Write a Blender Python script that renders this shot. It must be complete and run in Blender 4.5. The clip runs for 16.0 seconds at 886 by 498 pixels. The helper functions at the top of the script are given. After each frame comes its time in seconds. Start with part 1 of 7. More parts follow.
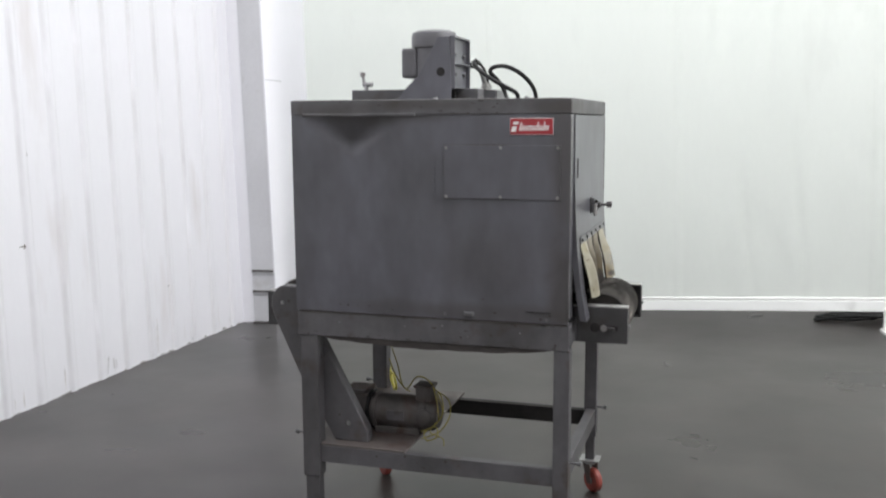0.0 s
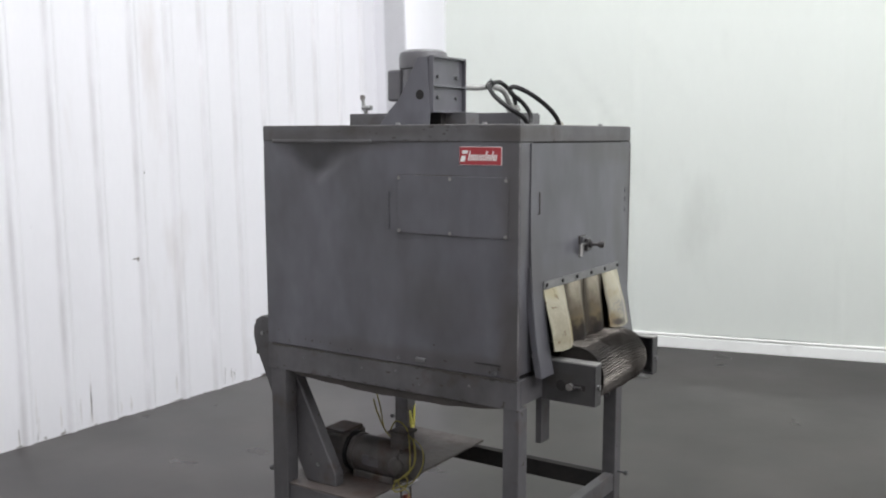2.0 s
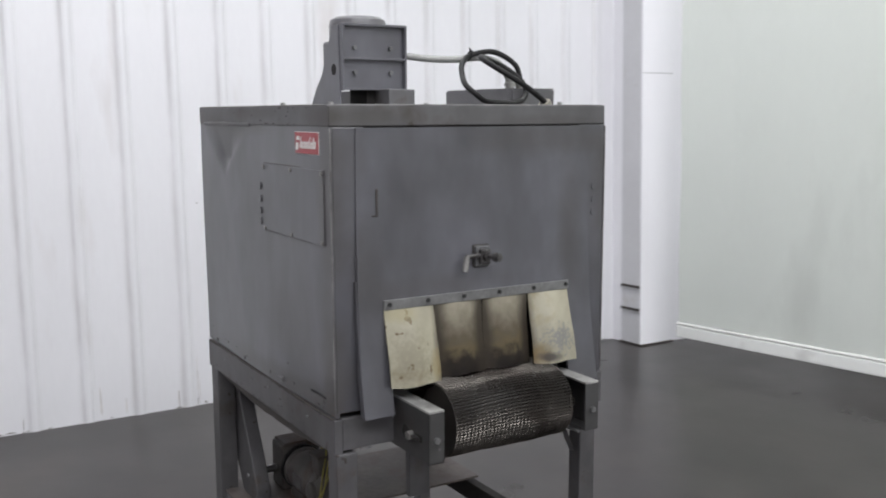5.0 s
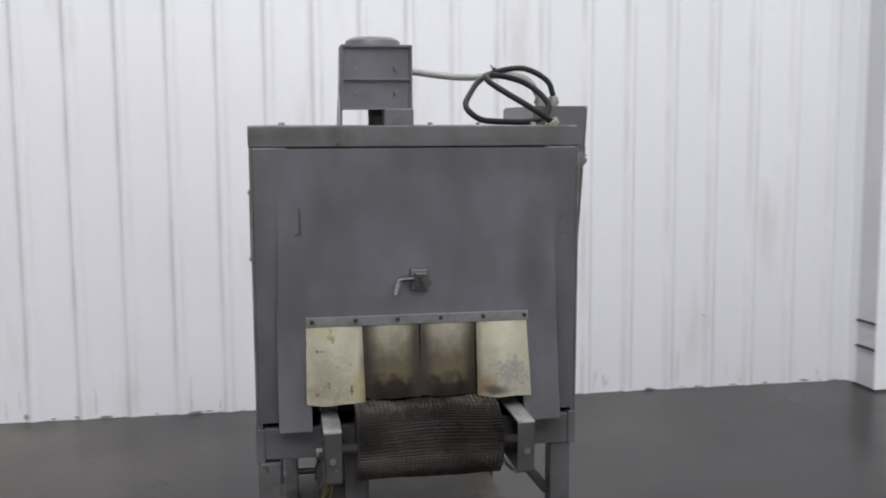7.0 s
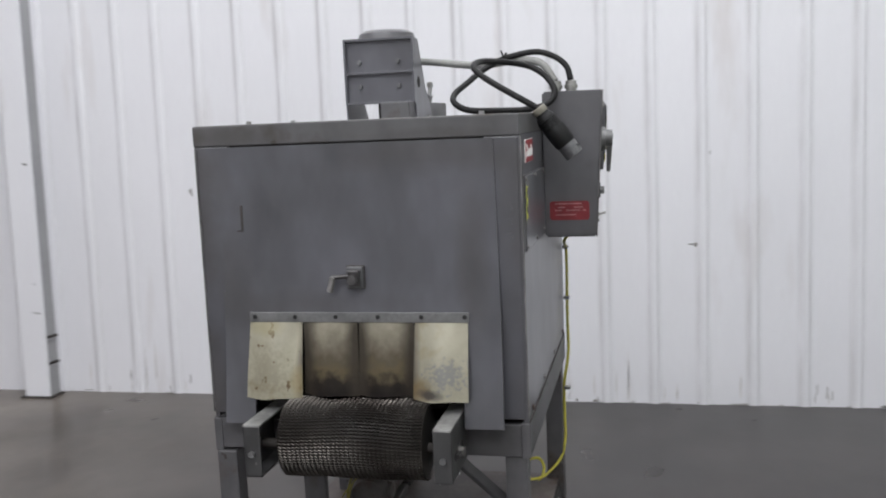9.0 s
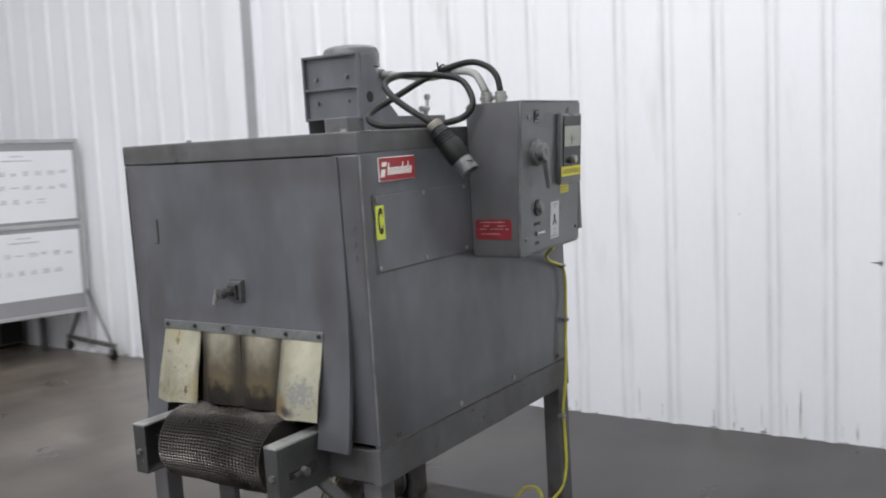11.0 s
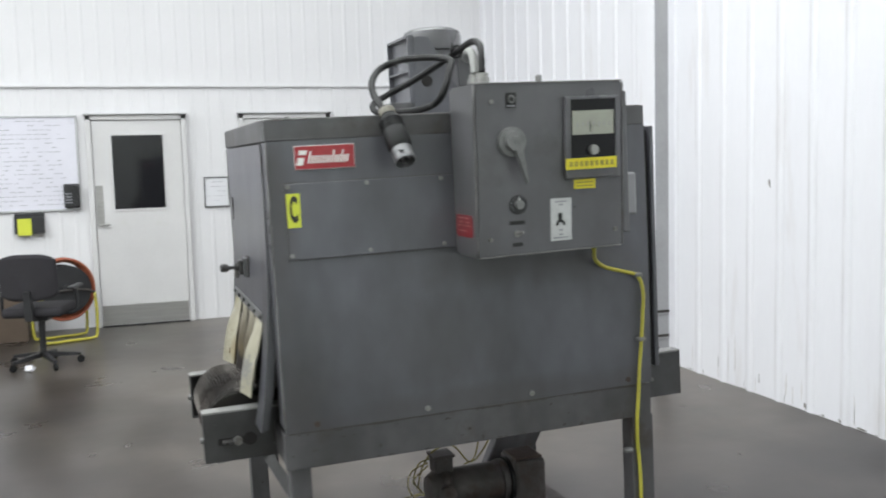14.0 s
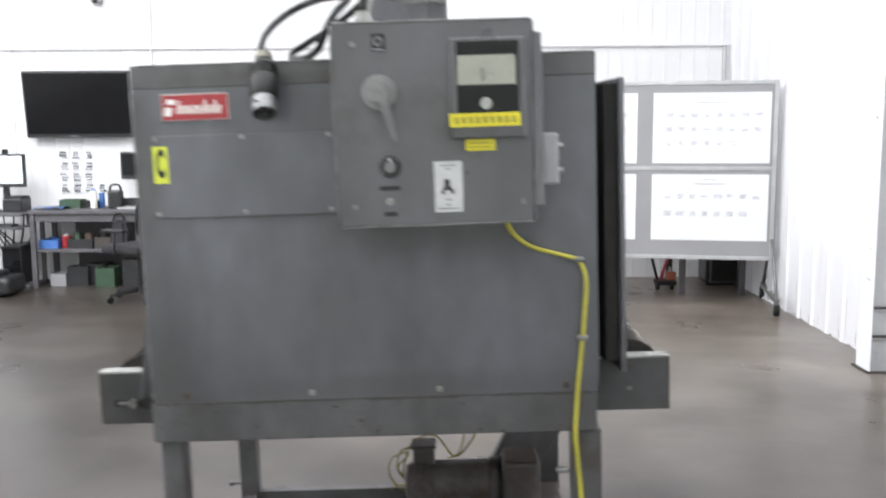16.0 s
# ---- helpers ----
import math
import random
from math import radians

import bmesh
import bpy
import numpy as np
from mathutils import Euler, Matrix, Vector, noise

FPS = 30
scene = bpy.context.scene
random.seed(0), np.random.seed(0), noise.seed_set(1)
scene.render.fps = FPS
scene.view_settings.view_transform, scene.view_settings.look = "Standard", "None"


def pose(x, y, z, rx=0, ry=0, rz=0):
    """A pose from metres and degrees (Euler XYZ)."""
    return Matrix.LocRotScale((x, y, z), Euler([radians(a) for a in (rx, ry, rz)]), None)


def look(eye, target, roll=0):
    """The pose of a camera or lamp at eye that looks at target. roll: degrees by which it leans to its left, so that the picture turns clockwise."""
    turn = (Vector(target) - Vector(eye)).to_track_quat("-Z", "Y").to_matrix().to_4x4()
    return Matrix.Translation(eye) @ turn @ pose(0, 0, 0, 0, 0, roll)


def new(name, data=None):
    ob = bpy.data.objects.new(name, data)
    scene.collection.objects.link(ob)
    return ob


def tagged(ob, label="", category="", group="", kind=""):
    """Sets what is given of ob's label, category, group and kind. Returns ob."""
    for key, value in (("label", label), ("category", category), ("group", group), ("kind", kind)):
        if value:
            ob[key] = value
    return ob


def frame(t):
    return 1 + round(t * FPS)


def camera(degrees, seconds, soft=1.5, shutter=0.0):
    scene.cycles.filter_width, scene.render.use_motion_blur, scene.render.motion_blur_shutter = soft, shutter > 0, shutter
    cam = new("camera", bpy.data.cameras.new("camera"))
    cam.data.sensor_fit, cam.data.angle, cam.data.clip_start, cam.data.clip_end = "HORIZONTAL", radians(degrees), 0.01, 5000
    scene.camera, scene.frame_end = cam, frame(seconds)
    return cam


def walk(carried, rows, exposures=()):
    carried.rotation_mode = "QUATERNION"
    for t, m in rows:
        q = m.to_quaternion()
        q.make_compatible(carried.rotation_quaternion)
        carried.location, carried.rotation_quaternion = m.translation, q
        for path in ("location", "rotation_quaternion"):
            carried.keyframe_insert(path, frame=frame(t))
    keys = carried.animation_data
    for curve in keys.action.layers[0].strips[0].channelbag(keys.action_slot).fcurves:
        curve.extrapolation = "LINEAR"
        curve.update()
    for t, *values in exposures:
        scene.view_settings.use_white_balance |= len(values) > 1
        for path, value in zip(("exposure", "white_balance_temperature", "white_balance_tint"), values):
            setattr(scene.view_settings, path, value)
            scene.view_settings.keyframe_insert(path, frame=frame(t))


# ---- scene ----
cam = camera(50.2, 16.0, soft=1.9, shutter=0.8)
PATH = [
    (0, (1.085, -3.736, 1.676), (0.493, -1.842, 1.425), -1.8),
    (0.5, (1.301, -3.605, 1.674), (0.603, -1.753, 1.387), -2.1),
    (1, (1.51, -3.415, 1.682), (0.691, -1.605, 1.452), -2.0),
    (1.5, (1.721, -3.209, 1.682), (0.8, -1.45, 1.442), -1.7),
    (2, (1.947, -2.99, 1.695), (0.853, -1.329, 1.489), -1.3),
    (2.5, (2.102, -2.724, 1.694), (0.918, -1.13, 1.452), -1.2),
    (3, (2.238, -2.485, 1.698), (0.946, -0.975, 1.473), -0.8),
    (3.5, (2.438, -2.219, 1.712), (1.001, -0.839, 1.535), -0.8),
    (4, (2.557, -1.937, 1.689), (1.028, -0.664, 1.487), -0.9),
    (6.5, (2.987, -0.563, 1.687), (1.066, -0.049, 1.477), -0.5),
    (7, (3.062, -0.305, 1.708), (1.101, 0.029, 1.499), -0.4),
    (7.5, (3.056, -0.027, 1.688), (1.073, 0.115, 1.467), -0.7),
    (8, (3.003, 0.206, 1.697), (1.014, 0.186, 1.492), -0.7),
    (8.5, (2.984, 0.529, 1.696), (1.004, 0.322, 1.503), -1.1),
    (9, (2.927, 0.826, 1.693), (0.985, 0.4, 1.479), -2.1),
    (9.5, (2.79, 1.109, 1.687), (0.893, 0.511, 1.475), -2.4),
    (12, (1.967, 2.446, 1.699), (0.602, 0.998, 1.5), -2.6),
    (12.5, (1.703, 2.595, 1.673), (0.509, 1.004, 1.46), -2.6),
    (13, (1.441, 2.702, 1.673), (0.401, 1.007, 1.464), -2.2),
    (13.5, (1.16, 2.861, 1.681), (0.335, 1.048, 1.5), -1.6),
    (14, (0.877, 2.915, 1.666), (0.238, 1.03, 1.474), -1.5),
    (14.5, (0.594, 2.922, 1.678), (0.039, 1.01, 1.492), -0.6),
    (15, (0.286, 2.95, 1.679), (-0.046, 0.984, 1.517), -0.3),
    (15.5, (0.015, 2.884, 1.653), (-0.043, 0.895, 1.453), -0.5),
    (16, (-0.226, 2.744, 1.624), (-0.205, 0.76, 1.371), -0.3),
]
walk(cam, [(t, look(eye, target, roll)) for t, eye, target, roll in PATH],
     exposures=[(0, 0.16, 6560, 9), (3.5, -0.02, 6530, 9), (6.5, -0.20, 6500, 9.5), (8, -0.30, 6490, 9.5), (9.5, -0.23, 6480, 9), (12, 0.09, 6450, 6), (13, 0.20, 6450, 4.5), (14.5, 0.26, 6450, 4.5), (15.3, 0.37, 6460, 5), (16, 0.82, 6480, 7.5)])

# ---------------------------------------------------------------- light
world = bpy.data.worlds.new("world")
scene.world = world
world.use_nodes = True
world.node_tree.nodes["Background"].inputs["Color"].default_value = (0.9, 0.95, 1.0, 1)
world.node_tree.nodes["Background"].inputs["Strength"].default_value = 0.05


def ceiling_lamp(x, y, watts, sx=2.8, sy=1.8, z=6.2):
    data = bpy.data.lights.new("hall_lamp", "AREA")
    data.shape, data.size, data.size_y, data.energy = "RECTANGLE", sx, sy, watts
    data.color = (0.965, 0.975, 1.0)
    ob = new("hall_lamp", data)
    ob.matrix_basis = pose(x, y, z)
    return ob


for lx, ly, watts in ((-0.8, -4.5, 50), (2.6, -4.5, 17), (6.2, -4.5, 122), (-1.0, -1.5, 80), (2.6, -1.5, 80), (6.4, -1.5, 240), (-0.9, 1.5, 102), (2.6, 1.6, 118), (6.4, 1.8, 215)):
    ceiling_lamp(lx, ly, watts)
for lx, watts in ((-0.6, 100), (2.8, 98), (6.0, 98)):      # the bay behind the curtain
    ceiling_lamp(lx, 5.7, watts, 2.8, 0.9)


# ---------------------------------------------------------------- materials
def ramp_mix(nt, fac, a, b, lo, hi):
    r = nt.nodes.new("ShaderNodeValToRGB")
    r.color_ramp.elements[0].position, r.color_ramp.elements[1].position = lo, hi
    r.color_ramp.elements[0].color, r.color_ramp.elements[1].color = (*a, 1), (*b, 1)
    nt.links.new(fac, r.inputs[0])
    return r.outputs[0]


def mat(name, base, rough=0.5, metal=0.0, var=0.12, big=3.0, fine=60.0, bump=0.15, stain=None, stain_amount=0.0,
        stain_scale=2.5, stretch=(1, 1, 1), rough_var=0.1, spec=0.5, bump_dist=0.002, emit=0.0, smear=0.0, chips_glints=None, chip_scale=28.0, chip_cut=0.665):
    """Paint, metal or stone: two scales of mottling, optional stains, fine relief."""
    m = bpy.data.materials.new(name)
    m.use_nodes = True
    nt = m.node_tree
    bsdf = nt.nodes["Principled BSDF"]
    co = nt.nodes.new("ShaderNodeTexCoord")
    mp = nt.nodes.new("ShaderNodeMapping")
    mp.inputs["Scale"].default_value = stretch
    nt.links.new(co.outputs["Object"], mp.inputs[0])

    def noise_node(scale, detail=4.0, rough_n=0.55):
        n = nt.nodes.new("ShaderNodeTexNoise")
        n.inputs["Scale"].default_value, n.inputs["Detail"].default_value = scale, detail
        n.inputs["Roughness"].default_value = rough_n
        nt.links.new(mp.outputs[0], n.inputs["Vector"])
        return n.outputs["Fac"]

    big_n, fine_n = noise_node(big), noise_node(fine, 3.0)
    dark = tuple(c * (1 - var) for c in base)
    light = tuple(min(1, c * (1 + var)) for c in base)
    col = ramp_mix(nt, big_n, dark, light, 0.3, 0.7)
    mix = nt.nodes.new("ShaderNodeMix")
    mix.data_type, mix.blend_type = "RGBA", "MULTIPLY"
    mix.inputs[0].default_value = 0.5
    nt.links.new(col, mix.inputs[6])
    nt.links.new(ramp_mix(nt, fine_n, (1 - 1.2 * var,) * 3, (1, 1, 1), 0.35, 0.65), mix.inputs[7])
    out = mix.outputs[2]
    if stain:
        sn = noise_node(stain_scale, 5.0, 0.56)
        st = nt.nodes.new("ShaderNodeMix")
        st.data_type = "RGBA"
        lo = 0.72 - 0.3 * stain_amount
        nt.links.new(ramp_mix(nt, sn, (0, 0, 0), (1, 1, 1), lo, lo + 0.14), st.inputs[0])
        nt.links.new(out, st.inputs[6])
        st.inputs[7].default_value = (*stain, 1)
        out = st.outputs[2]
    if smear:
        for sc, lo_s, hi_s, k_s in (((4.0, 4.0, 1.9), 0.34, 0.64, 1.0), ((9.0, 9.0, 5.0), 0.34, 0.68, 0.45)):
            m2 = nt.nodes.new("ShaderNodeMapping")
            m2.inputs["Scale"].default_value = sc
            nt.links.new(co.outputs["Object"], m2.inputs[0])
            n2 = nt.nodes.new("ShaderNodeTexNoise")
            n2.inputs["Scale"].default_value, n2.inputs["Detail"].default_value = 1.0, 3.0
            n2.inputs["Roughness"].default_value = 0.62
            nt.links.new(m2.outputs[0], n2.inputs["Vector"])
            mx = nt.nodes.new("ShaderNodeMix")
            mx.data_type, mx.blend_type = "RGBA", "MULTIPLY"
            mx.inputs[0].default_value = smear * k_s
            nt.links.new(out, mx.inputs[6])
            nt.links.new(ramp_mix(nt, n2.outputs["Fac"], (0.55, 0.54, 0.52), (1.06, 1.06, 1.06), lo_s, hi_s), mx.inputs[7])
            out = mx.outputs[2]
    if chips_glints:
        cn = noise_node(chip_scale, 3.0, 0.5)
        cm = nt.nodes.new("ShaderNodeMix")
        cm.data_type = "RGBA"
        nt.links.new(ramp_mix(nt, cn, (0, 0, 0), (1, 1, 1), chip_cut, chip_cut + 0.03), cm.inputs[0])
        nt.links.new(out, cm.inputs[6])
        cm.inputs[7].default_value = (*chips_glints, 1)
        out = cm.outputs[2]
    nt.links.new(out, bsdf.inputs["Base Color"])
    rr = nt.nodes.new("ShaderNodeMapRange")
    rr.inputs["To Min"].default_value, rr.inputs["To Max"].default_value = max(0.02, rough - rough_var), min(1, rough + rough_var)
    nt.links.new(big_n, rr.inputs["Value"])
    nt.links.new(rr.outputs[0], bsdf.inputs["Roughness"])
    bsdf.inputs["Metallic"].default_value = metal
    bsdf.inputs["Specular IOR Level"].default_value = spec
    if bump:
        bp = nt.nodes.new("ShaderNodeBump")
        bp.inputs["Strength"].default_value, bp.inputs["Distance"].default_value = bump, bump_dist
        nt.links.new(fine_n, bp.inputs["Height"])
        nt.links.new(bp.outputs[0], bsdf.inputs["Normal"])
    if emit:
        bsdf.inputs["Emission Color"].default_value = (*base, 1)
        bsdf.inputs["Emission Strength"].default_value = emit
    return m


PAINT = mat("grey_paint", (0.1155, 0.1155, 0.132), 0.30, spec=0.6, var=0.08, big=3.0, fine=4, bump=0.0, rough_var=0.06, smear=0.8)
PAINT_LID = mat("grey_paint_worn", (0.116, 0.114, 0.120), 0.47, var=0.16, big=5, fine=25, bump=0.15, stain=(0.068, 0.055, 0.046), stain_amount=0.52, stain_scale=6, smear=0.7, chips_glints=(0.040, 0.032, 0.028), chip_scale=22, chip_cut=0.72)
PAINT_FRAME = mat("grey_paint_frame", (0.101, 0.098, 0.104), 0.47, var=0.18, big=6, fine=30, bump=0.12, stain=(0.066, 0.050, 0.042), stain_amount=0.48, stain_scale=7, smear=0.75, chips_glints=(0.036, 0.026, 0.021), chip_scale=34, chip_cut=0.69)
PAINT_BOX = mat("grey_hammer_paint", (0.121, 0.119, 0.128), 0.30, spec=0.6, var=0.09, big=4, fine=30, bump=0.06, stain=(0.085, 0.084, 0.083), stain_amount=0.35, stain_scale=5, smear=0.45)
PAINT_ARM = mat("grimy_arm_paint", (0.066, 0.065, 0.067), 0.5, var=0.22, big=7, fine=35, bump=0.15, stain=(0.042, 0.034, 0.030), stain_amount=0.5, stain_scale=9, smear=0.7, chips_glints=(0.16, 0.155, 0.15), chip_scale=26, chip_cut=0.69)
RUST = mat("rusty_steel", (0.080, 0.054, 0.045), 0.75, var=0.3, big=8, fine=60, bump=0.4, stain=(0.095, 0.088, 0.088), stain_amount=0.62, stain_scale=7)
MOTOR = mat("dirty_motor_paint", (0.080, 0.072, 0.069), 0.62, var=0.3, big=8, fine=40, bump=0.3, stain=(0.050, 0.029, 0.023), stain_amount=0.66, stain_scale=13, smear=0.5)
SHELF = mat("dirty_shelf_plate", (0.098, 0.082, 0.076), 0.6, var=0.3, big=5, fine=40, bump=0.2, stain=(0.068, 0.044, 0.036), stain_amount=0.58, stain_scale=6)
SOOT_EDGE = mat("grimy_steel", (0.055, 0.048, 0.044), 0.7, var=0.3, big=12, fine=60, bump=0.3)
SCREW = mat("grey_screw", (0.16, 0.16, 0.165), 0.45, metal=0.5, var=0.3, big=20, fine=90, bump=0.1)
SCREW_PALE = mat("bare_screw", (0.30, 0.29, 0.28), 0.4, metal=0.6, var=0.35, big=20, fine=90, bump=0.1, stain=(0.10, 0.07, 0.05), stain_amount=0.4, stain_scale=12)
CLAMP_DARK = mat("dark_clamp_steel", (0.105, 0.10, 0.10), 0.32, metal=0.7, var=0.3, big=25, fine=90, bump=0.15)
TUBE_DIRTY = mat("dirty_yellow_wire", (0.20, 0.17, 0.03), 0.55, var=0.3, big=30, fine=90, bump=0.1)
POSTER_INK = mat("poster_ink", (0.52, 0.52, 0.56), 0.6, var=0.25, big=20, fine=90, bump=0.0)
PRINT = mat("pale_print", (0.40, 0.40, 0.43), 0.5, var=0.3, big=30, fine=90, bump=0.0)
STRIP_INK = mat("faded_strip_print", (0.36, 0.31, 0.05), 0.5, var=0.3, big=60, fine=90, bump=0.0)
RED_PRINT = mat("worn_plate_print", (0.38, 0.17, 0.17), 0.5, var=0.3, big=60, fine=90, bump=0.0)
BENCH = mat("dull_bench_steel", (0.105, 0.10, 0.108), 0.5, metal=0.15, var=0.2, big=5, fine=60, bump=0.1)
GALV_DULL = mat("dull_cast_metal", (0.22, 0.22, 0.22), 0.42, metal=0.5, var=0.2, big=25, fine=90, bump=0.1)
METER = mat("meter_face", (0.34, 0.345, 0.29), 0.3, var=0.08, big=20, fine=60, bump=0.0)
CLAMP = mat("pale_clamp", (0.21, 0.195, 0.16), 0.45, var=0.25, big=30, fine=90, bump=0.1)
LABEL_GREY = mat("greyed_label", (0.55, 0.55, 0.55), 0.5, var=0.1, big=30, fine=90, bump=0.0)
PLATE_RED = mat("dark_red_plate", (0.20, 0.018, 0.024), 0.4, var=0.15, big=30, fine=60, bump=0.05)
BOARD_WHITE = mat("dry_erase_white", (0.70, 0.69, 0.76), 0.3, var=0.03, big=3, fine=40, bump=0.0)
STEEL = mat("worn_steel", (0.33, 0.33, 0.33), 0.40, metal=0.85, var=0.25, big=9, fine=90, bump=0.15, stain=(0.16, 0.13, 0.11), stain_amount=0.35, stain_scale=9)
CHROME = mat("plated_metal", (0.36, 0.355, 0.34), 0.38, metal=0.9, var=0.1, big=15, fine=90, bump=0.05)
# pale flecks in the belt wire's colour stand in for glints
WIRE = mat("belt_wire", (0.083, 0.075, 0.068), 0.29, metal=0.95, var=0.5, big=9, fine=50, bump=0.0, stain=(0.022, 0.018, 0.016), stain_amount=0.76, stain_scale=5, chips_glints=(0.34, 0.33, 0.32), chip_scale=170, chip_cut=0.70)
BELT_DARK = mat("belt_dirt", (0.024, 0.020, 0.017), 0.6, var=0.4, big=10, fine=80, bump=0.3)
BLACK = mat("black_rubber", (0.012, 0.012, 0.0125), 0.55, spec=0.25, var=0.3, big=10, fine=90, bump=0.15)
BLACK_GLOSS = mat("black_gloss", (0.006, 0.006, 0.007), 0.12, var=0.2, big=6, fine=60, bump=0.0, rough_var=0.04, spec=0.3)
DARK = mat("soot_shade_black", (0.02, 0.018, 0.017), 0.9, var=0.4, big=6, fine=50, bump=0.3)
CABLE = mat("grey_black_cable", (0.013, 0.0125, 0.013), 0.5, spec=0.25, var=0.3, big=12, fine=90, bump=0.1, stain=(0.06, 0.06, 0.06), stain_amount=0.25, stain_scale=10)
CONDUIT = mat("grey_conduit", (0.28, 0.28, 0.27), 0.5, var=0.15, big=12, fine=90, bump=0.15)
YELLOW_CORD = mat("yellow_cord", (0.50, 0.45, 0.06), 0.45, var=0.15, big=8, fine=60, bump=0.1, stain=(0.35, 0.30, 0.08), stain_amount=0.4, stain_scale=9)
RED = mat("red_enamel", (0.33, 0.028, 0.036), 0.35, var=0.1, big=12, fine=60, bump=0.05, stain=(0.3, 0.06, 0.06), stain_amount=0.3, stain_scale=14)
RED_WHEEL = mat("red_wheel", (0.24, 0.045, 0.032), 0.5, var=0.2, big=14, fine=60, bump=0.15)
WHITE = mat("white_print", (0.78, 0.78, 0.76), 0.45, var=0.05, big=10, fine=60, bump=0.05)
CREAM = mat("pale_cream", (0.56, 0.54, 0.46), 0.4, var=0.05, big=10, fine=60, bump=0.0)
YELLOW = mat("yellow_label", (0.72, 0.62, 0.03), 0.45, var=0.08, big=14, fine=60, bump=0.0)
LIME = mat("lime_label", (0.62, 0.66, 0.06), 0.45, var=0.06, big=14, fine=60, bump=0.0)
INK = mat("black_ink", (0.02, 0.02, 0.02), 0.5, var=0.1, big=10, fine=60, bump=0.0)
GREY_INK = mat("faded_ink", (0.30, 0.30, 0.33), 0.5, var=0.25, big=25, fine=90, bump=0.0)
WALL = mat("white_steel_siding", (0.80, 0.795, 0.83), 0.42, var=0.025, big=0.9, fine=30, bump=0.04, stain=(0.69, 0.665, 0.675), stain_amount=0.42, stain_scale=1.6, stretch=(1, 1.6, 0.35))


def rib_grime_shade(m, first, pitch):
    """Grey grime and painted shade in the crease beside every rib, broken up and uneven along its height."""
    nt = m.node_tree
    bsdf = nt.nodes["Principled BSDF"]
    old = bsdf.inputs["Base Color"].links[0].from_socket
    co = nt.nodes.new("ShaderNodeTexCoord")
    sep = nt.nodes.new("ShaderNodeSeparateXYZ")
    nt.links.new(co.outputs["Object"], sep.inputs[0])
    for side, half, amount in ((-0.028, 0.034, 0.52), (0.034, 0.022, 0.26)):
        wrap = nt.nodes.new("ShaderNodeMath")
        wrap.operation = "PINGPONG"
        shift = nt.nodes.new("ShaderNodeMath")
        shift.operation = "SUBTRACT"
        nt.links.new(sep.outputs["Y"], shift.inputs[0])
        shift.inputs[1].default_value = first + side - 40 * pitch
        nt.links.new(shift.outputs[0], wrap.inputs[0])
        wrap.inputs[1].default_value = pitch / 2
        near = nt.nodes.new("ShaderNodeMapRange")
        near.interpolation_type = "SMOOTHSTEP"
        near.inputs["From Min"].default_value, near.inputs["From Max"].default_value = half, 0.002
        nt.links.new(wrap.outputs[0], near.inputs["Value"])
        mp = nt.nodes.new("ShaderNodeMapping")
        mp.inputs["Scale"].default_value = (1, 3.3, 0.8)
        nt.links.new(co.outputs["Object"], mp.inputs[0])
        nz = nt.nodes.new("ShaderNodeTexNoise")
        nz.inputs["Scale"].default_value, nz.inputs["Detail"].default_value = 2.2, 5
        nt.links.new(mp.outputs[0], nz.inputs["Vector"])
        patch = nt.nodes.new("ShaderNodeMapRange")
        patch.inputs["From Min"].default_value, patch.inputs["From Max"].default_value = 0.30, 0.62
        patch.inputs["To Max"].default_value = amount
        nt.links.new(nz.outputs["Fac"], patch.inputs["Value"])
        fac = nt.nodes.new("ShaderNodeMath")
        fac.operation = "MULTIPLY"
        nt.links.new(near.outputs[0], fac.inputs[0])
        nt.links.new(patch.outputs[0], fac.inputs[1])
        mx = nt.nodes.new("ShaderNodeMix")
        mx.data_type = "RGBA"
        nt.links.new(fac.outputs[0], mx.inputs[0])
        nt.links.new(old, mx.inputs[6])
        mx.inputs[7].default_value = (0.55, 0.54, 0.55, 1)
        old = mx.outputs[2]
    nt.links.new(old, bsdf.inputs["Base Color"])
    return m


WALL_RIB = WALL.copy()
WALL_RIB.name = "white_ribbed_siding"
rib_grime_shade(WALL_RIB, 1.155, 0.3048)
WALL_D = mat("white_wall_paint", (0.73, 0.72, 0.735), 0.5, var=0.02, big=0.8, fine=30, bump=0.04)
DOOR_WHITE = mat("white_door_paint", (0.63, 0.62, 0.62), 0.4, var=0.04, big=2, fine=40, bump=0.05, stain=(0.58, 0.57, 0.55), stain_amount=0.25)
CURTAIN = mat("white_vinyl_curtain", (0.745, 0.775, 0.735), 0.5, var=0.03, big=0.7, fine=20, bump=0.05, stain=(0.62, 0.64, 0.605), stain_amount=0.46, stain_scale=1.1, stretch=(1.4, 1, 0.45))
HEM = mat("white_hem_vinyl", (0.80, 0.81, 0.79), 0.5, var=0.03, big=2, fine=30, bump=0.05, stain=(0.60, 0.60, 0.58), stain_amount=0.35, stain_scale=3)
CEIL = mat("ceiling_white", (0.70, 0.70, 0.69), 0.8, var=0.05, big=0.5, fine=20, bump=0.05)
GALV = mat("galvanised_frame", (0.50, 0.50, 0.51), 0.45, metal=0.6, var=0.12, big=6, fine=60, bump=0.1)
BOARD_GREY = mat("grey_board", (0.28, 0.275, 0.29), 0.6, var=0.06, big=2, fine=60, bump=0.05)
PAPER = mat("white_paper", (0.74, 0.74, 0.77), 0.6, var=0.03, big=2, fine=60, bump=0.02)
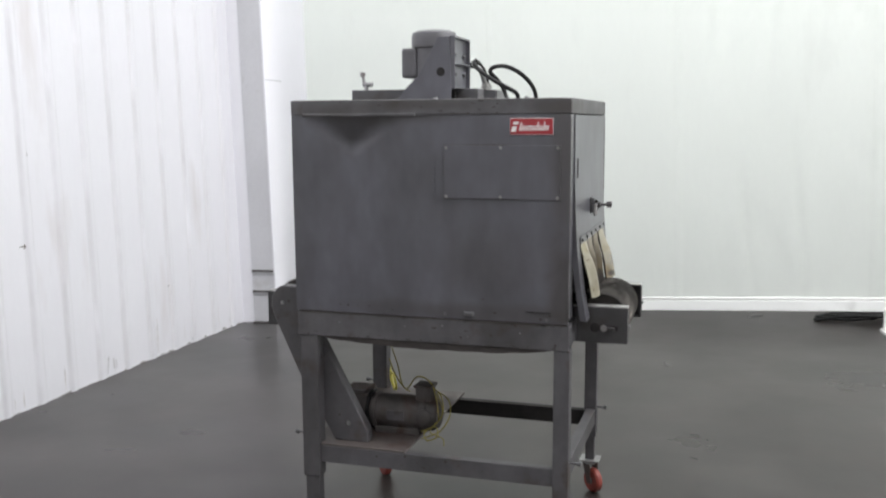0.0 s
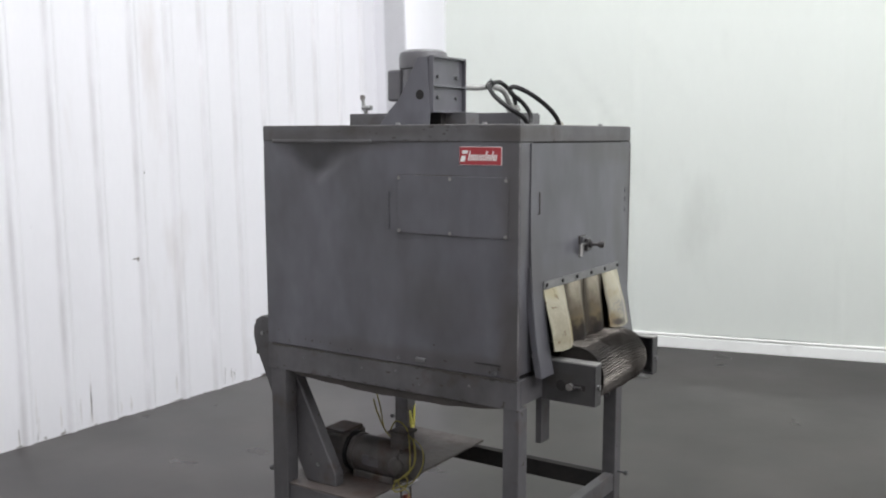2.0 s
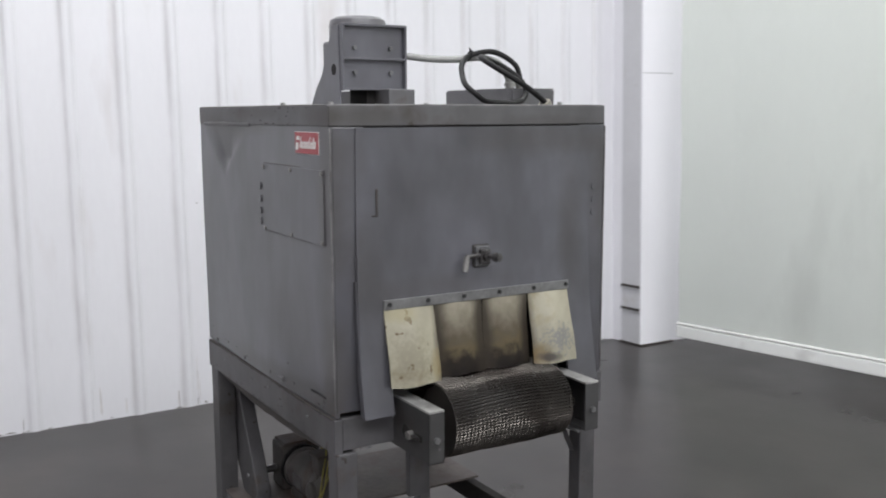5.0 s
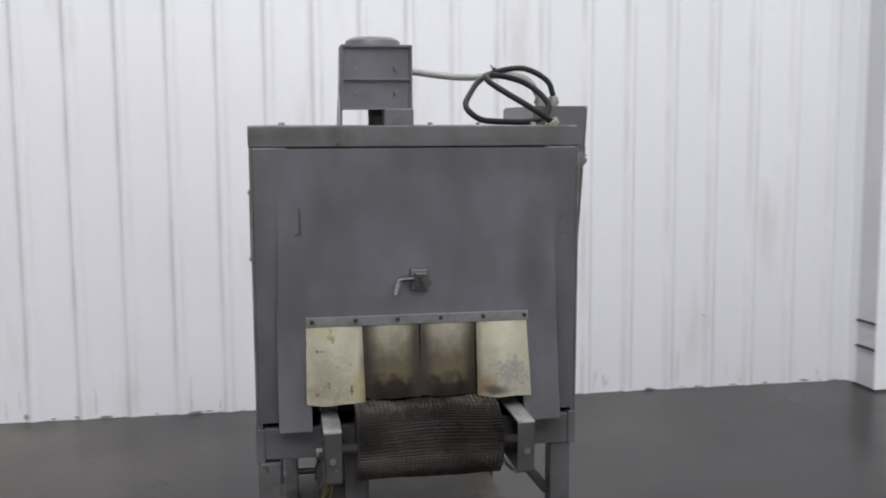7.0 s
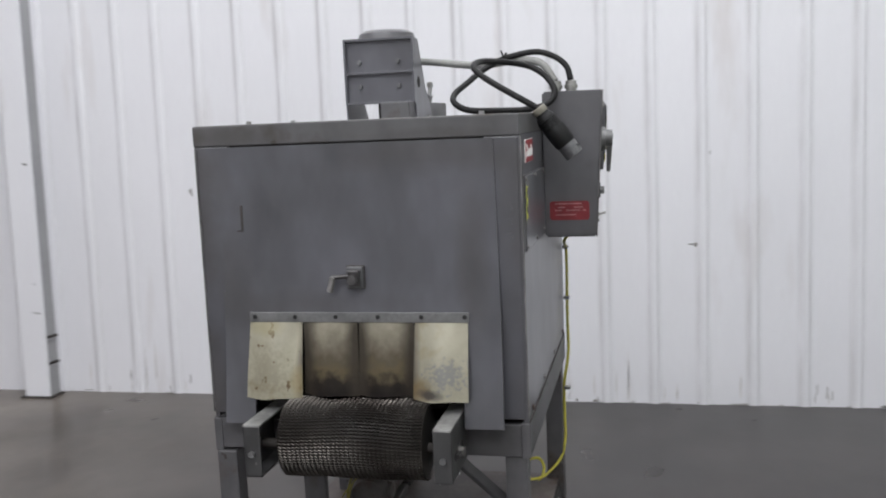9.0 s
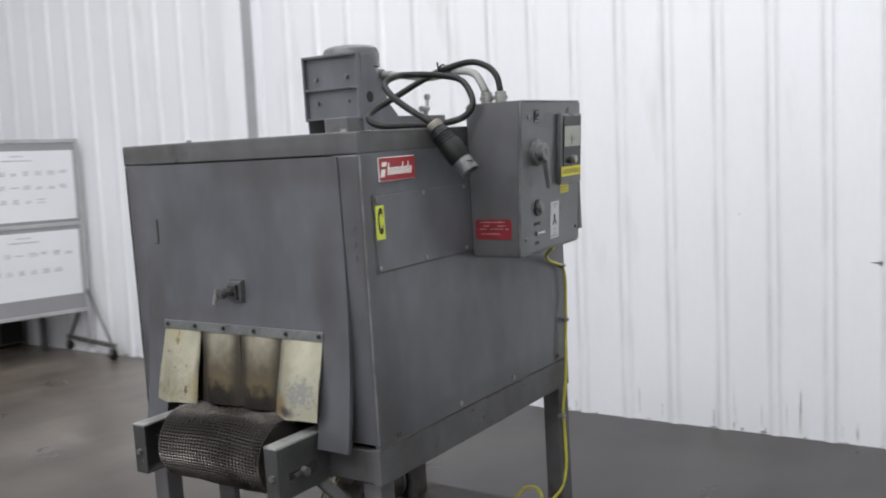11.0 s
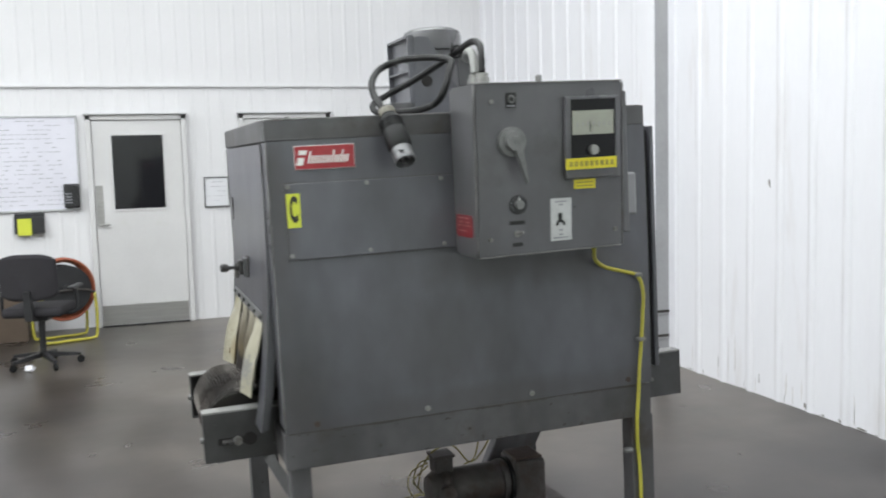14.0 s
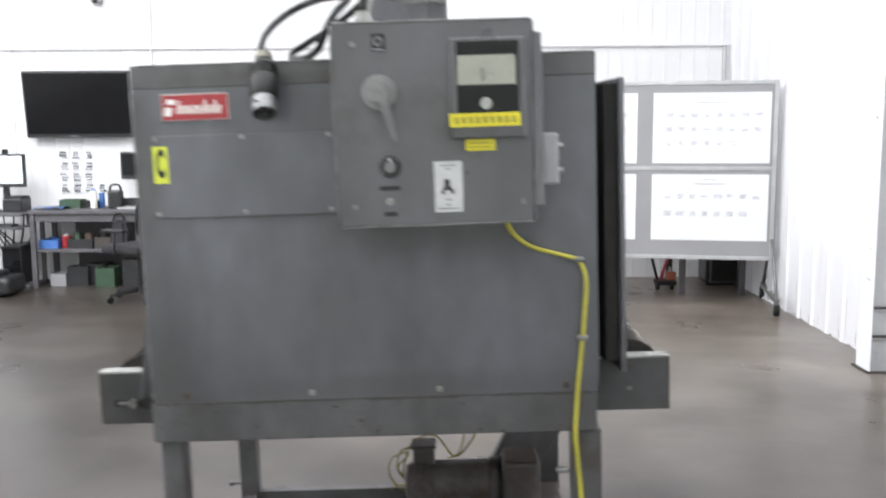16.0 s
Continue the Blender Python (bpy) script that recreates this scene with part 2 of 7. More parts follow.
KICK = mat("brushed_kick_plate", (0.42, 0.41, 0.40), 0.35, metal=0.8, var=0.1, big=3, fine=80, bump=0.08, stretch=(1, 1, 12))
TAN = mat("brown_paper", (0.30, 0.20, 0.11), 0.7, var=0.1, big=4, fine=60, bump=0.1)
CARD = mat("cardboard", (0.108, 0.079, 0.058), 0.8, var=0.1, big=4, fine=60, bump=0.1)
FABRIC = mat("dark_grey_fabric", (0.025, 0.023, 0.027), 0.9, var=0.25, big=6, fine=140, bump=0.4)
PLASTIC = mat("black_plastic", (0.022, 0.022, 0.024), 0.4, var=0.2, big=8, fine=60, bump=0.1)
ORANGE = mat("orange_hose", (0.36, 0.10, 0.05), 0.5, var=0.15, big=9, fine=60, bump=0.1)
BLUE = mat("blue_plastic", (0.06, 0.16, 0.45), 0.5, var=0.2, big=9, fine=60, bump=0.1)
GREEN = mat("dark_green_paint", (0.035, 0.07, 0.04), 0.5, var=0.2, big=9, fine=60, bump=0.1)
SCREEN_ON = mat("lit_screen", (0.75, 0.80, 0.88), 0.3, var=0.02, big=5, fine=60, bump=0.0, emit=0.4)


def let_through(m, share, tint):
    """Thin sheet: part of the light that falls on its back shows on its face."""
    nt = m.node_tree
    tr = nt.nodes.new("ShaderNodeBsdfTranslucent")
    tr.inputs["Color"].default_value = (*tint, 1)
    mx = nt.nodes.new("ShaderNodeMixShader")
    mx.inputs[0].default_value = share
    nt.links.new(nt.nodes["Principled BSDF"].outputs[0], mx.inputs[1])
    nt.links.new(tr.outputs[0], mx.inputs[2])
    nt.links.new(mx.outputs[0], nt.nodes["Material Output"].inputs["Surface"])


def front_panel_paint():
    """The grey paint with a dark wedge under the lid: stain and the dent's shade painted in."""
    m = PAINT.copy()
    m.name = "grey_paint_dent_shade_stain"
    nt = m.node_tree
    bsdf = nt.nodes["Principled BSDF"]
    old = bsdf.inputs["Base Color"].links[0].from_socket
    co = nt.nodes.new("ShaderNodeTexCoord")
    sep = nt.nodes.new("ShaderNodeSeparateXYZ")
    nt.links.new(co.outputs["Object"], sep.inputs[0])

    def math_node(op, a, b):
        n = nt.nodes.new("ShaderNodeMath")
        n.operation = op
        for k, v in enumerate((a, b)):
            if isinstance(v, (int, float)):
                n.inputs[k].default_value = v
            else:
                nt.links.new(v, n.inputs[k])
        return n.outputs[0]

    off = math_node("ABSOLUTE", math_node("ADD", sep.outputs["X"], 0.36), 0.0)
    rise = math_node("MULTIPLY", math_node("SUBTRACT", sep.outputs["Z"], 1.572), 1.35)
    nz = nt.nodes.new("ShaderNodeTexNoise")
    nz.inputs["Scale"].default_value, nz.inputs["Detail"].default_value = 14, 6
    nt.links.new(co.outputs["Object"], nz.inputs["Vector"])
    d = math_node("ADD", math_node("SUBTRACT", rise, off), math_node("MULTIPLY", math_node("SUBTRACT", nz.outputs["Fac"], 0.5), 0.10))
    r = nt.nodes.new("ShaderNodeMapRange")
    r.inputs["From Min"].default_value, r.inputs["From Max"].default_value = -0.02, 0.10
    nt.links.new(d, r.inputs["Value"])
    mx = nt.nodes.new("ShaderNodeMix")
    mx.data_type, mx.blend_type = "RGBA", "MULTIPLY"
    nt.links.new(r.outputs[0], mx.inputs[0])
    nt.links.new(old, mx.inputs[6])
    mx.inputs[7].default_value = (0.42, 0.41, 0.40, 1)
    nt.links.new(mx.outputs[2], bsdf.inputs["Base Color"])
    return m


WORN = mat("worn_bare_edge", (0.36, 0.355, 0.345), 0.45, metal=0.35, var=0.35, big=14, fine=70, bump=0.15, stain=(0.15, 0.14, 0.135), stain_amount=0.4, stain_scale=14)
EDGE = mat("rubbed_edge", (0.165, 0.16, 0.16), 0.5, var=0.35, big=16, fine=60, bump=0.1, stain=(0.085, 0.066, 0.055), stain_amount=0.5, stain_scale=11)
let_through(CURTAIN, 0.45, (0.80, 0.84, 0.79))

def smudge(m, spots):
    """Soft, cloudy brown ovals on painted sheet: dirt at the edges, darkening under lid and box."""
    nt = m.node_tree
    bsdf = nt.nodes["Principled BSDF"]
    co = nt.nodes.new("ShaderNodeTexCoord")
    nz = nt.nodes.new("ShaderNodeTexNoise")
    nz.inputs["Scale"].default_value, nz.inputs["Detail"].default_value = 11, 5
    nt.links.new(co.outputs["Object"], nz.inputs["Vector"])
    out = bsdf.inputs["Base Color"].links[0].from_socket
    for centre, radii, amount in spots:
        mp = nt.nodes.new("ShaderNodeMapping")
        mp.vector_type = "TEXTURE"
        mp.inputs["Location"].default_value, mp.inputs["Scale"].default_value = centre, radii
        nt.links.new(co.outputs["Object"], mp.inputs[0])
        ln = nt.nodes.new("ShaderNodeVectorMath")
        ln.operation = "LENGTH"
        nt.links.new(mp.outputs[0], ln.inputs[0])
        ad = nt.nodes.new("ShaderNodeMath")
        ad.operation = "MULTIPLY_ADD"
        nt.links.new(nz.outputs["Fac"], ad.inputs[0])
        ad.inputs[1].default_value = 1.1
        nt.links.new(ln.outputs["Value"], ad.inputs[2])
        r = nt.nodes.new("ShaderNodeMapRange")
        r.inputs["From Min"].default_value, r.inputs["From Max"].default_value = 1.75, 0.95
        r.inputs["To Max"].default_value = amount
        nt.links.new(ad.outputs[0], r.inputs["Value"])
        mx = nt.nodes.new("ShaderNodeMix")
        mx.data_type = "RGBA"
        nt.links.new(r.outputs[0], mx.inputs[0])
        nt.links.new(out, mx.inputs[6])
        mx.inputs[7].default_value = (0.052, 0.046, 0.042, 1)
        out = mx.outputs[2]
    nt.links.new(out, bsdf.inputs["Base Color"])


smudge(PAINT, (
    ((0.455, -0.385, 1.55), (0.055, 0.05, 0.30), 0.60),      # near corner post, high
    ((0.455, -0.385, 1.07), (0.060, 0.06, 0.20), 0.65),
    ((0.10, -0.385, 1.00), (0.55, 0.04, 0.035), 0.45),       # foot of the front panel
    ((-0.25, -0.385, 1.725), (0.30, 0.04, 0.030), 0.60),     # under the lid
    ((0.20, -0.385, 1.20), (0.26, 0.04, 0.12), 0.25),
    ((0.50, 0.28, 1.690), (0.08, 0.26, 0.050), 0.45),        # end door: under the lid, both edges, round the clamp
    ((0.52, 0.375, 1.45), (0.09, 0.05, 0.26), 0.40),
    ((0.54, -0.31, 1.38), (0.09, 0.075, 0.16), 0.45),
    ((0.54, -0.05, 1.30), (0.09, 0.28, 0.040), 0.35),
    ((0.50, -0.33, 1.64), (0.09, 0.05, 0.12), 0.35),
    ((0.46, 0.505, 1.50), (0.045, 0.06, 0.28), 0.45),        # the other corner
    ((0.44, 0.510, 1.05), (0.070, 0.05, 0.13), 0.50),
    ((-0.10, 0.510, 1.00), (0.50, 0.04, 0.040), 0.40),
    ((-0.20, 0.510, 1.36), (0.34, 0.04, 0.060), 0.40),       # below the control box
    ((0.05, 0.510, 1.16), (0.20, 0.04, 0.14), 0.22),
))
smudge(PAINT_LID, (
    ((0.46, -0.39, 1.757), (0.13, 0.05, 0.035), 0.75),
    ((-0.10, -0.39, 1.765), (0.28, 0.05, 0.018), 0.55),
    ((-0.42, -0.39, 1.745), (0.15, 0.05, 0.025), 0.55),
    ((0.48, -0.30, 1.755), (0.06, 0.14, 0.030), 0.50),
    ((0.48, 0.30, 1.740), (0.06, 0.22, 0.020), 0.40),
    ((0.20, 0.51, 1.745), (0.25, 0.05, 0.022), 0.45),
))
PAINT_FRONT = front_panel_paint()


# vinyl flaps, browned by heat towards their lower edge
FLAP = mat("heat_browned_vinyl", (0.335, 0.312, 0.235), 0.5, var=0.14, big=6, fine=40, bump=0.15, stain=(0.20, 0.16, 0.09), stain_amount=0.5, stain_scale=9, smear=0.35, chips_glints=(0.10, 0.065, 0.03), chip_scale=36, chip_cut=0.645)
FLAP_SCUFFED = mat("grey_scuffed_vinyl", (0.345, 0.322, 0.245), 0.5, var=0.12, big=6, fine=40, bump=0.15, stain=(0.25, 0.21, 0.12), stain_amount=0.5, stain_scale=9, smear=0.35)


def scorched(name):
    """Vinyl smoked brown by the heat, burnt black along its hem."""
    m = mat(name, (0.3, 0.26, 0.2), 0.65, var=0.14, big=7, fine=40, bump=0.15, spec=0.2)
    nt = m.node_tree
    bsdf = nt.nodes["Principled BSDF"]
    co = nt.nodes.new("ShaderNodeTexCoord")
    sep = nt.nodes.new("ShaderNodeSeparateXYZ")
    nt.links.new(co.outputs["Object"], sep.inputs[0])
    n = nt.nodes.new("ShaderNodeTexNoise")
    n.inputs["Scale"].default_value, n.inputs["Detail"].default_value = 38, 9
    nt.links.new(co.outputs["Object"], n.inputs["Vector"])
    add = nt.nodes.new("ShaderNodeMath")
    add.operation = "MULTIPLY_ADD"
    nt.links.new(n.outputs["Fac"], add.inputs[0])
    add.inputs[1].default_value = 0.085
    nt.links.new(sep.outputs["Z"], add.inputs[2])
    r = nt.nodes.new("ShaderNodeMapRange")
    r.inputs["From Min"].default_value, r.inputs["From Max"].default_value = 1.055 + 0.042, 1.250 + 0.042
    nt.links.new(add.outputs[0], r.inputs["Value"])
    ramp = nt.nodes.new("ShaderNodeValToRGB")
    nt.links.new(r.outputs[0], ramp.inputs[0])
    stops = [(0.0, (0.012, 0.009, 0.008)), (0.17, (0.018, 0.014, 0.011)), (0.36, (0.098, 0.078, 0.045)), (0.48, (0.084, 0.070, 0.048)), (0.68, (0.135, 0.118, 0.088)), (1.0, (0.25, 0.228, 0.178))]
    e = ramp.color_ramp.elements
    while len(e) < len(stops):
        e.new(0.5)
    for k, (p, c) in enumerate(stops):
        e[k].position = p
        e[k].color = (*c, 1)
    out = ramp.outputs[0]
    for seam in (-0.096, 0.0595, 0.215):
        out = blot(nt, co, out, (seam, 1.14), (0.042, 0.34), (0.030, 0.024, 0.018), 0.85, 14, 0.25)
    nt.links.new(out, bsdf.inputs["Base Color"])
    return m


def blot(nt, co, prev, centre, half, colour, amount, scale, ragged):
    """A dirty blot on a flap: an oval in y and z with a ragged, broken outline."""
    mp = nt.nodes.new("ShaderNodeMapping")
    mp.vector_type = "TEXTURE"
    mp.inputs["Location"].default_value = (0.56, centre[0], centre[1])
    mp.inputs["Scale"].default_value = (10.0, half[0], half[1])
    nt.links.new(co.outputs["Object"], mp.inputs[0])
    ln = nt.nodes.new("ShaderNodeVectorMath")
    ln.operation = "LENGTH"
    nt.links.new(mp.outputs[0], ln.inputs[0])
    nz = nt.nodes.new("ShaderNodeTexNoise")
    nz.inputs["Scale"].default_value, nz.inputs["Detail"].default_value = scale, 7
    nt.links.new(co.outputs["Object"], nz.inputs["Vector"])
    ad = nt.nodes.new("ShaderNodeMath")
    ad.operation = "MULTIPLY_ADD"
    nt.links.new(nz.outputs["Fac"], ad.inputs[0])
    ad.inputs[1].default_value = 2 * ragged
    nt.links.new(ln.outputs["Value"], ad.inputs[2])
    r = nt.nodes.new("ShaderNodeMapRange")
    r.inputs["From Min"].default_value, r.inputs["From Max"].default_value = 1.0 + ragged, 0.35 + ragged
    r.inputs["To Max"].default_value = amount
    nt.links.new(ad.outputs[0], r.inputs["Value"])
    mx = nt.nodes.new("ShaderNodeMix")
    mx.data_type = "RGBA"
    nt.links.new(r.outputs[0], mx.inputs[0])
    nt.links.new(prev, mx.inputs[6])
    mx.inputs[7].default_value = (*colour, 1)
    return mx.outputs[2]


def blotted(m, blots):
    nt = m.node_tree
    bsdf = nt.nodes["Principled BSDF"]
    co = nt.nodes.new("ShaderNodeTexCoord")
    out = bsdf.inputs["Base Color"].links[0].from_socket
    for b in blots:
        out = blot(nt, co, out, *b)
    nt.links.new(out, bsdf.inputs["Base Color"])


blotted(FLAP_SCUFFED, (((0.207, 1.12), (0.030, 0.28), (0.05, 0.038, 0.026), 0.8, 14, 0.25), ((0.306, 1.116), (0.062, 0.042), (0.15, 0.152, 0.162), 0.7, 95, 1.9), ((0.232, 1.075), (0.040, 0.045), (0.13, 0.085, 0.03), 0.75, 30, 0.5), ((0.262, 1.066), (0.045, 0.016), (0.035, 0.03, 0.03), 0.85, 30, 0.5)))
blotted(FLAP, (((-0.088, 1.11), (0.026, 0.26), (0.05, 0.038, 0.026), 0.8, 14, 0.25), ((-0.20, 1.235), (0.06, 0.03), (0.24, 0.21, 0.115), 0.6, 25, 0.6), ((-0.105, 1.085), (0.03, 0.06), (0.24, 0.19, 0.09), 0.6, 25, 0.6), ((-0.19, 1.12), (0.07, 0.08), (0.15, 0.13, 0.085), 0.35, 90, 1.3)))
FLAP_BURNT = scorched("scorched_vinyl")


def concrete():
    """Ground concrete: soft cloudy patches, fine speckle, uneven polish."""
    m = mat("polished_concrete", (0.0470, 0.0415, 0.0388), 0.30, var=0.13, big=1.3, fine=4, bump=0.0, rough_var=0.09, spec=0.42)
    nt = m.node_tree
    bsdf = nt.nodes["Principled BSDF"]
    old = bsdf.inputs["Base Color"].links[0].from_socket
    co = nt.nodes.new("ShaderNodeTexCoord")

    def layer(scale, detail, lo, hi, dark, amount, prev):
        n = nt.nodes.new("ShaderNodeTexNoise")
        n.inputs["Scale"].default_value, n.inputs["Detail"].default_value = scale, detail
        nt.links.new(co.outputs["Object"], n.inputs["Vector"])
        mix = nt.nodes.new("ShaderNodeMix")
        mix.data_type, mix.blend_type = "RGBA", "MULTIPLY"
        mix.inputs[0].default_value = amount
        nt.links.new(prev, mix.inputs[6])
        nt.links.new(ramp_mix(nt, n.outputs["Fac"], dark, (1, 1, 1), lo, hi), mix.inputs[7])
        return mix.outputs[2]

    out = layer(0.45, 3.0, 0.36, 0.62, (0.50, 0.47, 0.45), 0.72, old)
    out = layer(1.9, 3.0, 0.36, 0.62, (0.46, 0.43, 0.40), 0.6, out)
    out = layer(6.0, 4.0, 0.30, 0.70, (0.80, 0.79, 0.77), 0.7, out)
    out = layer(45.0, 2.0, 0.30, 0.60, (0.90, 0.90, 0.90), 0.5, out)
    # long soft streaks left by sweeping
    mp = nt.nodes.new("ShaderNodeMapping")
    mp.inputs["Rotation"].default_value, mp.inputs["Scale"].default_value = (0, 0, 0.18), (0.30, 2.1, 1)
    nt.links.new(co.outputs["Object"], mp.inputs[0])
    sw = nt.nodes.new("ShaderNodeTexNoise")
    sw.inputs["Scale"].default_value, sw.inputs["Detail"].default_value = 1.0, 3
    nt.links.new(mp.outputs[0], sw.inputs["Vector"])
    sm = nt.nodes.new("ShaderNodeMix")
    sm.data_type, sm.blend_type = "RGBA", "MULTIPLY"
    sm.inputs[0].default_value = 0.8
    nt.links.new(out, sm.inputs[6])
    nt.links.new(ramp_mix(nt, sw.outputs["Fac"], (0.78, 0.77, 0.75), (1.18, 1.17, 1.16), 0.32, 0.70), sm.inputs[7])
    out = sm.outputs[2]
    # paler towards the offices, along an uneven edge
    sep = nt.nodes.new("ShaderNodeSeparateXYZ")
    nt.links.new(co.outputs["Object"], sep.inputs[0])
    wob = nt.nodes.new("ShaderNodeTexNoise")
    wob.inputs["Scale"].default_value, wob.inputs["Detail"].default_value = 0.6, 5
    nt.links.new(co.outputs["Object"], wob.inputs["Vector"])
    edge = nt.nodes.new("ShaderNodeMath")
    edge.operation = "MULTIPLY_ADD"
    nt.links.new(wob.outputs["Fac"], edge.inputs[0])
    edge.inputs[1].default_value = 3.4
    nt.links.new(sep.outputs["Y"], edge.inputs[2])
    pale_y = nt.nodes.new("ShaderNodeMapRange")
    pale_y.inputs["From Min"].default_value, pale_y.inputs["From Max"].default_value = 0.9, -2.2
    nt.links.new(edge.outputs[0], pale_y.inputs["Value"])
    pale_mix = nt.nodes.new("ShaderNodeMix")
    pale_mix.data_type, pale_mix.blend_type = "RGBA", "MULTIPLY"
    # strongest beside the ribbed wall, weaker towards the offices
    far = nt.nodes.new("ShaderNodeMath")
    far.operation = "MULTIPLY_ADD"
    nt.links.new(wob.outputs["Fac"], far.inputs[0])
    far.inputs[1].default_value = 2.4
    nt.links.new(sep.outputs["X"], far.inputs[2])
    pale_x = nt.nodes.new("ShaderNodeMapRange")
    pale_x.inputs["From Min"].default_value, pale_x.inputs["From Max"].default_value = 0.0, 2.6
    pale_x.inputs["To Min"].default_value, pale_x.inputs["To Max"].default_value = 1.0, 0.22
    nt.links.new(far.outputs[0], pale_x.inputs["Value"])
    both = nt.nodes.new("ShaderNodeMath")
    both.operation = "MULTIPLY"
    nt.links.new(pale_y.outputs[0], both.inputs[0])
    nt.links.new(pale_x.outputs[0], both.inputs[1])
    nt.links.new(both.outputs[0], pale_mix.inputs[0])
    nt.links.new(out, pale_mix.inputs[6])
    pale_mix.inputs[7].default_value = (4.6, 4.5, 4.15, 1)
    nt.links.new(pale_mix.outputs[2], bsdf.inputs["Base Color"])
    return m


CONCRETE = concrete()
GLASS_DARK = mat("dark_door_glass", (0.012, 0.012, 0.014), 0.06, var=0.1, big=4, fine=30, bump=0.0, rough_var=0.02)


# ---------------------------------------------------------------- mesh helpers
def mesh_of(name, bm, material):
    me = bpy.data.meshes.new(name)
    bm.normal_update()
    bm.to_mesh(me)
    bm.free()
    if material:
        me.materials.append(material)
    return me


def part(name, bm, material, parent=None, label=""):
    """Links a bmesh as one mesh object, under a thing or a part."""
    ob = new(name, mesh_of(name, bm, material))
    if parent:
        ob.parent = parent
    if label:
        ob["label"] = label
    return ob


def smooth(ob, limit=35):
    me = ob.data
    bm = bmesh.new()
    bm.from_mesh(me)
    for f in bm.faces:
        f.smooth = True
    for e in bm.edges:
        if len(e.link_faces) != 2 or e.calc_face_angle(0) > radians(limit):
            e.smooth = False
    bm.to_mesh(me)
    bm.free()
    return ob


def box_bm(lo, hi, bev=0.003, seg=2, bm=None):
    bm = bm or bmesh.new()
    lo, hi = Vector(lo), Vector(hi)
    m = Matrix.Translation((lo + hi) / 2) @ Matrix.Diagonal((*(hi - lo), 1))
    r = bmesh.ops.create_cube(bm, size=1, matrix=m)
    if bev > 0:
        edges = list({e for v in r["verts"] for e in v.link_edges})
        bmesh.ops.bevel(bm, geom=edges, offset=min(bev, 0.45 * min(hi - lo)), segments=seg, affect="EDGES", profile=0.5)
    return bm


def box(name, lo, hi, material, parent=None, bev=0.003, label="", seg=2):
    return part(name, box_bm(lo, hi, bev, seg), material, parent, label)


def prism_bm(points, axis, lo, hi, bev=0.002):
    """A flat outline (two coordinates) pushed along an axis."""
    def at(p, d):
        c = list(p)
        c.insert("xyz".index(axis), d)
        return c
    bm = bmesh.new()
    a = [bm.verts.new(at(p, lo)) for p in points]
    b = [bm.verts.new(at(p, hi)) for p in points]
    n = len(points)
    bm.faces.new(a)
    bm.faces.new(b[::-1])
    for i in range(n):
        bm.faces.new((a[i], b[i], b[(i + 1) % n], a[(i + 1) % n]))
    bmesh.ops.recalc_face_normals(bm, faces=bm.faces)
    if bev:
        bmesh.ops.bevel(bm, geom=list(bm.edges), offset=bev, segments=1, affect="EDGES")
    return bm


def rod_bm(a, b, r, r2=None, seg=20, bev=0.0, bm=None):
    bm = bm or bmesh.new()
    a, b = Vector(a), Vector(b)
    d = b - a
    m = Matrix.Translation((a + b) / 2) @ d.to_track_quat("Z", "Y").to_matrix().to_4x4()
    r_ = bmesh.ops.create_cone(bm, cap_ends=True, segments=seg, radius1=r, radius2=r if r2 is None else r2, depth=d.length, matrix=m)
    if bev:
        rims = [e for e in {e for v in r_["verts"] for e in v.link_edges} if any(len(f.verts) > 4 for f in e.link_faces)]
        bmesh.ops.bevel(bm, geom=rims, offset=bev, segments=2, affect="EDGES")
    return bm


def rod(name, a, b, r, material, parent=None, r2=None, seg=20, bev=0.0, label=""):
    return smooth(part(name, rod_bm(a, b, r, r2, seg, bev), material, parent, label), 40)


def spline(points, steps=8):
    """Points along a smooth curve through the given ones."""
    p = [Vector(q) for q in points]
    p = [2 * p[0] - p[1], *p, 2 * p[-1] - p[-2]]
    out = []
    for i in range(1, len(p) - 2):
        for k in range(steps):
            t = k / steps
            out.append(0.5 * (2 * p[i] + (p[i + 1] - p[i - 1]) * t + (2 * p[i - 1] - 5 * p[i] + 4 * p[i + 1] - p[i + 2]) * t * t
                              + (3 * p[i] - p[i - 1] - 3 * p[i + 1] + p[i + 2]) * t ** 3))
    return out + [p[-2]]


def tube_bm(line, r, seg=8, bm=None):
    bm = bm or bmesh.new()
    rings, up = [], Vector((0.3, 0.2, 0.93))
    for i, q in enumerate(line):
        d = (line[min(i + 1, len(line) - 1)] - line[max(i - 1, 0)]).normalized()
        s = d.cross(up).normalized()
        up = s.cross(d).normalized()
        rings.append([bm.verts.new(q + r * (math.cos(a) * s + math.sin(a) * up)) for a in [2 * math.pi * k / seg for k in range(seg)]])
    for r0, r1 in zip(rings, rings[1:]):
        for k in range(seg):
            f = bm.faces.new((r0[k], r0[(k + 1) % seg], r1[(k + 1) % seg], r1[k]))
            f.smooth = True
    bm.faces.new(rings[0][::-1])
    bm.faces.new(rings[-1])
    return bm


def tube(name, points, r, material, parent=None, seg=10, steps=8, label=""):
    return part(name, tube_bm(spline(points, steps), r, seg), material, parent, label)


def thing(name, label, category, group="", at=None):
    ob = new(name)
    ob.empty_display_size = 0.1
    if at is not None:
        ob.matrix_basis = at
    return tagged(ob, label, category, group)


def structure(ob, label, category):
    return tagged(ob, label, category, kind="structure")


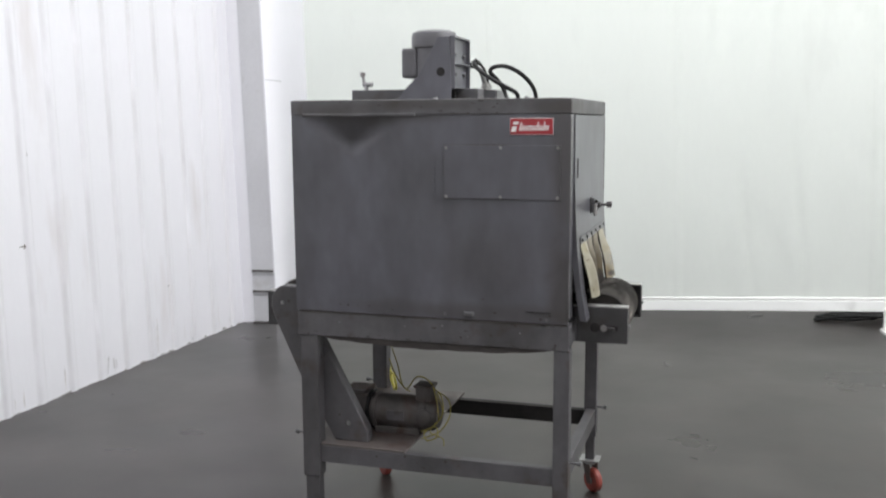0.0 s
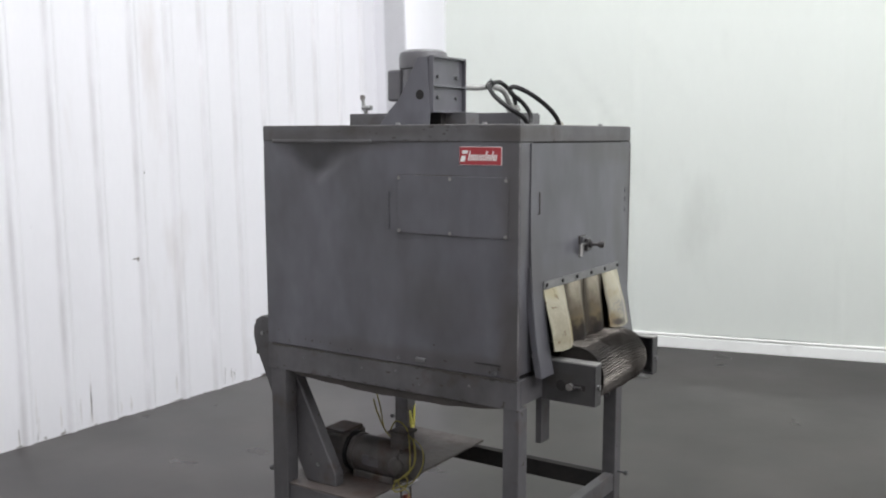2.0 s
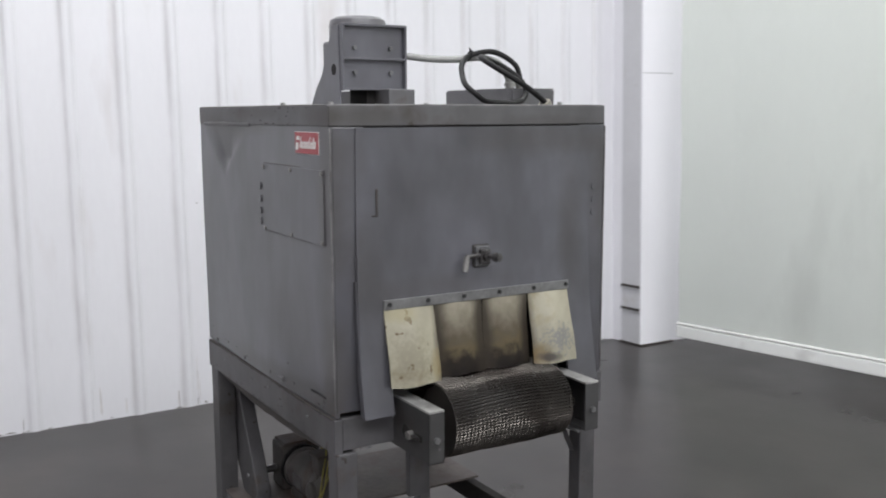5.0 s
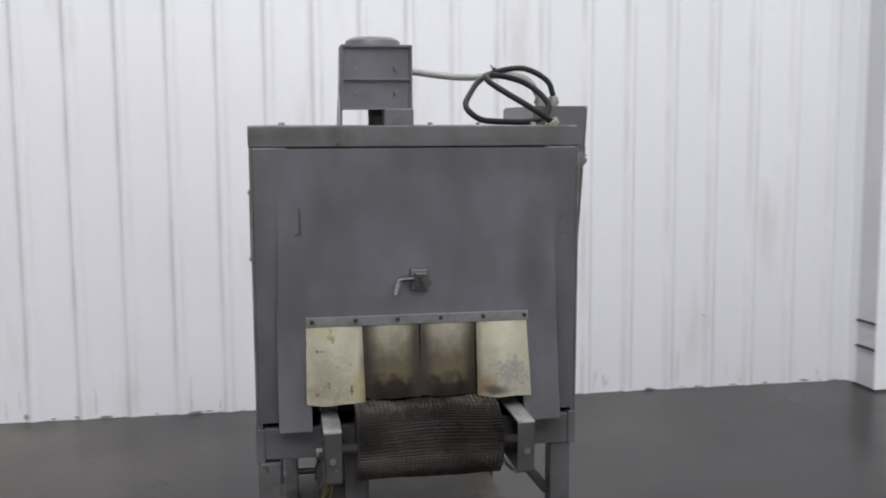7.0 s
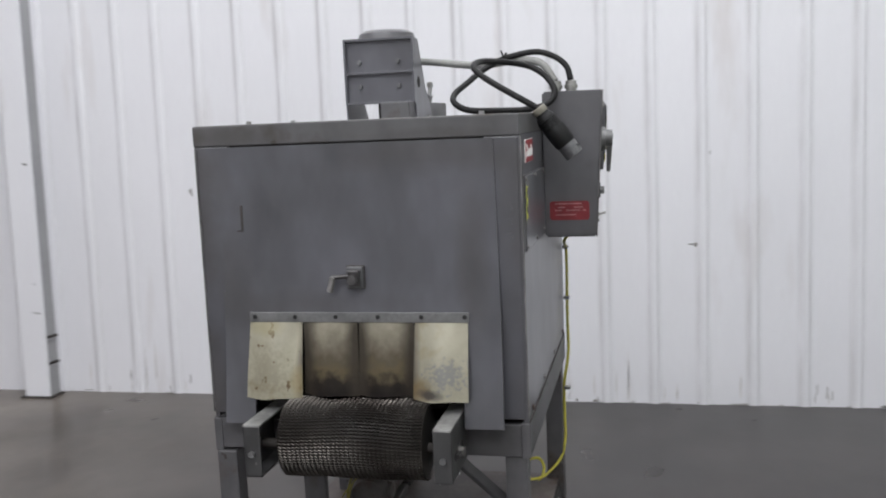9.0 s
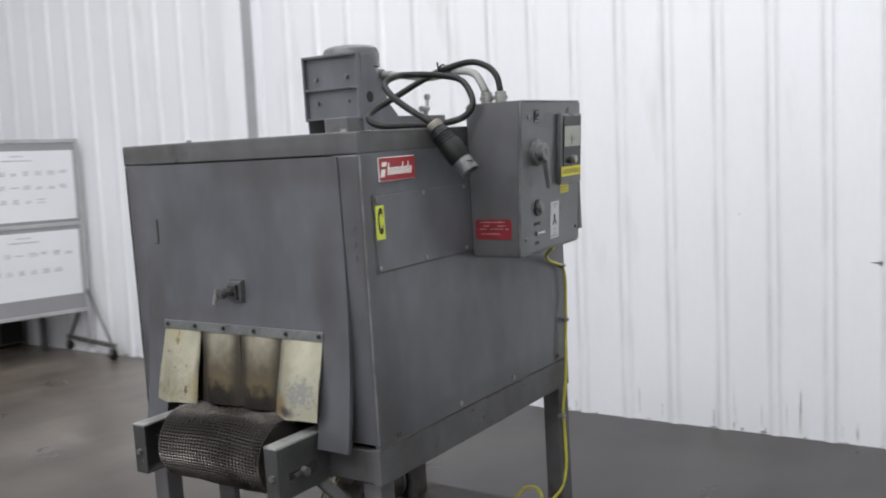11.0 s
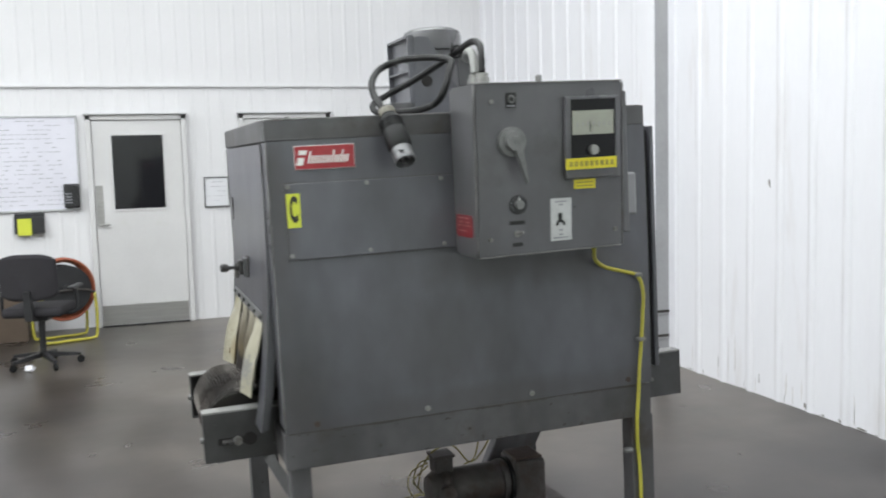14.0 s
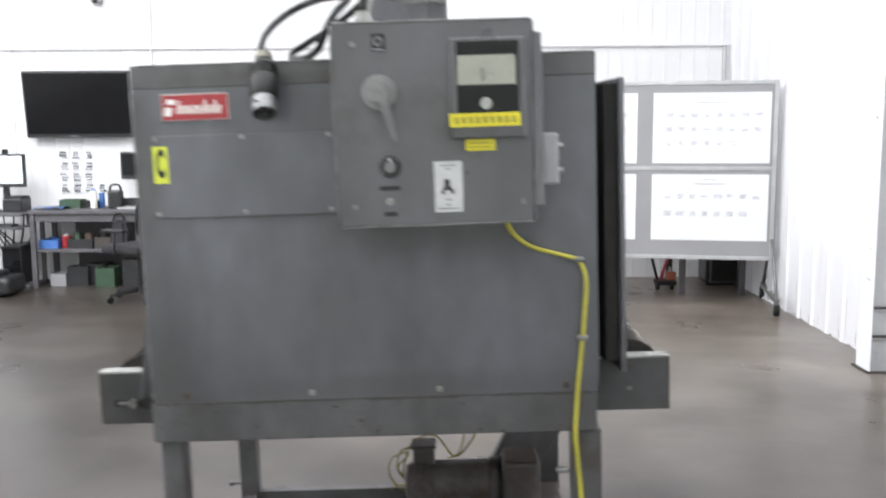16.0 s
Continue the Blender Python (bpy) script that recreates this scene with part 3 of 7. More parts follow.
def hexa_bm(c, bev=0.003):
    """Eight corners: lower four in a ring, then the upper four."""
    bm = bmesh.new()
    v = [bm.verts.new(p) for p in c]
    for f in ((0, 1, 2, 3), (4, 5, 6, 7), (0, 1, 5, 4), (1, 2, 6, 5), (2, 3, 7, 6), (3, 0, 4, 7)):
        bm.faces.new([v[i] for i in f])
    bmesh.ops.recalc_face_normals(bm, faces=bm.faces)
    bmesh.ops.bevel(bm, geom=list(bm.edges), offset=bev, segments=2, affect="EDGES")
    return bm


def lathe(name, profile, at, axis, material, parent=None, seg=28, label=""):
    """A turned body: (radius, height) pairs along an axis direction from a point."""
    bm = bmesh.new()
    q = Vector(axis).to_track_quat("Z", "Y").to_matrix()
    rings = []
    for r, h in profile:
        rings.append([bm.verts.new(Vector(at) + q @ Vector((r * math.cos(2 * math.pi * k / seg), r * math.sin(2 * math.pi * k / seg), h))) for k in range(seg)])
    for r0, r1 in zip(rings, rings[1:]):
        for k in range(seg):
            bm.faces.new((r0[k], r0[(k + 1) % seg], r1[(k + 1) % seg], r1[k]))
    bm.faces.new(rings[0][::-1])
    bm.faces.new(rings[-1])
    bmesh.ops.recalc_face_normals(bm, faces=bm.faces)
    return smooth(part(name, bm, material, parent, label), 40)


# ---------------------------------------------------------------- hall
WX, DY = -3.178, -7.503            # inner faces of the ribbed wall and of the office wall
HALL_X1, HALL_Y1, HALL_H = 8.6, 6.6, 6.6
RIB_Y, RIB = 1.155, 0.3048         # a rib of the siding, and the pitch of its one-foot pans

structure(box("floor", (WX - 0.3, DY - 0.3, -0.2), (HALL_X1 + 0.3, HALL_Y1 + 0.3, 0.0), CONCRETE, bev=0), "grey polished concrete hall floor", "floor")
structure(box("ceiling", (WX - 0.3, DY - 0.3, HALL_H), (HALL_X1 + 0.3, HALL_Y1 + 0.3, HALL_H + 0.1), CEIL, bev=0), "plain white hall ceiling", "ceiling")


def ribbed_wall_bm(y0, y1, z0, z1, first, pitch, base, top, proud, thick):
    """Sheet siding: flat pans between raised ribs; runs along y, faces +x at x = 0."""
    prof = [(y0, 0.0)]
    n = math.ceil((y0 - first) / pitch)
    y = first + n * pitch
    while y < y1 - base:
        if y > y0 + base:
            prof += [(y - base / 2, 0.0), (y - top / 2, proud), (y + top / 2, proud), (y + base / 2, 0.0)]
        y += pitch
    prof.append((y1, 0.0))
    bm = bmesh.new()
    front = [(bm.verts.new((x, y, z0)), bm.verts.new((x, y, z1))) for y, x in prof]
    back = [(bm.verts.new((-thick, y, z0)), bm.verts.new((-thick, y, z1))) for y, x in prof]
    for side in (front, back):
        for (a, b), (c, d) in zip(side, side[1:]):
            bm.faces.new((a, c, d, b))
    for k in (0, -1):
        bm.faces.new((front[k][0], front[k][1], back[k][1], back[k][0]))
    for (a, b), (c, d), (e, f), (g, h) in zip(front, front[1:], back, back[1:]):
        bm.faces.new((a, c, g, e))
        bm.faces.new((b, d, h, f))
    bmesh.ops.recalc_face_normals(bm, faces=bm.faces)
    return bm


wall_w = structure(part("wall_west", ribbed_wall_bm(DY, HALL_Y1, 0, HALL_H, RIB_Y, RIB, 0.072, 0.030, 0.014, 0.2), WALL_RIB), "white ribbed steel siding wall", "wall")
wall_d = structure(part("wall_south", ribbed_wall_bm(-HALL_X1, -WX, 0, HALL_H, 0.05, 0.152, 0.04, 0.02, 0.0035, 0.2), WALL_D), "white finely ribbed office partition wall", "wall")
wall_d.matrix_basis = pose(0, DY, 0, 0, 0, 90)
structure(box("wall_east", (HALL_X1, DY - 0.2, 0), (HALL_X1 + 0.2, HALL_Y1 + 0.2, HALL_H), WALL_D, bev=0), "plain white hall wall", "wall")
structure(box("wall_north", (WX - 0.2, HALL_Y1, 0), (HALL_X1, HALL_Y1 + 0.2, HALL_H), WALL_D, bev=0), "plain white hall wall", "wall")
structure(box("wall_return", (-2.93, 4.088, 0), (-2.842, 4.70, HALL_H), WALL, bev=0), "white wall return beside the column", "wall")
structure(box("trim_ledge", (WX + 0.04, DY, 2.475), (HALL_X1, DY + 0.035, 2.505), WALL_D, bev=0.004), "white horizontal trim ledge", "trim")
structure(box("trim_seam", (4.49, DY + 0.002, 0.0), (4.51, DY + 0.012, 2.474), WALL_D, bev=0.003), "white vertical panel joint strip", "trim")
structure(box("trim_corner", (WX + 0.05, DY + 0.002, 0.0), (WX + 0.085, DY + 0.045, 2.474), GALV, bev=0.004), "grey corner trim beside the partition", "trim")
structure(box("trim_seam", (2.975, DY, 2.51), (3.015, DY + 0.03, HALL_H), WALL_D, bev=0.004), "white vertical trim strip", "trim")


def column(name, x1, y0, y1, s, straps, side_x, side):
    """Steel column: white flange to the hall, side face greyed for its channel's shade, white back piece to the wall,
    straps across the side.
    """
    col = thing(name, "painted steel column with straps against the ribbed wall", "column")
    tagged(col, kind="structure")
    box("flange", (x1 - 0.014, y0, 0), (x1, y1, HALL_H), WALL, col, bev=0.003)
    box("web", (side_x, y0 + 0.006, 0), (x1 - 0.014, y1 - 0.006, HALL_H), side, col, bev=0, label="column side with its channel shade in the grey")
    box("back_flange", (WX - 0.02, y0 + 0.012, 0), (side_x, y1 - 0.012, HALL_H), WALL, col, bev=0)
    y = y1 - 0.006 if s > 0 else y0 + 0.006
    for z in straps:
        lo, hi = sorted((y, y + s * 0.016))
        st = box("strap", (side_x + 0.004, lo, z - 0.012), (x1 - 0.016, hi, z + 0.006), SOOT_EDGE, col, bev=0.002, label="dark steel strap")
        box("strap_lip", (side_x + 0.004, lo, z - 0.022), (x1 - 0.016, hi - 0.004 if s > 0 else hi, z - 0.0125), GALV, st, bev=0.001)
        rod("bolt", (x1 - 0.06, y + s * 0.016, z), (x1 - 0.06, y + s * 0.030, z), 0.009, SOOT_EDGE, col, seg=8)
    return col


# two greys for the column sides: the channel's shade is in the colour
WEB_DEEP_SHADE = mat("column_side_deep_shade", (0.36, 0.36, 0.37), 0.5, var=0.10, big=1.5, fine=40, bump=0.05, stain=(0.27, 0.26, 0.25), stain_amount=0.35, stain_scale=4)
WEB_SHADE = mat("column_side_shade", (0.56, 0.56, 0.58), 0.5, var=0.06, big=1.5, fine=40, bump=0.05, stain=(0.44, 0.43, 0.42), stain_amount=0.35, stain_scale=4)
col_1 = column("column_1", -2.83, 3.76, 4.085, -1, (0.475, 0.290), -3.06, WEB_SHADE)
box("splice_plate", (-2.83, 3.764, 2.145), (-2.8285, 4.081, 2.155), WEB_SHADE, col_1, bev=0)
box("base_plate", (-3.07, 3.75, 0), (-2.81, 4.10, 0.012), SOOT_EDGE, col_1, bev=0.002)
col_2 = column("column_2", -2.976, -3.602, -3.402, 1, (0.441, 0.250), -3.106, WEB_DEEP_SHADE)
box("base_plate", (-3.12, -3.627, 0), (-2.956, -3.382, 0.012), SOOT_EDGE, col_2, bev=0.002)
for z, w, h in ((1.68, 0.07, 0.016), (0.62, 0.12, 0.007), (0.83, 0.05, 0.006)):
    bm = bmesh.new()
    n = 10
    bm.faces.new([bm.verts.new((-2.9745, -3.457 + 0.5 * w * (0.7 + 0.3 * math.sin(3 * k)) * math.cos(6.283 * k / n), z + 0.5 * h * (0.6 + 0.4 * math.sin(5 * k)) * math.sin(6.283 * k / n) - 0.006 * math.cos(6.283 * k / n))) for k in range(n)])
    part("scuff", bm, SOOT_EDGE, col_2)

# scuffs and dirt marks on the siding
SCUFF = mat("dark_scuff", (0.24, 0.225, 0.215), 0.6, var=0.3, big=30, fine=90, bump=0.0)


SCUFF_SOFT = mat("faint_grime", (0.66, 0.635, 0.625), 0.6, var=0.2, big=30, fine=90, bump=0.0)


def scuff(y, z, w, h, seed, x=WX + 0.0012, material=SCUFF):
    r = random.Random(seed)
    bm = bmesh.new()
    n = 14
    ring = []
    for k in range(n):
        a = 2 * math.pi * k / n
        q = r.uniform(0.45, 1.0)
        ring.append(bm.verts.new((x, y + 0.5 * w * q * math.cos(a), max(0.002, z + 0.5 * h * q * math.sin(a)))))
    bm.faces.new(ring)
    return part("scuff", bm, material, wall_w)


wall_w.location = (0, 0, 0)
for v in wall_w.data.vertices:
    v.co.x += WX
for y, z, w, h in ((1.113, 1.03, 0.16, 0.014), (1.11, 1.028, 0.026, 0.045), (1.895, 0.09, 0.010, 0.12), (1.925, 0.07, 0.008, 0.09), (2.665, 0.522, 0.10, 0.010), (-1.885, 0.13, 0.008, 0.24), (-1.935, 0.03, 0.05, 0.05), (-2.866, 0.13, 0.010, 0.12), (1.835, 0.11, 0.010, 0.10),
                   (-1.0, 1.27, 0.018, 0.04), (-1.62, 0.012, 0.07, 0.03), (0.35, 1.30, 0.012, 0.012), (-2.4, 0.10, 0.012, 0.09), (-1.3, 0.12, 0.010, 0.10), (1.2, 1.6, 0.01, 0.03)):
    scuff(y, z, w, h, int(1000 * y) + 7)
for y, z, w, h in ((-2.305, 1.450, 0.030, 0.050), (-2.296, 1.425, 0.018, 0.026)):
    scuff(y, z, w, h, 41)
srng = random.Random(9)
for k in range(90):
    y = srng.uniform(-7.2, 3.7)
    if k % 4 == 0:                       # thin vertical streaks beside the ribs
        y = RIB_Y + RIB * round((y - RIB_Y) / RIB) + srng.choice((-0.06, 0.06))
        h = srng.uniform(0.04, 0.14)
        scuff(y, 0.5 * h, srng.uniform(0.005, 0.010), h, 100 + k)
    else:
        scuff(y, srng.uniform(0.0, 0.014), srng.uniform(0.02, 0.11), srng.uniform(0.008, 0.024), 100 + k)

for k in range(46):
    y = RIB_Y + RIB * round((srng.uniform(-7.2, 3.5) - RIB_Y) / RIB) + srng.choice((-0.062, 0.062, 0.075, -0.08, 0.14))
    h = srng.uniform(0.10, 0.42)
    scuff(y, 0.5 * h, srng.uniform(0.006, 0.016), h, 300 + k, WX + 0.0008, SCUFF_SOFT)

# vinyl curtain on a bar, a hand above the floor
CUR = pose(-2.45, 3.79, 0, 0, 0, 6)
curtain = thing("curtain_partition", "white vinyl curtain partition hanging just above floor", "curtain", at=CUR)


def curtain_bm():
    rng = random.Random(4)
    waves = [(rng.uniform(0.5, 2.4), rng.uniform(0, 6.3), rng.uniform(0.004, 0.010)) for _ in range(7)] + [(rng.uniform(0.05, 0.2), rng.uniform(0, 6.3), rng.uniform(0.0006, 0.0014)) for _ in range(6)]
    creases = [(rng.uniform(0.2, 8.0), rng.uniform(0.3, 2.6), rng.uniform(-0.9, 0.9), rng.choice((-1, 1)) * rng.uniform(0.010, 0.022)) for _ in range(40)]
    bm = bmesh.new()
    nx, nz = 420, 60
    rows = []
    for j in range(nz + 1):
        z = 0.255 + (HALL_H - 1.2 - 0.255) * j / nz
        row = []
        for i in range(nx + 1):
            x = 9.8 * i / nx
            d = sum(a * math.sin(x * 6.28 / w * 0.35 + p + 0.35 * z * math.sin(p * 3)) for w, p, a in waves)
            d += 0.006 * math.sin(3.1 * x + 2.2 * z) + 0.004 * math.sin(5.0 * x - 3.7 * z + 1) + 0.0030 * math.sin(11 * x + 6 * z) + 0.0026 * math.sin(17 * x - 4 * z + 2)
            for cx_, cz_, slope, amp in creases:
                t_ = (x - cx_) - slope * (z - cz_)
                d += amp * math.exp(-(t_ / 0.042) ** 2) * math.exp(-((z - cz_) / 0.55) ** 2)
            seam = sum(0.010 * math.exp(-((x - s) / 0.018) ** 2) for s in (1.62, 3.1, 4.6, 6.2, 7.8))
            row.append(bm.verts.new((x, d - seam, z)))
        rows.append(row)
    for r0, r1 in zip(rows, rows[1:]):
        for i in range(nx):
            f = bm.faces.new((r0[i], r0[i + 1], r1[i + 1], r1[i]))
            f.smooth = True
    return bm


part("sheet", curtain_bm(), CURTAIN, curtain)
box("hem", (0, -0.022, 0.145), (9.8, 0.022, 0.232), HEM, curtain, bev=0.006)
rod("hem_bar", (0, -0.012, 0.247), (9.8, -0.012, 0.247), 0.011, WHITE, curtain)
rod("top_rail", (-0.3, 0, HALL_H - 1.2), (9.8, 0, HALL_H - 1.2), 0.03, GALV, curtain)
for hx in (0.6, 3.6, 6.6, 9.4):
    rod("hanger", (hx, 0, HALL_H - 1.2), (hx, 0, HALL_H), 0.01, GALV, curtain, seg=8)
foot = thing("floor_stand", "white steel stand foot at the curtain hem", "stand", at=CUR @ pose(4.66, -0.28, 0))
box("foot_plate", (-0.03, -0.2, 0.0), (0.03, 0.2, 0.03), WHITE, foot, bev=0.004)
box("post", (-0.02, 0.1, 0.03), (0.02, 0.14, 0.2), WHITE, foot, bev=0.004)
pile = thing("cable_pile", "tangled dark cables lying on the concrete floor", "cable")
rng = random.Random(7)
for k in range(4):
    c = Vector((1.98 + 0.07 * k, 4.55 + 0.05 * k, 0.012))
    pts = [c + Vector((rng.uniform(0.10, 0.26) * math.cos(a) * 1.6, rng.uniform(0.05, 0.12) * math.sin(a), rng.uniform(0.0, 0.05))) for a in [0.9 * i for i in range(9)]]
    tube("cable", pts, 0.011, BLACK, pile, seg=6, steps=5)

# ---------------------------------------------------------------- shrink tunnel
TILT = pose(0, 0, 0, 0, 1.6, 0)     # the machine leans a little on its adjustable legs
tunnel = thing("shrink_tunnel", "old grey steel shrink wrap tunnel on casters", "machine", at=TILT)
X0, X1, YA, YB, ZB, ZT = -0.606, 0.477, -0.385, 0.510, 0.970, 1.731


def sheet_bm(nx, nz, place, thick):
    """A slightly uneven sheet: place(u, v) gives the point, u and v from 0 to 1."""
    bm = bmesh.new()
    g = [[bm.verts.new(place(i / nx, j / nz)) for i in range(nx + 1)] for j in range(nz + 1)]
    for j in range(nz):
        for i in range(nx):
            f = bm.faces.new((g[j][i], g[j][i + 1], g[j + 1][i + 1], g[j + 1][i]))
            f.smooth = True
    bmesh.ops.recalc_face_normals(bm, faces=bm.faces)
    bmesh.ops.solidify(bm, geom=bm.faces[:], thickness=thick)
    bmesh.ops.recalc_face_normals(bm, faces=bm.faces)
    return bm


def dent(x, z):
    """How far the front sheet is pushed in: a V-shaped crease under the lid and faint waves."""
    tip = Vector((-0.352, 1.575))
    up = max(0.0, (z - tip.y) / (ZT - tip.y))
    half = 0.235 * up
    inside = max(0.0, 1 - abs(x - tip.x) / half) if half > 1e-4 else 0.0
    depth = up / 0.35 if up < 0.35 else 1 - (up - 0.35) / 0.65
    return 0.013 * min(1.0, 1.6 * inside) * depth + 0.0028 * math.sin(7 * x + 2) * math.sin(5 * z)


box("insulated_core", (X0 + 0.03, YA + 0.05, 0.99), (X1 - 0.05, YB - 0.03, ZT - 0.01), DARK, tunnel, bev=0.004, label="sooty black inner chamber")
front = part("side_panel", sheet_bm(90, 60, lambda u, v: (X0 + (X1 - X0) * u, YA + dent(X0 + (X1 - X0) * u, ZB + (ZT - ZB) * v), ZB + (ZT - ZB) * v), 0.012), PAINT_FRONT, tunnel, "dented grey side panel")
smooth(front, 25)
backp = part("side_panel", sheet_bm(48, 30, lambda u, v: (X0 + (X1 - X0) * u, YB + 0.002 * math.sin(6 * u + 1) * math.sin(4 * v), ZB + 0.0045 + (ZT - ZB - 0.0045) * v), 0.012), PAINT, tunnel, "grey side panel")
smooth(backp, 25)

# lid: a shallow tray turned down over the box
lid = part("lid", box_bm((X0 - 0.002, YA - 0.004, ZT - 0.001), (X1 + 0.004, YB - 0.003, 1.786), 0.004), PAINT_LID, tunnel, "worn grey lid with scuffed edges")
# lid rim, bent proud where the sheet below is pushed in
part("lid_lip", sheet_bm(40, 3, lambda u, v: (-0.56 + 0.46 * u, YA - 0.004 - 0.006 * math.sin(math.pi * u), ZT - 0.006 + 0.012 * v), 0.002), PAINT_LID, lid)

for y0, y1 in ((YA + 0.004, -0.29), (0.415, YB - 0.006)):
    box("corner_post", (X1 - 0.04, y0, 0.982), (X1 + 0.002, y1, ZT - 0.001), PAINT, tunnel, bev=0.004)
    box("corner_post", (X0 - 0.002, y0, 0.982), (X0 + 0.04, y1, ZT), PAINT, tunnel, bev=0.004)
box("end_header", (X1 - 0.03, -0.317, 1.30), (X1 - 0.012, 0.441, ZT), DARK, tunnel, bev=0.002, label="dark inner end wall")


# end door: a sheet with a notch for the product, standing off at the foot
def door_x(z):
    return X1 - 0.004 + 0.052 * max(0.0, (ZT - z) / 0.76) ** 3.0


def door_bm():
    outline = [(-0.325, 0.972), (-0.238, 0.972), (-0.236, 1.26), (0.346, 1.26), (0.348, 0.972), (0.452, 0.972), (0.440, 1.727), (-0.316, 1.727)]
    bm = prism_bm(outline, "x", 0.0, 0.010, 0.0)
    for z in [1.0 + 0.05 * k for k in range(15)]:
        bmesh.ops.bisect_plane(bm, geom=bm.verts[:] + bm.edges[:] + bm.faces[:], plane_co=(0, 0, z), plane_no=(0, 0, 1))
    for v in bm.verts:
        v.co.x += door_x(v.co.z)
    return bm


end_door = part("end_door", door_bm(), PAINT, tunnel, "grey hinged end door standing slightly ajar")
for y in (-0.324, 0.444):
    bm = box_bm((0.004, y - 0.002, 0.975), (0.024, y + 0.002, 1.33), 0)
    for z in [1.0 + 0.05 * k for k in range(7)]:
        bmesh.ops.bisect_plane(bm, geom=bm.verts[:] + bm.edges[:] + bm.faces[:], plane_co=(0, 0, z), plane_no=(0, 0, 1))
    for v in bm.verts:
        v.co.x += door_x(v.co.z) - 0.016
    part("folded_edge", bm, PAINT, end_door)
box("pull_slot", (door_x(1.53) + 0.009, -0.262, 1.497), (door_x(1.53) + 0.013, -0.256, 1.569), SOOT_EDGE, end_door, bev=0.001)
box("pull_slot", (door_x(1.53) + 0.009, -0.274, 1.497), (door_x(1.53) + 0.0125, -0.262, 1.501), SOOT_EDGE, end_door, bev=0.001)

# clamp that holds the sliding gate
cx = door_x(1.37) + 0.010
clamp = part("gate_clamp", box_bm((cx, 0.036, 1.342), (cx + 0.016, 0.082, 1.400), 0.003), SCREW, tunnel, "dull steel gate clamp")
box("clamp_edge", (cx - 0.001, 0.0335, 1.3395), (cx + 0.004, 0.0845, 1.4025), SOOT_EDGE, clamp, bev=0.001)
box("clamp_block", (cx + 0.016, 0.044, 1.350), (cx + 0.030, 0.076, 1.392), CLAMP_DARK, clamp, bev=0.003)
rod("collar", (cx + 0.030, 0.060, 1.372), (cx + 0.040, 0.060, 1.372), 0.012, CLAMP_DARK, clamp, seg=14, bev=0.001)
rod("screw", (cx + 0.02, 0.060, 1.372), (cx + 0.066, 0.068, 1.373), 0.0055, CLAMP_DARK, clamp, seg=12)
rod("screw_knob", (cx + 0.060, 0.067, 1.373), (cx + 0.082, 0.071, 1.374), 0.0125, CLAMP_DARK, clamp, seg=14, bev=0.003)
rod("crank", (cx + 0.022, 0.046, 1.376), (cx + 0.024, 0.000, 1.373), 0.0065, CLAMP_DARK, clamp, seg=10)
rod("crank_knob", (cx + 0.024, 0.002, 1.376), (cx + 0.028, -0.008, 1.334), 0.0085, SCREW_PALE, clamp, seg=10, bev=0.002)

# flap strip and four vinyl flaps
sx = door_x(1.262) + 0.011
strip = part("flap_strip", box_bm((sx, -0.249, 1.249), (sx + 0.004, 0.364, 1.276), 0.001), GALV_DULL, tunnel, "bare steel strip clamping the flaps")
for y in (-0.233, -0.116, -0.001, 0.117, 0.236, 0.353):
    rod("screw_head", (sx + 0.004, y, 1.264), (sx + 0.009, y, 1.264), 0.006, INK, strip, seg=10, bev=0.001)


def flap(y0, y1, foot_x, foot_z, bulge, material, twist, label):
    def place(u, v):
        y = y0 + (y1 - y0) * u + (0.006 * (u - 0.5)) * v
        x = sx + 0.001 + (foot_x - sx) * v ** 1.25 + bulge * math.sin(math.pi * v) + twist * (u - 0.5) * v + 0.011 * min(1.0, 2.5 * v) * math.cos(6.28 * (u - 0.5))
        z = 1.252 + (foot_z + 0.0022 * math.sin(9 * u + y0 * 40) - 1.252) * v
        return x, y, z
    return smooth(part("flap", sheet_bm(14, 16, place, 0.0035), material, tunnel, label), 40)


flap(-0.249, -0.098, 0.551, 1.048, 0.012, FLAP, -0.008, "cream vinyl flap with small scorch spots")
flap(-0.094, 0.057, 0.526, 1.052, 0.004, FLAP_BURNT, 0.006, "browned vinyl flap with scorched hem")
flap(0.062, 0.213, 0.526, 1.053, 0.004, FLAP_BURNT, -0.006, "browned vinyl flap with scorched hem")
flap(0.217, 0.360, 0.552, 1.049, 0.012, FLAP_SCUFFED, 0.008, "cream vinyl flap with grey scuffs")

# far end door, open a crack, black inside
def far_door_bm(x_lo, x_hi, y0, y1, z0, z1):
    bm = box_bm((x_lo, y0, z0), (x_hi, y1, z1), 0.003)
    for v in bm.verts:
        v.co.x += 0.052 * (1 - (v.co.y - y0) / (y1 - y0))
    return bm


far_door = part("end_door", far_door_bm(-0.690, -0.676, -0.32, 0.42, 0.995, 1.727), PAINT, tunnel, "grey end door left open a crack")
part("door_lining", far_door_bm(-0.675, -0.640, -0.31, 0.408, 1.02, 1.715), DARK, far_door, "sooty black door lining")

# access panels, screws, rivets, name plates
def screw(x, y, z, ny, parent, r=0.006, material=None):
    return rod("screw_head", (x, y, z), (x, y + ny * 0.004, z), r, material or SCREW, parent, seg=10, bev=0.001)


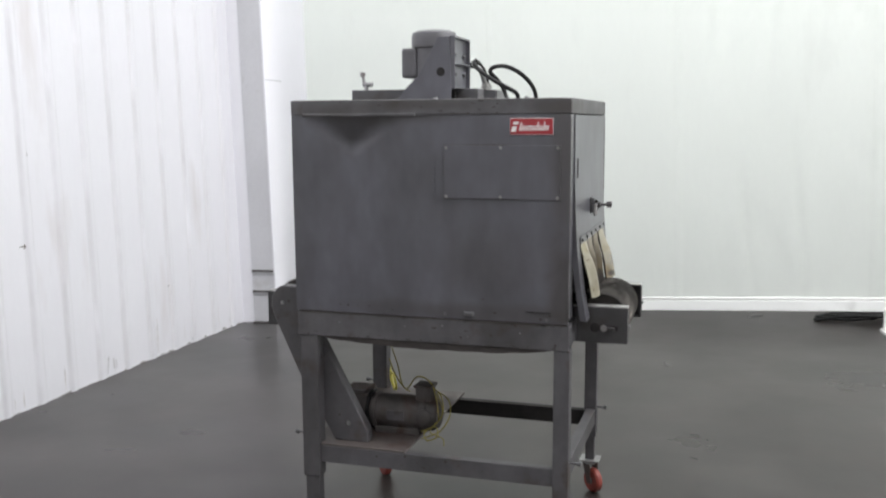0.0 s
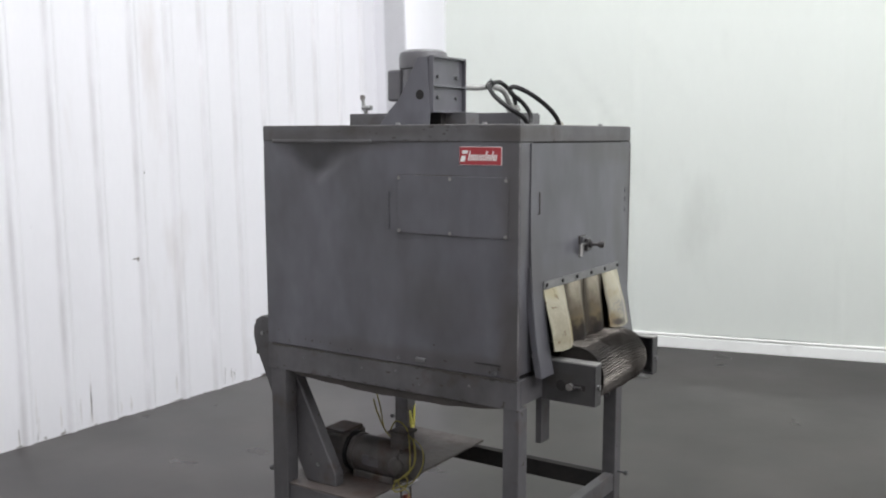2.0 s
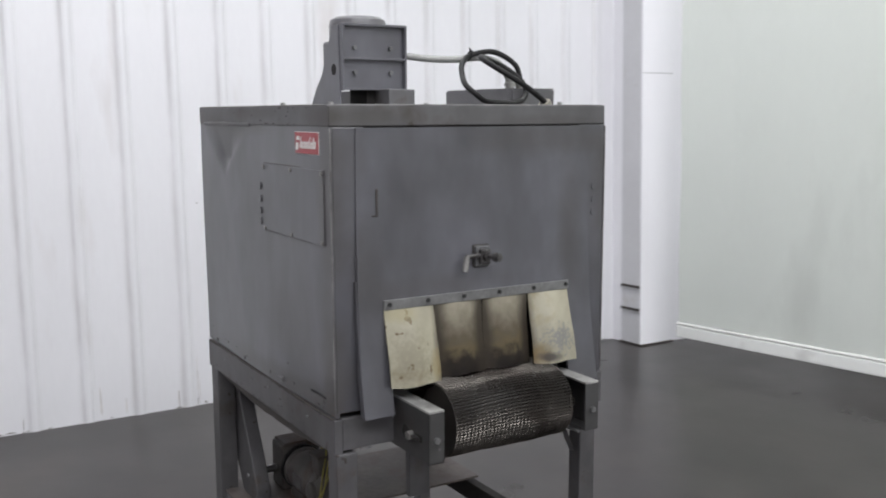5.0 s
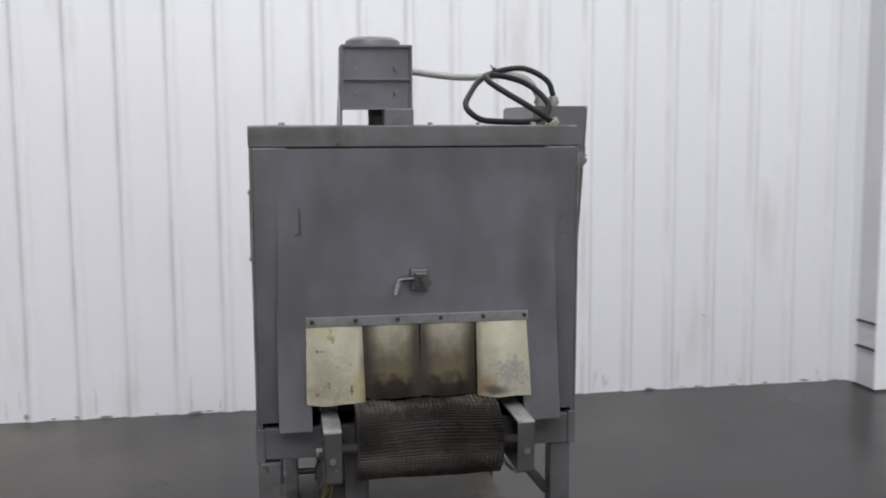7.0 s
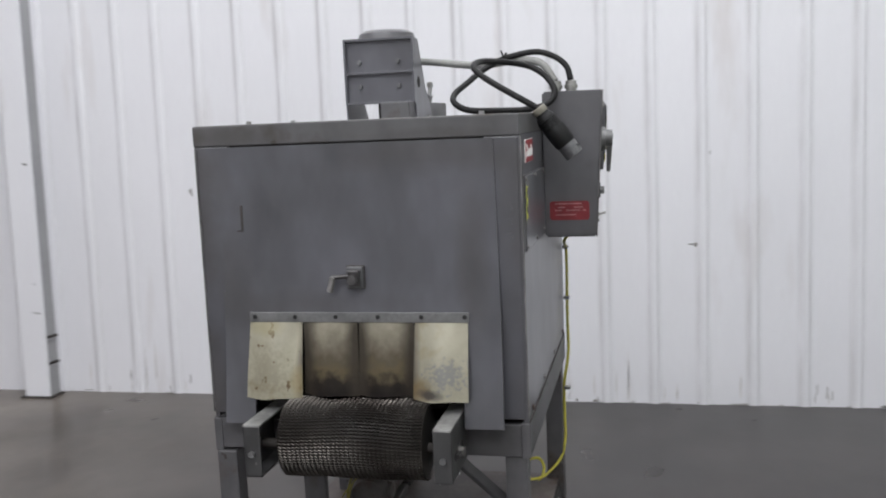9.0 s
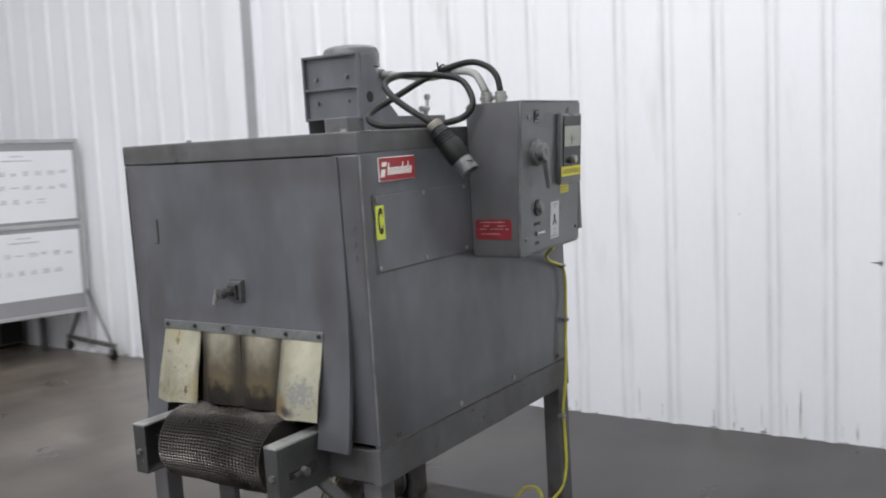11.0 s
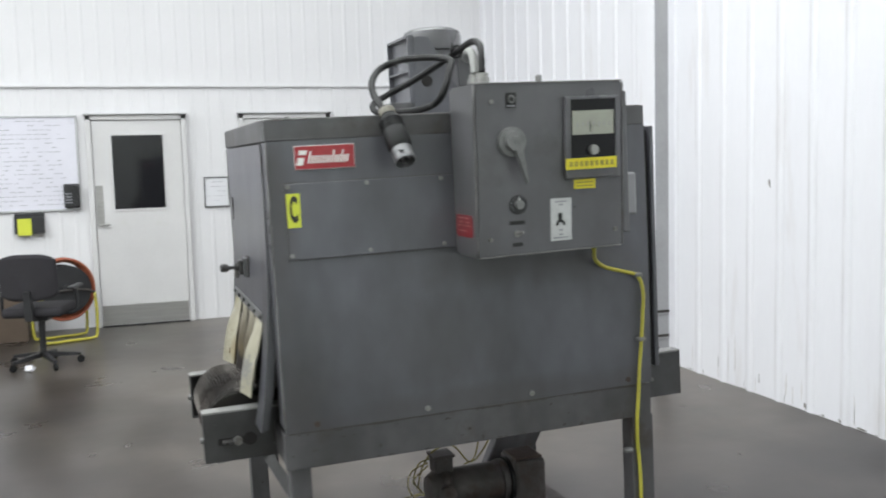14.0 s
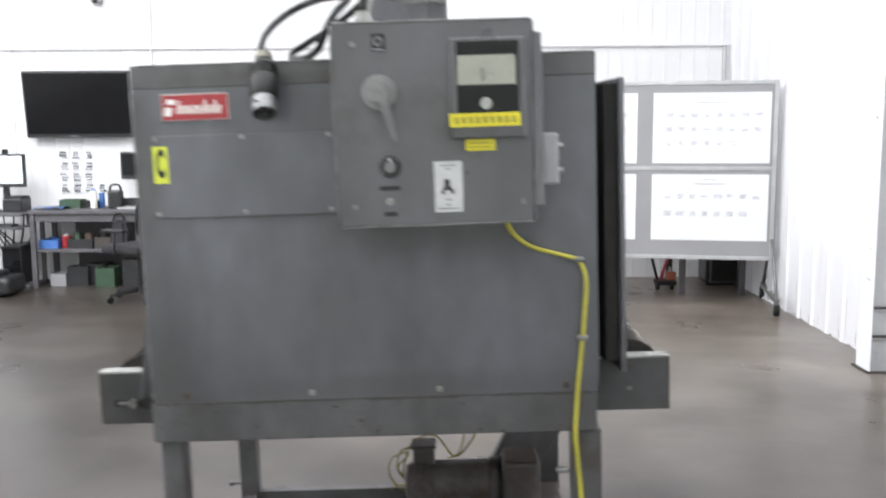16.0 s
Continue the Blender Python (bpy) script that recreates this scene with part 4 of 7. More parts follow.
box("panel_reveal", (0.007, YA - 0.0020, 1.4205), (0.446, YA + 0.0005, 1.6225), PAINT_FRAME, tunnel, bev=0, label="narrow gap round the access panel")
pa = part("access_panel", box_bm((0.010, YA - 0.0055, 1.424), (0.443, YA + 0.001, 1.619), 0.001), PAINT, tunnel)
for x in (0.018, 0.224, 0.434):
    for z in (1.431, 1.610):
        screw(x, YA - 0.0055, z, -1, pa, 0.006, SCREW_PALE)
box("panel_reveal", (-0.023, YB - 0.0005, 1.4235), (0.440, YB + 0.0024, 1.6255), PAINT_FRAME, tunnel, bev=0, label="narrow gap round the access panel")
pb = part("access_panel", box_bm((-0.02, YB - 0.001, 1.427), (0.437, YB + 0.0050, 1.622), 0.0015), PAINT, tunnel)
for x in (0.430, 0.224, 0.02):
    for z in (1.438, 1.614):
        screw(x, YB + 0.0050, z, 1, pb, 0.006, SCREW_PALE)
for z in (1.55, 1.512, 1.477, 1.445):
    rod("plug_button", (-0.037, YA + 0.001, z), (-0.037, YA - 0.002, z), 0.012, PAINT, tunnel, seg=16, bev=0.002)
for z in (1.546, 1.508, 1.469):
    rod("plug_button", (X1, 0.472, z), (X1 + 0.0045, 0.472, z), 0.013, PAINT, tunnel, seg=16, bev=0.002)


def name_plate(x0, x1, z0, z1, y, ny):
    """Red enamel plate with a white border and slanted white bars."""
    p = part("name_plate", box_bm((x0, min(y, y + ny * 0.003), z0), (x1, max(y, y + ny * 0.003), z1), 0.001), WHITE, tunnel, "red enamel name plate with white strokes")
    yy = y + ny * 0.003
    b = 0.0013
    box("field", (x0 + b, min(yy, yy + ny * 0.0008), z0 + b), (x1 - b, max(yy, yy + ny * 0.0008), z1 - b), RED, p, bev=0)
    w, h = x1 - x0, z1 - z0
    d = -ny                                       # reading direction along x
    start = x0 if d > 0 else x1
    strokes = [(0.06, 0.185, 0.62, 0.80), (0.06, 0.165, 0.18, 0.50)]
    strokes += [(0.235 + 0.049 * k, 0.262 + 0.049 * k, 0.25, 0.76 if k in (0, 8, 11) else 0.57) for k in range(14)]
    for u0, u1, v0, v1 in strokes:
        s = 0.16
        pts = [(start + d * w * (u0 - s * 0.3 + s * v0 * 0.6), z0 + h * v0), (start + d * w * (u1 - s * 0.3 + s * v0 * 0.6), z0 + h * v0),
               (start + d * w * (u1 - s * 0.3 + s * v1 * 0.6), z0 + h * v1), (start + d * w * (u0 - s * 0.3 + s * v1 * 0.6), z0 + h * v1)]
        y_a = yy + ny * 0.0008
        part("stroke", prism_bm(pts, "y", min(y_a, y_a + ny * 0.0008), max(y_a, y_a + ny * 0.0008), 0), WHITE, p)
    return p


name_plate(0.258, 0.416, 1.657, 1.716, YA - 0.0005, -1)
name_plate(0.251, 0.408, 1.656, 1.717, YB + 0.0005, 1)


def lettering(text, size, m, material, parent, name="letter"):
    cu = bpy.data.curves.new(name, "FONT")
    cu.body, cu.size, cu.align_x, cu.align_y, cu.extrude, cu.offset = text, size, "CENTER", "CENTER", 0.0004, 0.0030
    tmp = bpy.data.objects.new(name, cu)
    scene.collection.objects.link(tmp)
    me = bpy.data.meshes.new_from_object(tmp)
    bpy.data.objects.remove(tmp)
    me.materials.append(material)
    ob = new(name, me)
    ob.parent = parent
    ob.matrix_basis = m
    return ob


part("letter_label", box_bm((0.401, YB + 0.0051, 1.510), (0.436, YB + 0.0057, 1.597), 0), LIME, pb, "yellow label with a black letter")
lettering("C", 0.074, pose(0.4185, YB + 0.0062, 1.5535, 90, 0, 180) @ Matrix.Diagonal((0.40, 1.18, 1, 1)), INK, pb)

# rubbed, paler corners of the sheet metal
for y_c in (YA - 0.0003, YB + 0.0003):
    part("rubbed_edge", tube_bm([Vector((X1 + 0.0012, y_c, 0.985 + 0.01 * k)) for k in range(75)], 0.0024, 6), EDGE, tunnel)
for x_c in (X0 + 0.002, X1 + 0.002):
    part("rubbed_edge", tube_bm([Vector((x_c, YA + 0.01 + 0.02 * k, 1.785)) for k in range(44)], 0.0022, 6), EDGE, lid)
for y_c in (YA - 0.003, YB - 0.004):
    part("rubbed_edge", tube_bm([Vector((X0 + 0.01 + 0.02 * k, y_c, 1.785)) for k in range(54)], 0.0022, 6), EDGE, lid)

# base frame and legs
def rail_bm(x0, x1, y0, y1, z0, z1, sag):
    bm = bmesh.new()
    n = 36
    rings = []
    for i in range(n + 1):
        u = i / n
        x = x0 + (x1 - x0) * u
        low = z0 - sag * math.sin(math.pi * u) ** 0.6 - 0.0025 * math.sin(31 * u) * math.sin(13 * u + 1)
        rings.append([bm.verts.new(p) for p in ((x, y0, low), (x, y1, low), (x, y1, z1), (x, y0, z1))])
    for r0, r1 in zip(rings, rings[1:]):
        for k in range(4):
            bm.faces.new((r0[k], r0[(k + 1) % 4], r1[(k + 1) % 4], r1[k]))
    bm.faces.new(rings[0][::-1])
    bm.faces.new(rings[-1])
    bmesh.ops.recalc_face_normals(bm, faces=bm.faces)
    return bm


rail_a = part("base_rail", box_bm((X0 + 0.006, YA - 0.004, 0.871), (X1 + 0.003, YA + 0.02, 0.966), 0.002), PAINT_FRAME, tunnel, "scuffed grey base rail")
part("pan_edge", rail_bm(-0.50, X1 - 0.06, YA + 0.004, YA + 0.018, 0.868, 0.874, 0.026), SOOT_EDGE, tunnel, "rusty pan edge sagging below the rail")
rail_b = part("base_rail", box_bm((X0 + 0.006, YB - 0.02, 0.877), (X1 + 0.006, YB + 0.003, 0.9735), 0.002), PAINT_FRAME, tunnel)
for x, z in ((-0.218, 0.982), (0.011, 0.988), (0.397, 0.984), (-0.5, 0.984)):
    screw(x, YA - 0.001, z, -1, rail_a, 0.007)
part("seam", rail_bm(X0 + 0.02, X1 - 0.004, YA - 0.0046, YA + 0.001, 0.9625, 0.9668, 0.0), SOOT_EDGE, rail_a, "grimy seam above the rail")
part("seam", rail_bm(X0 + 0.02, X1 - 0.004, YB - 0.001, YB + 0.0036, 0.9705, 0.9742, 0.0), SOOT_EDGE, rail_b, "grimy seam above the rail")
box("hinge_pin", (0.085, YA - 0.010, 0.985), (0.125, YA + 0.001, 0.999), SCREW, rail_a, bev=0.003)
box("slot", (0.319, YA - 0.0015, 1.008), (0.414, YA + 0.001, 1.012), INK, rail_a, bev=0)
for x, z in ((-0.15, 0.93), (0.10, 0.905), (-0.42, 0.93), (0.30, 0.93), (0.0, 0.94)):
    screw(x, YA - 0.004, z, -1, rail_a, 0.004)
for x in (0.395, 0.090, -0.220, -0.527):
    screw(x, YB + 0.001, 0.992, 1, rail_b, 0.008, RUST if x in (0.395, -0.527) else SCREW_PALE)
box("base_rail", (X1 - 0.030, YA + 0.02, 0.880), (X1 + 0.003, YB - 0.02, 0.968), PAINT_FRAME, tunnel, bev=0.003)
box("base_rail", (X0 + 0.006, YA + 0.02, 0.875), (X0 + 0.036, YB - 0.02, 0.966), PAINT_FRAME, tunnel, bev=0.003)
box("base_pan", (X0 + 0.036, YA + 0.02, 0.885), (X1 - 0.03, YB - 0.02, 0.893), RUST, tunnel, bev=0.002, label="rust-stained bottom pan")
box("hanging_bar", (0.420, -0.145, 0.690), (0.442, -0.080, 0.885), PAINT_FRAME, tunnel, bev=0.002)


def leg(x0, x1, y0, y1, top, sleeve, plate_z, knob, knob_z):
    """Telescopic leg: outer sleeve, inner tube, swivel caster with a red wheel."""
    cxx, cyy = (x0 + x1) / 2, (y0 + y1) / 2
    lg = part("leg", box_bm((x0, y0, sleeve), (x1, y1, top), 0.004), PAINT_FRAME, tunnel, "grey square steel leg")
    i = 0.007
    box("inner_tube", (x0 + i, y0 + i, plate_z), (x1 - i, y1 - i, sleeve + 0.01), PAINT_FRAME, lg, bev=0.003)
    kx = x1 if knob > 0 else x0
    rod("thumb_screw", (kx, cyy, knob_z), (kx + knob * 0.036, cyy, knob_z), 0.005, SCREW, lg, seg=10)
    rod("screw_knob", (kx + knob * 0.030, cyy, knob_z), (kx + knob * 0.044, cyy, knob_z), 0.010, SCREW, lg, seg=12, bev=0.002)
    ground = 0.0280 * cxx
    caster = part("caster", box_bm((cxx - 0.045, cyy - 0.045, plate_z - 0.008), (cxx + 0.045, cyy + 0.045, plate_z), 0.002), STEEL, tunnel, "swivel caster with red wheel")
    rod("swivel", (cxx, cyy, plate_z - 0.028), (cxx, cyy, plate_z - 0.006), 0.026, STEEL, caster, bev=0.003)
    r = 0.056
    wc = Vector((cxx + 0.018, cyy - 0.018, ground + r))
    side = Vector((0.7, 0.7, 0)).normalized()
    lathe("wheel", [(0.012, -0.017), (r - 0.008, -0.017), (r, -0.010), (r, 0.010), (r - 0.008, 0.017), (0.012, 0.017)], wc, side, RED_WHEEL, caster, label="red caster wheel")
    rod("hub", wc - side * 0.022, wc + side * 0.022, 0.016, STEEL, caster, seg=14)
    for s in (-1, 1):
        a = wc + side * s * 0.023
        b = Vector((cxx, cyy, plate_z - 0.024)) + side * s * 0.020
        bm = bmesh.new()
        ahead = side.cross(Vector((0, 0, 1)))
        quad = [a - ahead * 0.012 - Vector((0, 0, 0.014)), a + ahead * 0.012 - Vector((0, 0, 0.014)), b + ahead * 0.026, b - ahead * 0.026]
        lo_v = [bm.verts.new(q) for q in quad]
        hi_v = [bm.verts.new(q + side * s * 0.003) for q in quad]
        bm.faces.new(lo_v)
        bm.faces.new(hi_v[::-1])
        for k in range(4):
            bm.faces.new((lo_v[k], hi_v[k], hi_v[(k + 1) % 4], lo_v[(k + 1) % 4]))
        bmesh.ops.recalc_face_normals(bm, faces=bm.faces)
        part("fork_arm", bm, RUST, caster)
    return lg


leg(-0.593, -0.520, YA + 0.0, YA + 0.062, 0.872, 0.285, 0.160, -1, 0.457)
leg(0.425, 0.484, YA + 0.0, YA + 0.060, 0.872, 0.270, 0.165, 1, 0.440)
leg(-0.612, -0.540, YB - 0.070, YB - 0.008, 0.878, 0.275, 0.155, -1, 0.455)
leg(0.417, 0.472, YB - 0.068, YB - 0.008, 0.878, 0.275, 0.165, 1, 0.411)
box("lower_rail", (-0.520, YA + 0.012, 0.345), (0.425, YA + 0.050, 0.415), PAINT_FRAME, tunnel, bev=0.003, label="scuffed grey lower rail")
# far-side rail: its shade is put into the colour, black instead of grey
box("lower_rail", (-0.540, YB - 0.058, 0.325), (0.417, YB - 0.020, 0.395), DARK, tunnel, bev=0.003, label="lower rail with its shade in a dark colour")
box("lower_rail", (0.428, YA + 0.060, 0.338), (0.468, YB - 0.068, 0.408), PAINT_FRAME, tunnel, bev=0.003)
box("lower_rail", (-0.586, YA + 0.062, 0.338), (-0.550, YB - 0.070, 0.408), PAINT_FRAME, tunnel, bev=0.003)
shelf = box("motor_shelf", (-0.585, YA + 0.012, 0.4155), (-0.160, YB - 0.03, 0.424), SHELF, tunnel, bev=0.002, label="rust-stained motor shelf plate")

# worn spots along the seams of the base rails: small flakes lying on the paint
def flake(x, z, w, h, y, ny, parent, seed):
    r = random.Random(seed)
    bm = bmesh.new()
    ring = []
    for k in range(9):
        a = 2 * math.pi * k / 9
        q = r.uniform(0.4, 1.0)
        ring.append(bm.verts.new((x + 0.5 * w * q * math.cos(a), y + ny * 0.0006, z + 0.5 * h * q * math.sin(a))))
    bm.faces.new(ring if ny < 0 else ring[::-1])
    return part("rust_fleck", bm, SOOT_EDGE, parent)


frng = random.Random(17)
for k in range(46):
    x = frng.uniform(X0 + 0.03, X1 - 0.01)
    z = frng.choice((0.961, 0.962, 0.963, 0.876, 0.878, frng.uniform(0.88, 0.955)))
    flake(x, z, frng.uniform(0.006, 0.034), frng.uniform(0.004, 0.009), YA - 0.004, -1, rail_a, 300 + k)
for k in range(26):
    x = frng.uniform(X0 + 0.03, X1 - 0.01)
    z = frng.choice((0.969, 0.9685, 0.881, frng.uniform(0.89, 0.96)))
    flake(x, z, frng.uniform(0.006, 0.026), frng.uniform(0.003, 0.008), YB + 0.003, 1, rail_b, 400 + k)
for k in range(22):
    flake(frng.uniform(X0 + 0.02, X1 - 0.02), frng.choice((ZT + 0.006, ZT + 0.004, 1.779, frng.uniform(ZT + 0.01, 1.775))), frng.uniform(0.006, 0.03), frng.uniform(0.003, 0.008), YA - 0.004, -1, lid, 500 + k)
for k in range(14):
    flake(frng.uniform(X0 + 0.05, X1 - 0.03), frng.choice((0.985, 0.99, 1.0, frng.uniform(1.0, 1.06))), frng.uniform(0.006, 0.02), frng.uniform(0.004, 0.012), YA - 0.0012, -1, front, 600 + k)

# drive: motor, gearbox, chain guard
motor = lathe("drive_motor", [(0.030, 0.0), (0.066, 0.002), (0.076, 0.014), (0.076, 0.030), (0.069, 0.033), (0.069, 0.036), (0.0715, 0.038), (0.0715, 0.214), (0.069, 0.217), (0.069, 0.220), (0.077, 0.223), (0.077, 0.246), (0.072, 0.250), (0.070, 0.270), (0.056, 0.292), (0.024, 0.297)],
              (-0.385, -0.130, 0.508), (1, 0, 0), MOTOR, tunnel, label="dirty grey drive motor with rust")
for k in range(4):
    a = radians(45 + 90 * k)
    cy_, cz_ = -0.130 + 0.070 * math.cos(a), 0.508 + 0.070 * math.sin(a)
    rod("tie_bolt", (-0.155, cy_, cz_), (-0.128, cy_, cz_), 0.006, SOOT_EDGE, motor, seg=8)
part("rating_plate", box_bm((-0.30, -0.2035, 0.488), (-0.225, -0.2005, 0.528), 0.001), PAINT_FRAME, motor, "dull grimy rating plate")
for y in (-0.185, -0.085):
    box("motor_foot", (-0.36, y, 0.424), (-0.17, y + 0.03, 0.452), MOTOR, motor, bev=0.004)
box("junction_box", (-0.182, -0.180, 0.570), (-0.116, -0.108, 0.626), MOTOR, motor, bev=0.006)
box("box_lid", (-0.188, -0.186, 0.626), (-0.110, -0.102, 0.637), MOTOR, motor, bev=0.003)
lathe("brush_cover", [(0.032, 0), (0.032, 0.012), (0.026, 0.016)], (-0.140, -0.195, 0.512), (0, -1, 0), MOTOR, motor)
lathe("brush_cover", [(0.032, 0), (0.032, 0.012), (0.026, 0.016)], (-0.140, -0.065, 0.512), (0, 1, 0), MOTOR, motor)
gear = box("gearbox", (-0.508, -0.200, 0.424), (-0.392, -0.055, 0.590), MOTOR, tunnel, bev=0.012, label="dirty rust-brown gearbox")
rod("gear_flange", (-0.393, -0.130, 0.508), (-0.380, -0.130, 0.508), 0.080, BLACK, gear)
box("gear_cap", (-0.500, -0.190, 0.590), (-0.40, -0.065, 0.598), RUST, gear, bev=0.004)
rod("output_shaft", (-0.465, -0.30, 0.490), (-0.465, -0.19, 0.490), 0.014, STEEL, gear)
guard_outline = [(-0.742, 0.925), (-0.752, 0.965), (-0.748, 1.005), (-0.728, 1.036), (-0.700, 1.050), (-0.640, 1.048), (-0.610, 0.985), (-0.538, 0.852), (-0.337, 0.471),
                 (-0.337, 0.4245), (-0.481, 0.4245), (-0.613, 0.648)]
guard = part("chain_guard", prism_bm(guard_outline, "y", -0.318, -0.268, 0.004), PAINT_FRAME, tunnel, "tall grey sheet-metal chain guard")
for px_, pz_ in ((-0.70, 0.98), (-0.60, 0.80), (-0.42, 0.50)):
    rod("guard_bolt", (px_, -0.318, pz_), (px_, -0.323, pz_), 0.008, STEEL, guard, seg=8)

# loose yellow wires round the motor
wire = tube("yellow_wire", [(-0.11, -0.15, 0.62), (-0.075, -0.17, 0.60), (-0.06, -0.19, 0.54), (-0.085, -0.2, 0.49), (-0.13, -0.22, 0.455), (-0.11, -0.25, 0.434), (-0.07, -0.24, 0.45), (-0.09, -0.2, 0.475), (-0.15, -0.2, 0.45)], 0.0028, TUBE_DIRTY, tunnel, seg=6, label="loose yellow wires beside the motor")
tube("loop", [(-0.10, -0.14, 0.60), (-0.06, -0.2, 0.53), (-0.10, -0.24, 0.47), (-0.04, -0.26, 0.45), (-0.03, -0.28, 0.428)], 0.0024, TUBE_DIRTY, wire, seg=6)
tube("loop", [(-0.10, -0.14, 0.61), (-0.045, -0.16, 0.58), (-0.035, -0.18, 0.52), (-0.07, -0.2, 0.46), (-0.14, -0.23, 0.43)], 0.0024, TUBE_DIRTY, wire, seg=6)

tube("loop", [(-0.335, -0.10, 0.884), (-0.318, -0.10, 0.79), (-0.285, -0.105, 0.70), (-0.262, -0.11, 0.615), (-0.225, -0.12, 0.590)], 0.0026, TUBE_DIRTY, wire, seg=6)
tube("loop", [(-0.325, -0.095, 0.72), (-0.30, -0.095, 0.655), (-0.245, -0.11, 0.60), (-0.19, -0.13, 0.66), (-0.125, -0.15, 0.645), (-0.09, -0.18, 0.58), (-0.075, -0.2, 0.50)], 0.0030, TUBE_DIRTY, wire, seg=6)

# ---------------------------------------------------------------- conveyor
def channel_arm(y_out, d, x0, x1, z0, z1, slot_x, end):
    """C-channel: web on the outside, flanges turned inwards; worn bright top."""
    w = 0.046
    ys = sorted((y_out, y_out + d * 0.006))
    arm = part("conveyor_arm", box_bm((x0, ys[0], z0), (x1, ys[1], z1), 0.0015), PAINT_ARM, tunnel, "grey channel arm with worn edges")
    yf = sorted((y_out + d * 0.006, y_out + d * w))
    box("flange", (x0, min(ys[0], yf[0]), z1 - 0.001), (x1, max(ys[1], yf[1]), z1 + 0.005), WORN, arm, bev=0.001, label="worn bright top flange")
    box("flange", (x0, yf[0], z0), (x1, yf[1], z0 + 0.006), PAINT_ARM, arm, bev=0.001)
    xe = sorted((end, end + (0.006 if end > 0 else -0.006)))
    box("end_plate", (xe[0] - (0.006 if end > 0 else -0.006), min(ys[0], yf[0]), z0), (xe[1] - (0.006 if end > 0 else -0.006), max(ys[1], yf[1]), z1), PAINT_ARM, arm, bev=0.001)
    so = sorted((y_out - d * 0.0012, y_out + d * 0.001))
    if slot_x:
        zc = 0.930
        box("slot", (slot_x - 0.050, so[0], zc - 0.009), (slot_x + 0.052, so[1], zc + 0.009), DARK, arm, bev=0)
        rod("slot_hole", (slot_x - 0.034, so[0] - 0.0003, zc), (slot_x - 0.034, so[1] + 0.0003, zc), 0.0185, DARK, arm, seg=18)
        rod("axle_nut", (slot_x, y_out, zc), (slot_x, y_out - d * 0.016, zc), 0.0125, SCREW_PALE, arm, seg=6)
        rod("adjust_screw", (slot_x + 0.01, y_out - d * 0.006, zc), (slot_x + 0.04, y_out - d * 0.006, zc), 0.006, CLAMP_DARK, arm, seg=8)
        rod("end_bolt", (end, y_out + d * 0.022, zc + 0.005), (end + 0.008, y_out + d * 0.022, zc + 0.005), 0.009, STEEL, arm, seg=6)
    return arm


channel_arm(-0.214, 1, 0.40, 0.672, 0.872, 1.008, 0.585, 0.672)
channel_arm(0.340, -1, 0.40, 0.674, 0.874, 1.010, 0.585, 0.674)
channel_arm(0.335, -1, -0.816, -0.58, 0.871, 1.010, 0, -0.816)
channel_arm(-0.252, 1, -0.80, -0.58, 0.871, 1.010, 0, -0.80)

DX, DZ, DR, BX0, BX1 = 0.566, 0.947, 0.093, -0.126, 0.260
rod("drum", (DX, BX0 + 0.004, DZ), (DX, BX1 - 0.004, DZ), DR, BELT_DARK, tunnel, seg=40, label="blackened conveyor drum")
rod("drum_shaft", (DX, -0.208, DZ - 0.019), (DX, 0.334, DZ - 0.019), 0.014, SOOT_EDGE, tunnel)
rod("drum", (-0.715, BX0, DZ), (-0.715, BX1, DZ), DR, BELT_DARK, tunnel, seg=40, label="blackened conveyor drum")
rod("drum_shaft", (-0.715, -0.27, DZ), (-0.715, 0.33, DZ), 0.014, STEEL, tunnel)
tube("guide_wire", [(0.40, 0.30, 0.90), (0.55, 0.285, 0.868), (0.64, 0.30, 0.862)], 0.004, STEEL, tunnel, seg=6)


def belt_line(r):
    """The belt's closed path in x and z, as points about 9 mm apart."""
    pts = []
    for a in range(-90, 91, 5):
        pts.append((DX + r * math.cos(radians(a)), DZ + r * math.sin(radians(a))))
    n = 60
    for i in range(1, n):
        pts.append((DX + (-0.715 - DX) * i / n, DZ + r))
    for a in range(90, 271, 5):
        pts.append((-0.715 + r * math.cos(radians(a)), DZ + r * math.sin(radians(a))))
    return pts


bm = bmesh.new()
line = belt_line(DR + 0.003)
va = [bm.verts.new((x, BX0, z)) for x, z in line]
vb = [bm.verts.new((x, BX1, z)) for x, z in line]
for i in range(len(line) - 1):
    bm.faces.new((va[i], vb[i], vb[i + 1], va[i + 1])).smooth = True
bmesh.ops.recalc_face_normals(bm, faces=bm.faces)
bmesh.ops.solidify(bm, geom=bm.faces[:], thickness=0.002)
part("belt_backing", bm, BELT_DARK, tunnel, "dirt between the belt wires")


